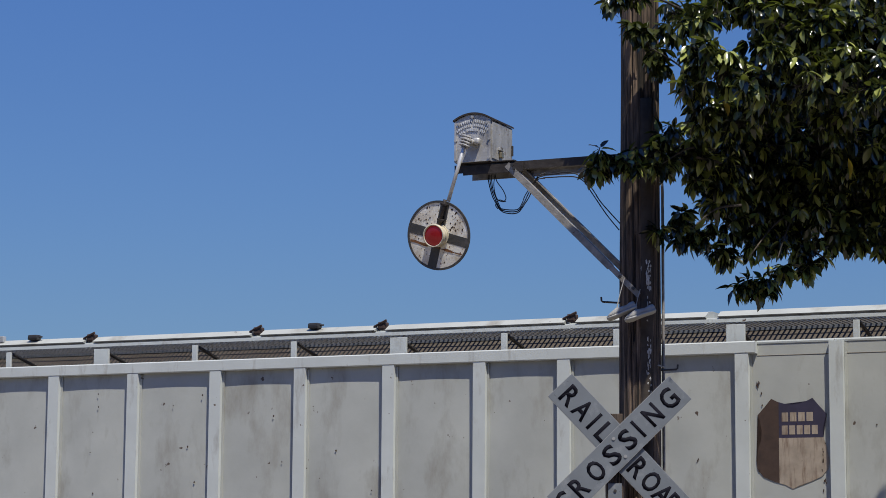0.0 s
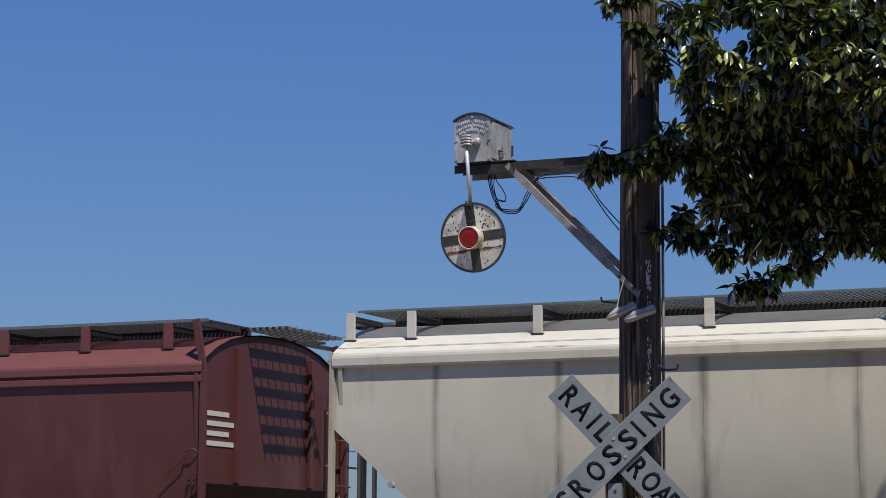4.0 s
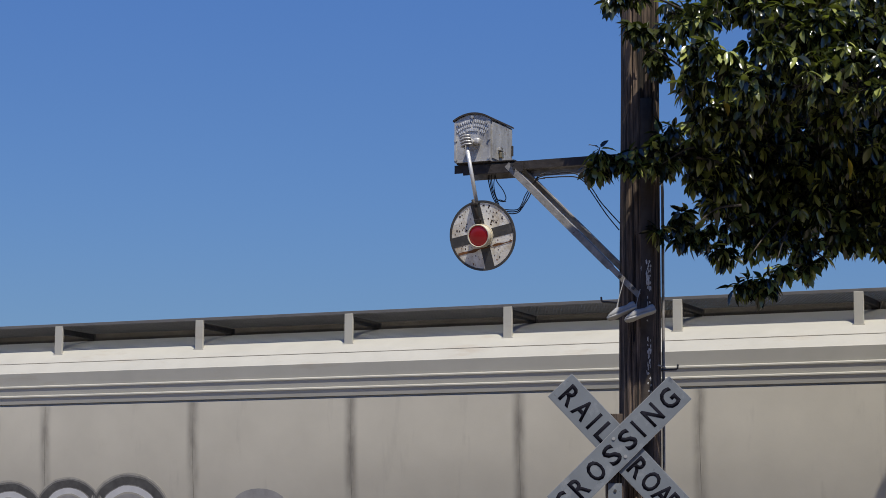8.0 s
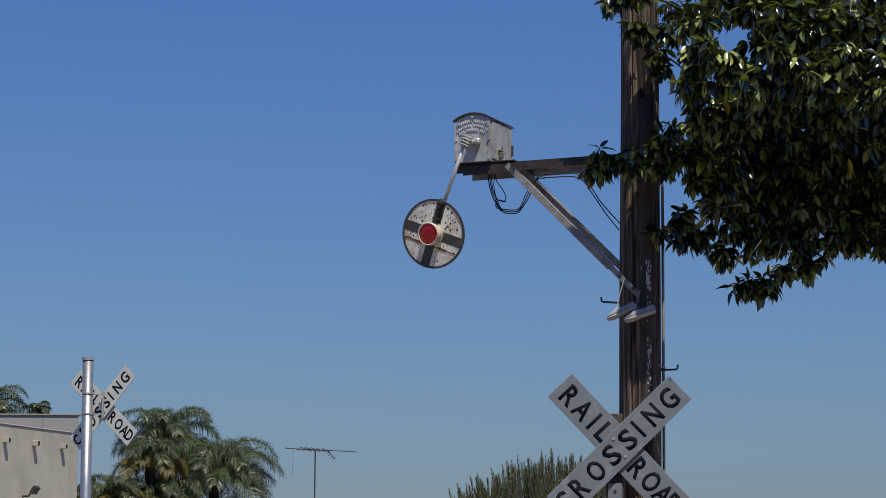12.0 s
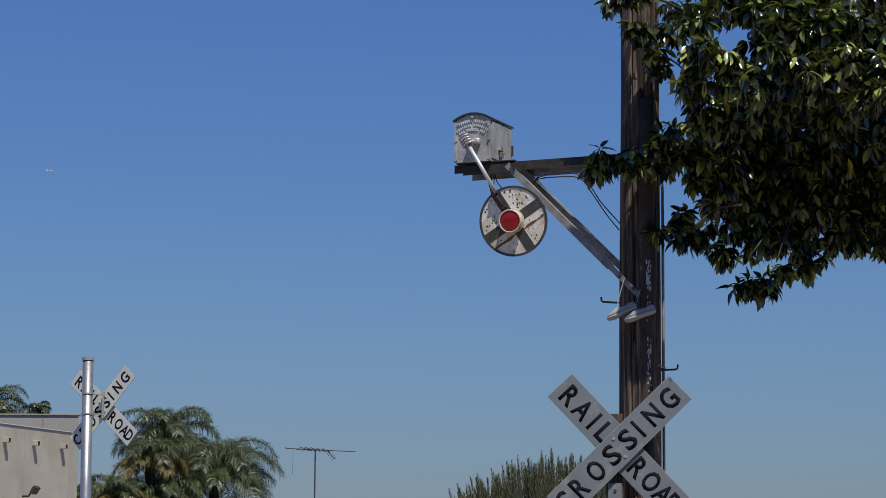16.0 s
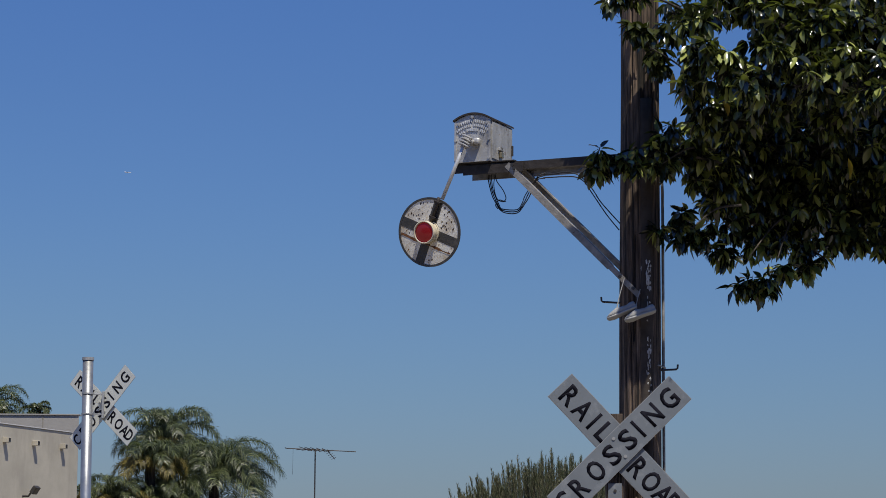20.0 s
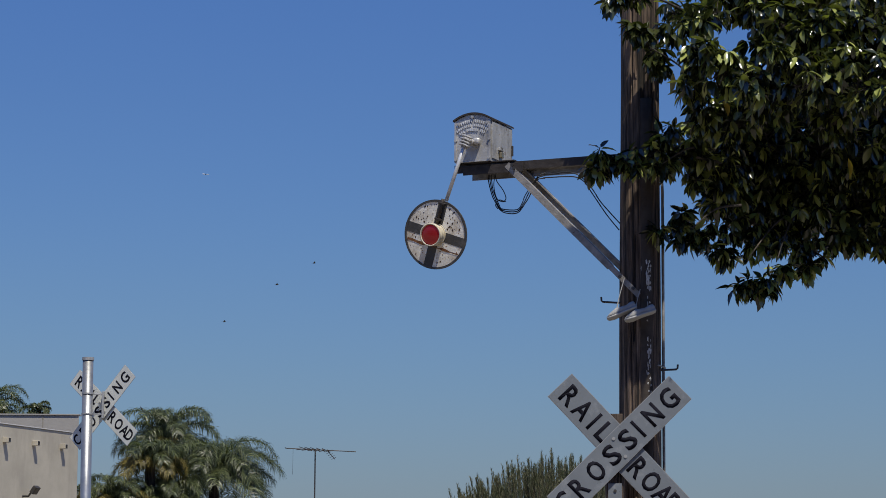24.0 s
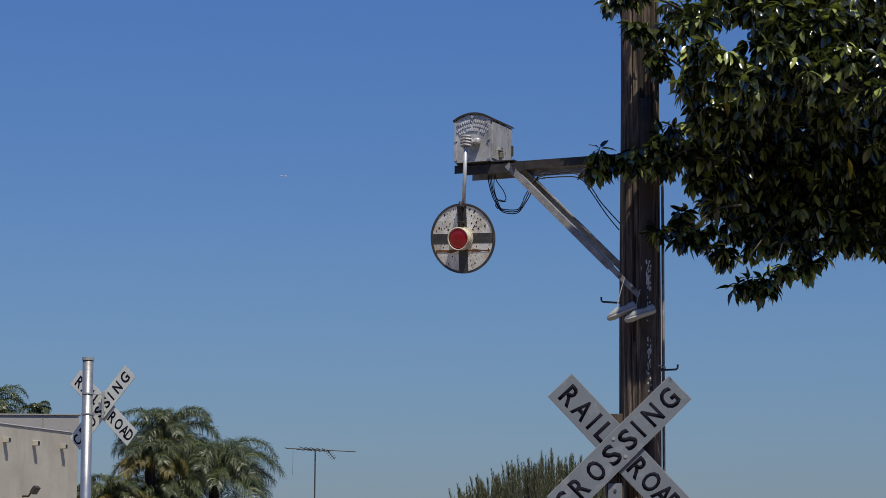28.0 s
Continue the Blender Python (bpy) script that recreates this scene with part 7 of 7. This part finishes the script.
perched = bird("perched_bird", pose(-7.68, 57.9, 5.95, 0, -55, 170), 0.30, "small dark bird perched on the palm")
wings(perched, 0.30, 0.25)
flyers = []
for label, path in (("small dark bird in flight", ((0, -180, 118, 12), (22.0, -23.5, 118, 13.5), (23.5, -16.4, 118, 14.53), (24.5, -6.2, 118, 14.85), (25.0, -1.8, 118, 15.56), (25.5, 2.4, 118, 16.2), (26.0, 6.4, 118, 17.5), (26.5, 10.3, 118, 19.0), (28.0, 23.0, 118, 23.0))),
                    ("small dark bird flying ahead", ((0, -185, 120, 13), (22.0, -32.0, 120, 16.0), (23.6, -13.55, 120, 16.66), (24.0, -8.87, 120, 16.84), (24.4, -4.1, 120, 17.33), (24.8, 0.58, 120, 18.07), (26.0, 14.0, 120, 21.5), (28.0, 38.0, 120, 27.0))),
                    ("small dark bird leading the flock", ((0, -183, 120, 15), (22.0, -27.0, 120, 16.9), (23.6, -11.0, 120, 17.68), (24.0, -6.89, 120, 18.02), (24.4, -3.12, 120, 18.38), (24.8, 1.12, 120, 18.93), (26.0, 14.5, 120, 22.0), (28.0, 38.0, 120, 28.0)))):
    b = bird("flying_bird", pose(*path[0][1:]), 0.34, label)
    wings(b, 0.34)
    flyers.append((b, [(t, pose(x, y, z, 0, -6, 8)) for t, x, y, z in path]))


def airliner():
    p = thing("airliner", "tiny distant white airliner high in the sky", "aeroplane", pose(-1005, 4500, 800))
    bm = bmesh.new()
    prof = [(-19, 0.2), (-14, 1.4), (-8, 1.9), (12, 1.9), (16, 1.5), (18.5, 0.5)]
    rings = [[bm.verts.new((x, r * math.cos(a), r * math.sin(a))) for a in (2 * math.pi * k / 10 for k in range(10))] for x, r in prof]
    for a, c in zip(rings, rings[1:]):
        for k in range(10):
            bm.faces.new((a[k], a[(k + 1) % 10], c[(k + 1) % 10], c[k]))
    bm.transform(Matrix.Scale(0.35, 4))
    part("fuselage", bm, PLANE_WHITE, p, "", True)
    for s in (-1, 1):
        part("wing", prism_bm([(1.0, s * 0.5), (-2.1, s * 6), (-3, s * 6), (-1.4, s * 0.5)], -0.2, -0.1, lambda u, v, h: Vector((u, v, h + abs(v) * 0.08))), PLANE_WHITE, p)
        part("tailplane", prism_bm([(-4.9, s * 0.3), (-6.3, s * 2.1), (-6.8, s * 2.1), (-6.3, s * 0.3)], 0.1, 0.2, lambda u, v, h: Vector((u, v, h))), PLANE_WHITE, p)
    part("fin", prism_bm([(-4.5, 0.5), (-6.3, 2.4), (-7, 2.4), (-6.5, 0.4)], -0.07, 0.07, lambda u, v, h: Vector((u, h, v))), PLANE_WHITE, p)
    flyers.append((p, [(0, pose(-1435, 4500, 797)), (17, pose(-756, 4500, 785)), (28, pose(-322, 4500, 777.6))]))


airliner()


# ---------------------------------------------------------------- motion
def travelled(t):
    """Metres the train has gone since the start: it gathers a little speed."""
    q = min(t, 9.4)
    return 6.962 * q + 0.0468 * q * q - 0.001657 * q ** 3 + 7.403 * (t - q) - 0.15 * max(0.0, 1 - t / 1.4) ** 2


def swing(t):
    """Degrees of the pendulum from plumb: driven until the signal switches off, then dying away."""
    k = t / 10
    th = 2 * math.pi * t / 1.662 - 2.425 - 0.1166 * k + 0.4171 * k ** 2 - 0.169 * k ** 3
    driven = 1.08 + 29.54 * math.sin(th) - 1.09 * math.sin(3 * th)
    q = t - 23.5
    free = 1.75 - math.exp(-0.0891 * q) * 23.1 * math.sin(3.3694 * q + 0.1631 + 0.0075 * q * q)
    s = min(1, max(0, (t - 20.0) / 0.5))
    s = s * s * (3 - 2 * s)
    return driven * (1 - s) + free * s


def motions():
    for car, centre in train:
        walk(car, [(t / 2, TRACK @ pose(centre + travelled(t / 2), 0, 0)) for t in range(57)])
    walk(pendulum, [(t / 10, pose(*PIVOT, 0, -swing(t / 10), 0)) for t in range(281)])
    for ob, rows in flyers:
        walk(ob, rows)


motions()
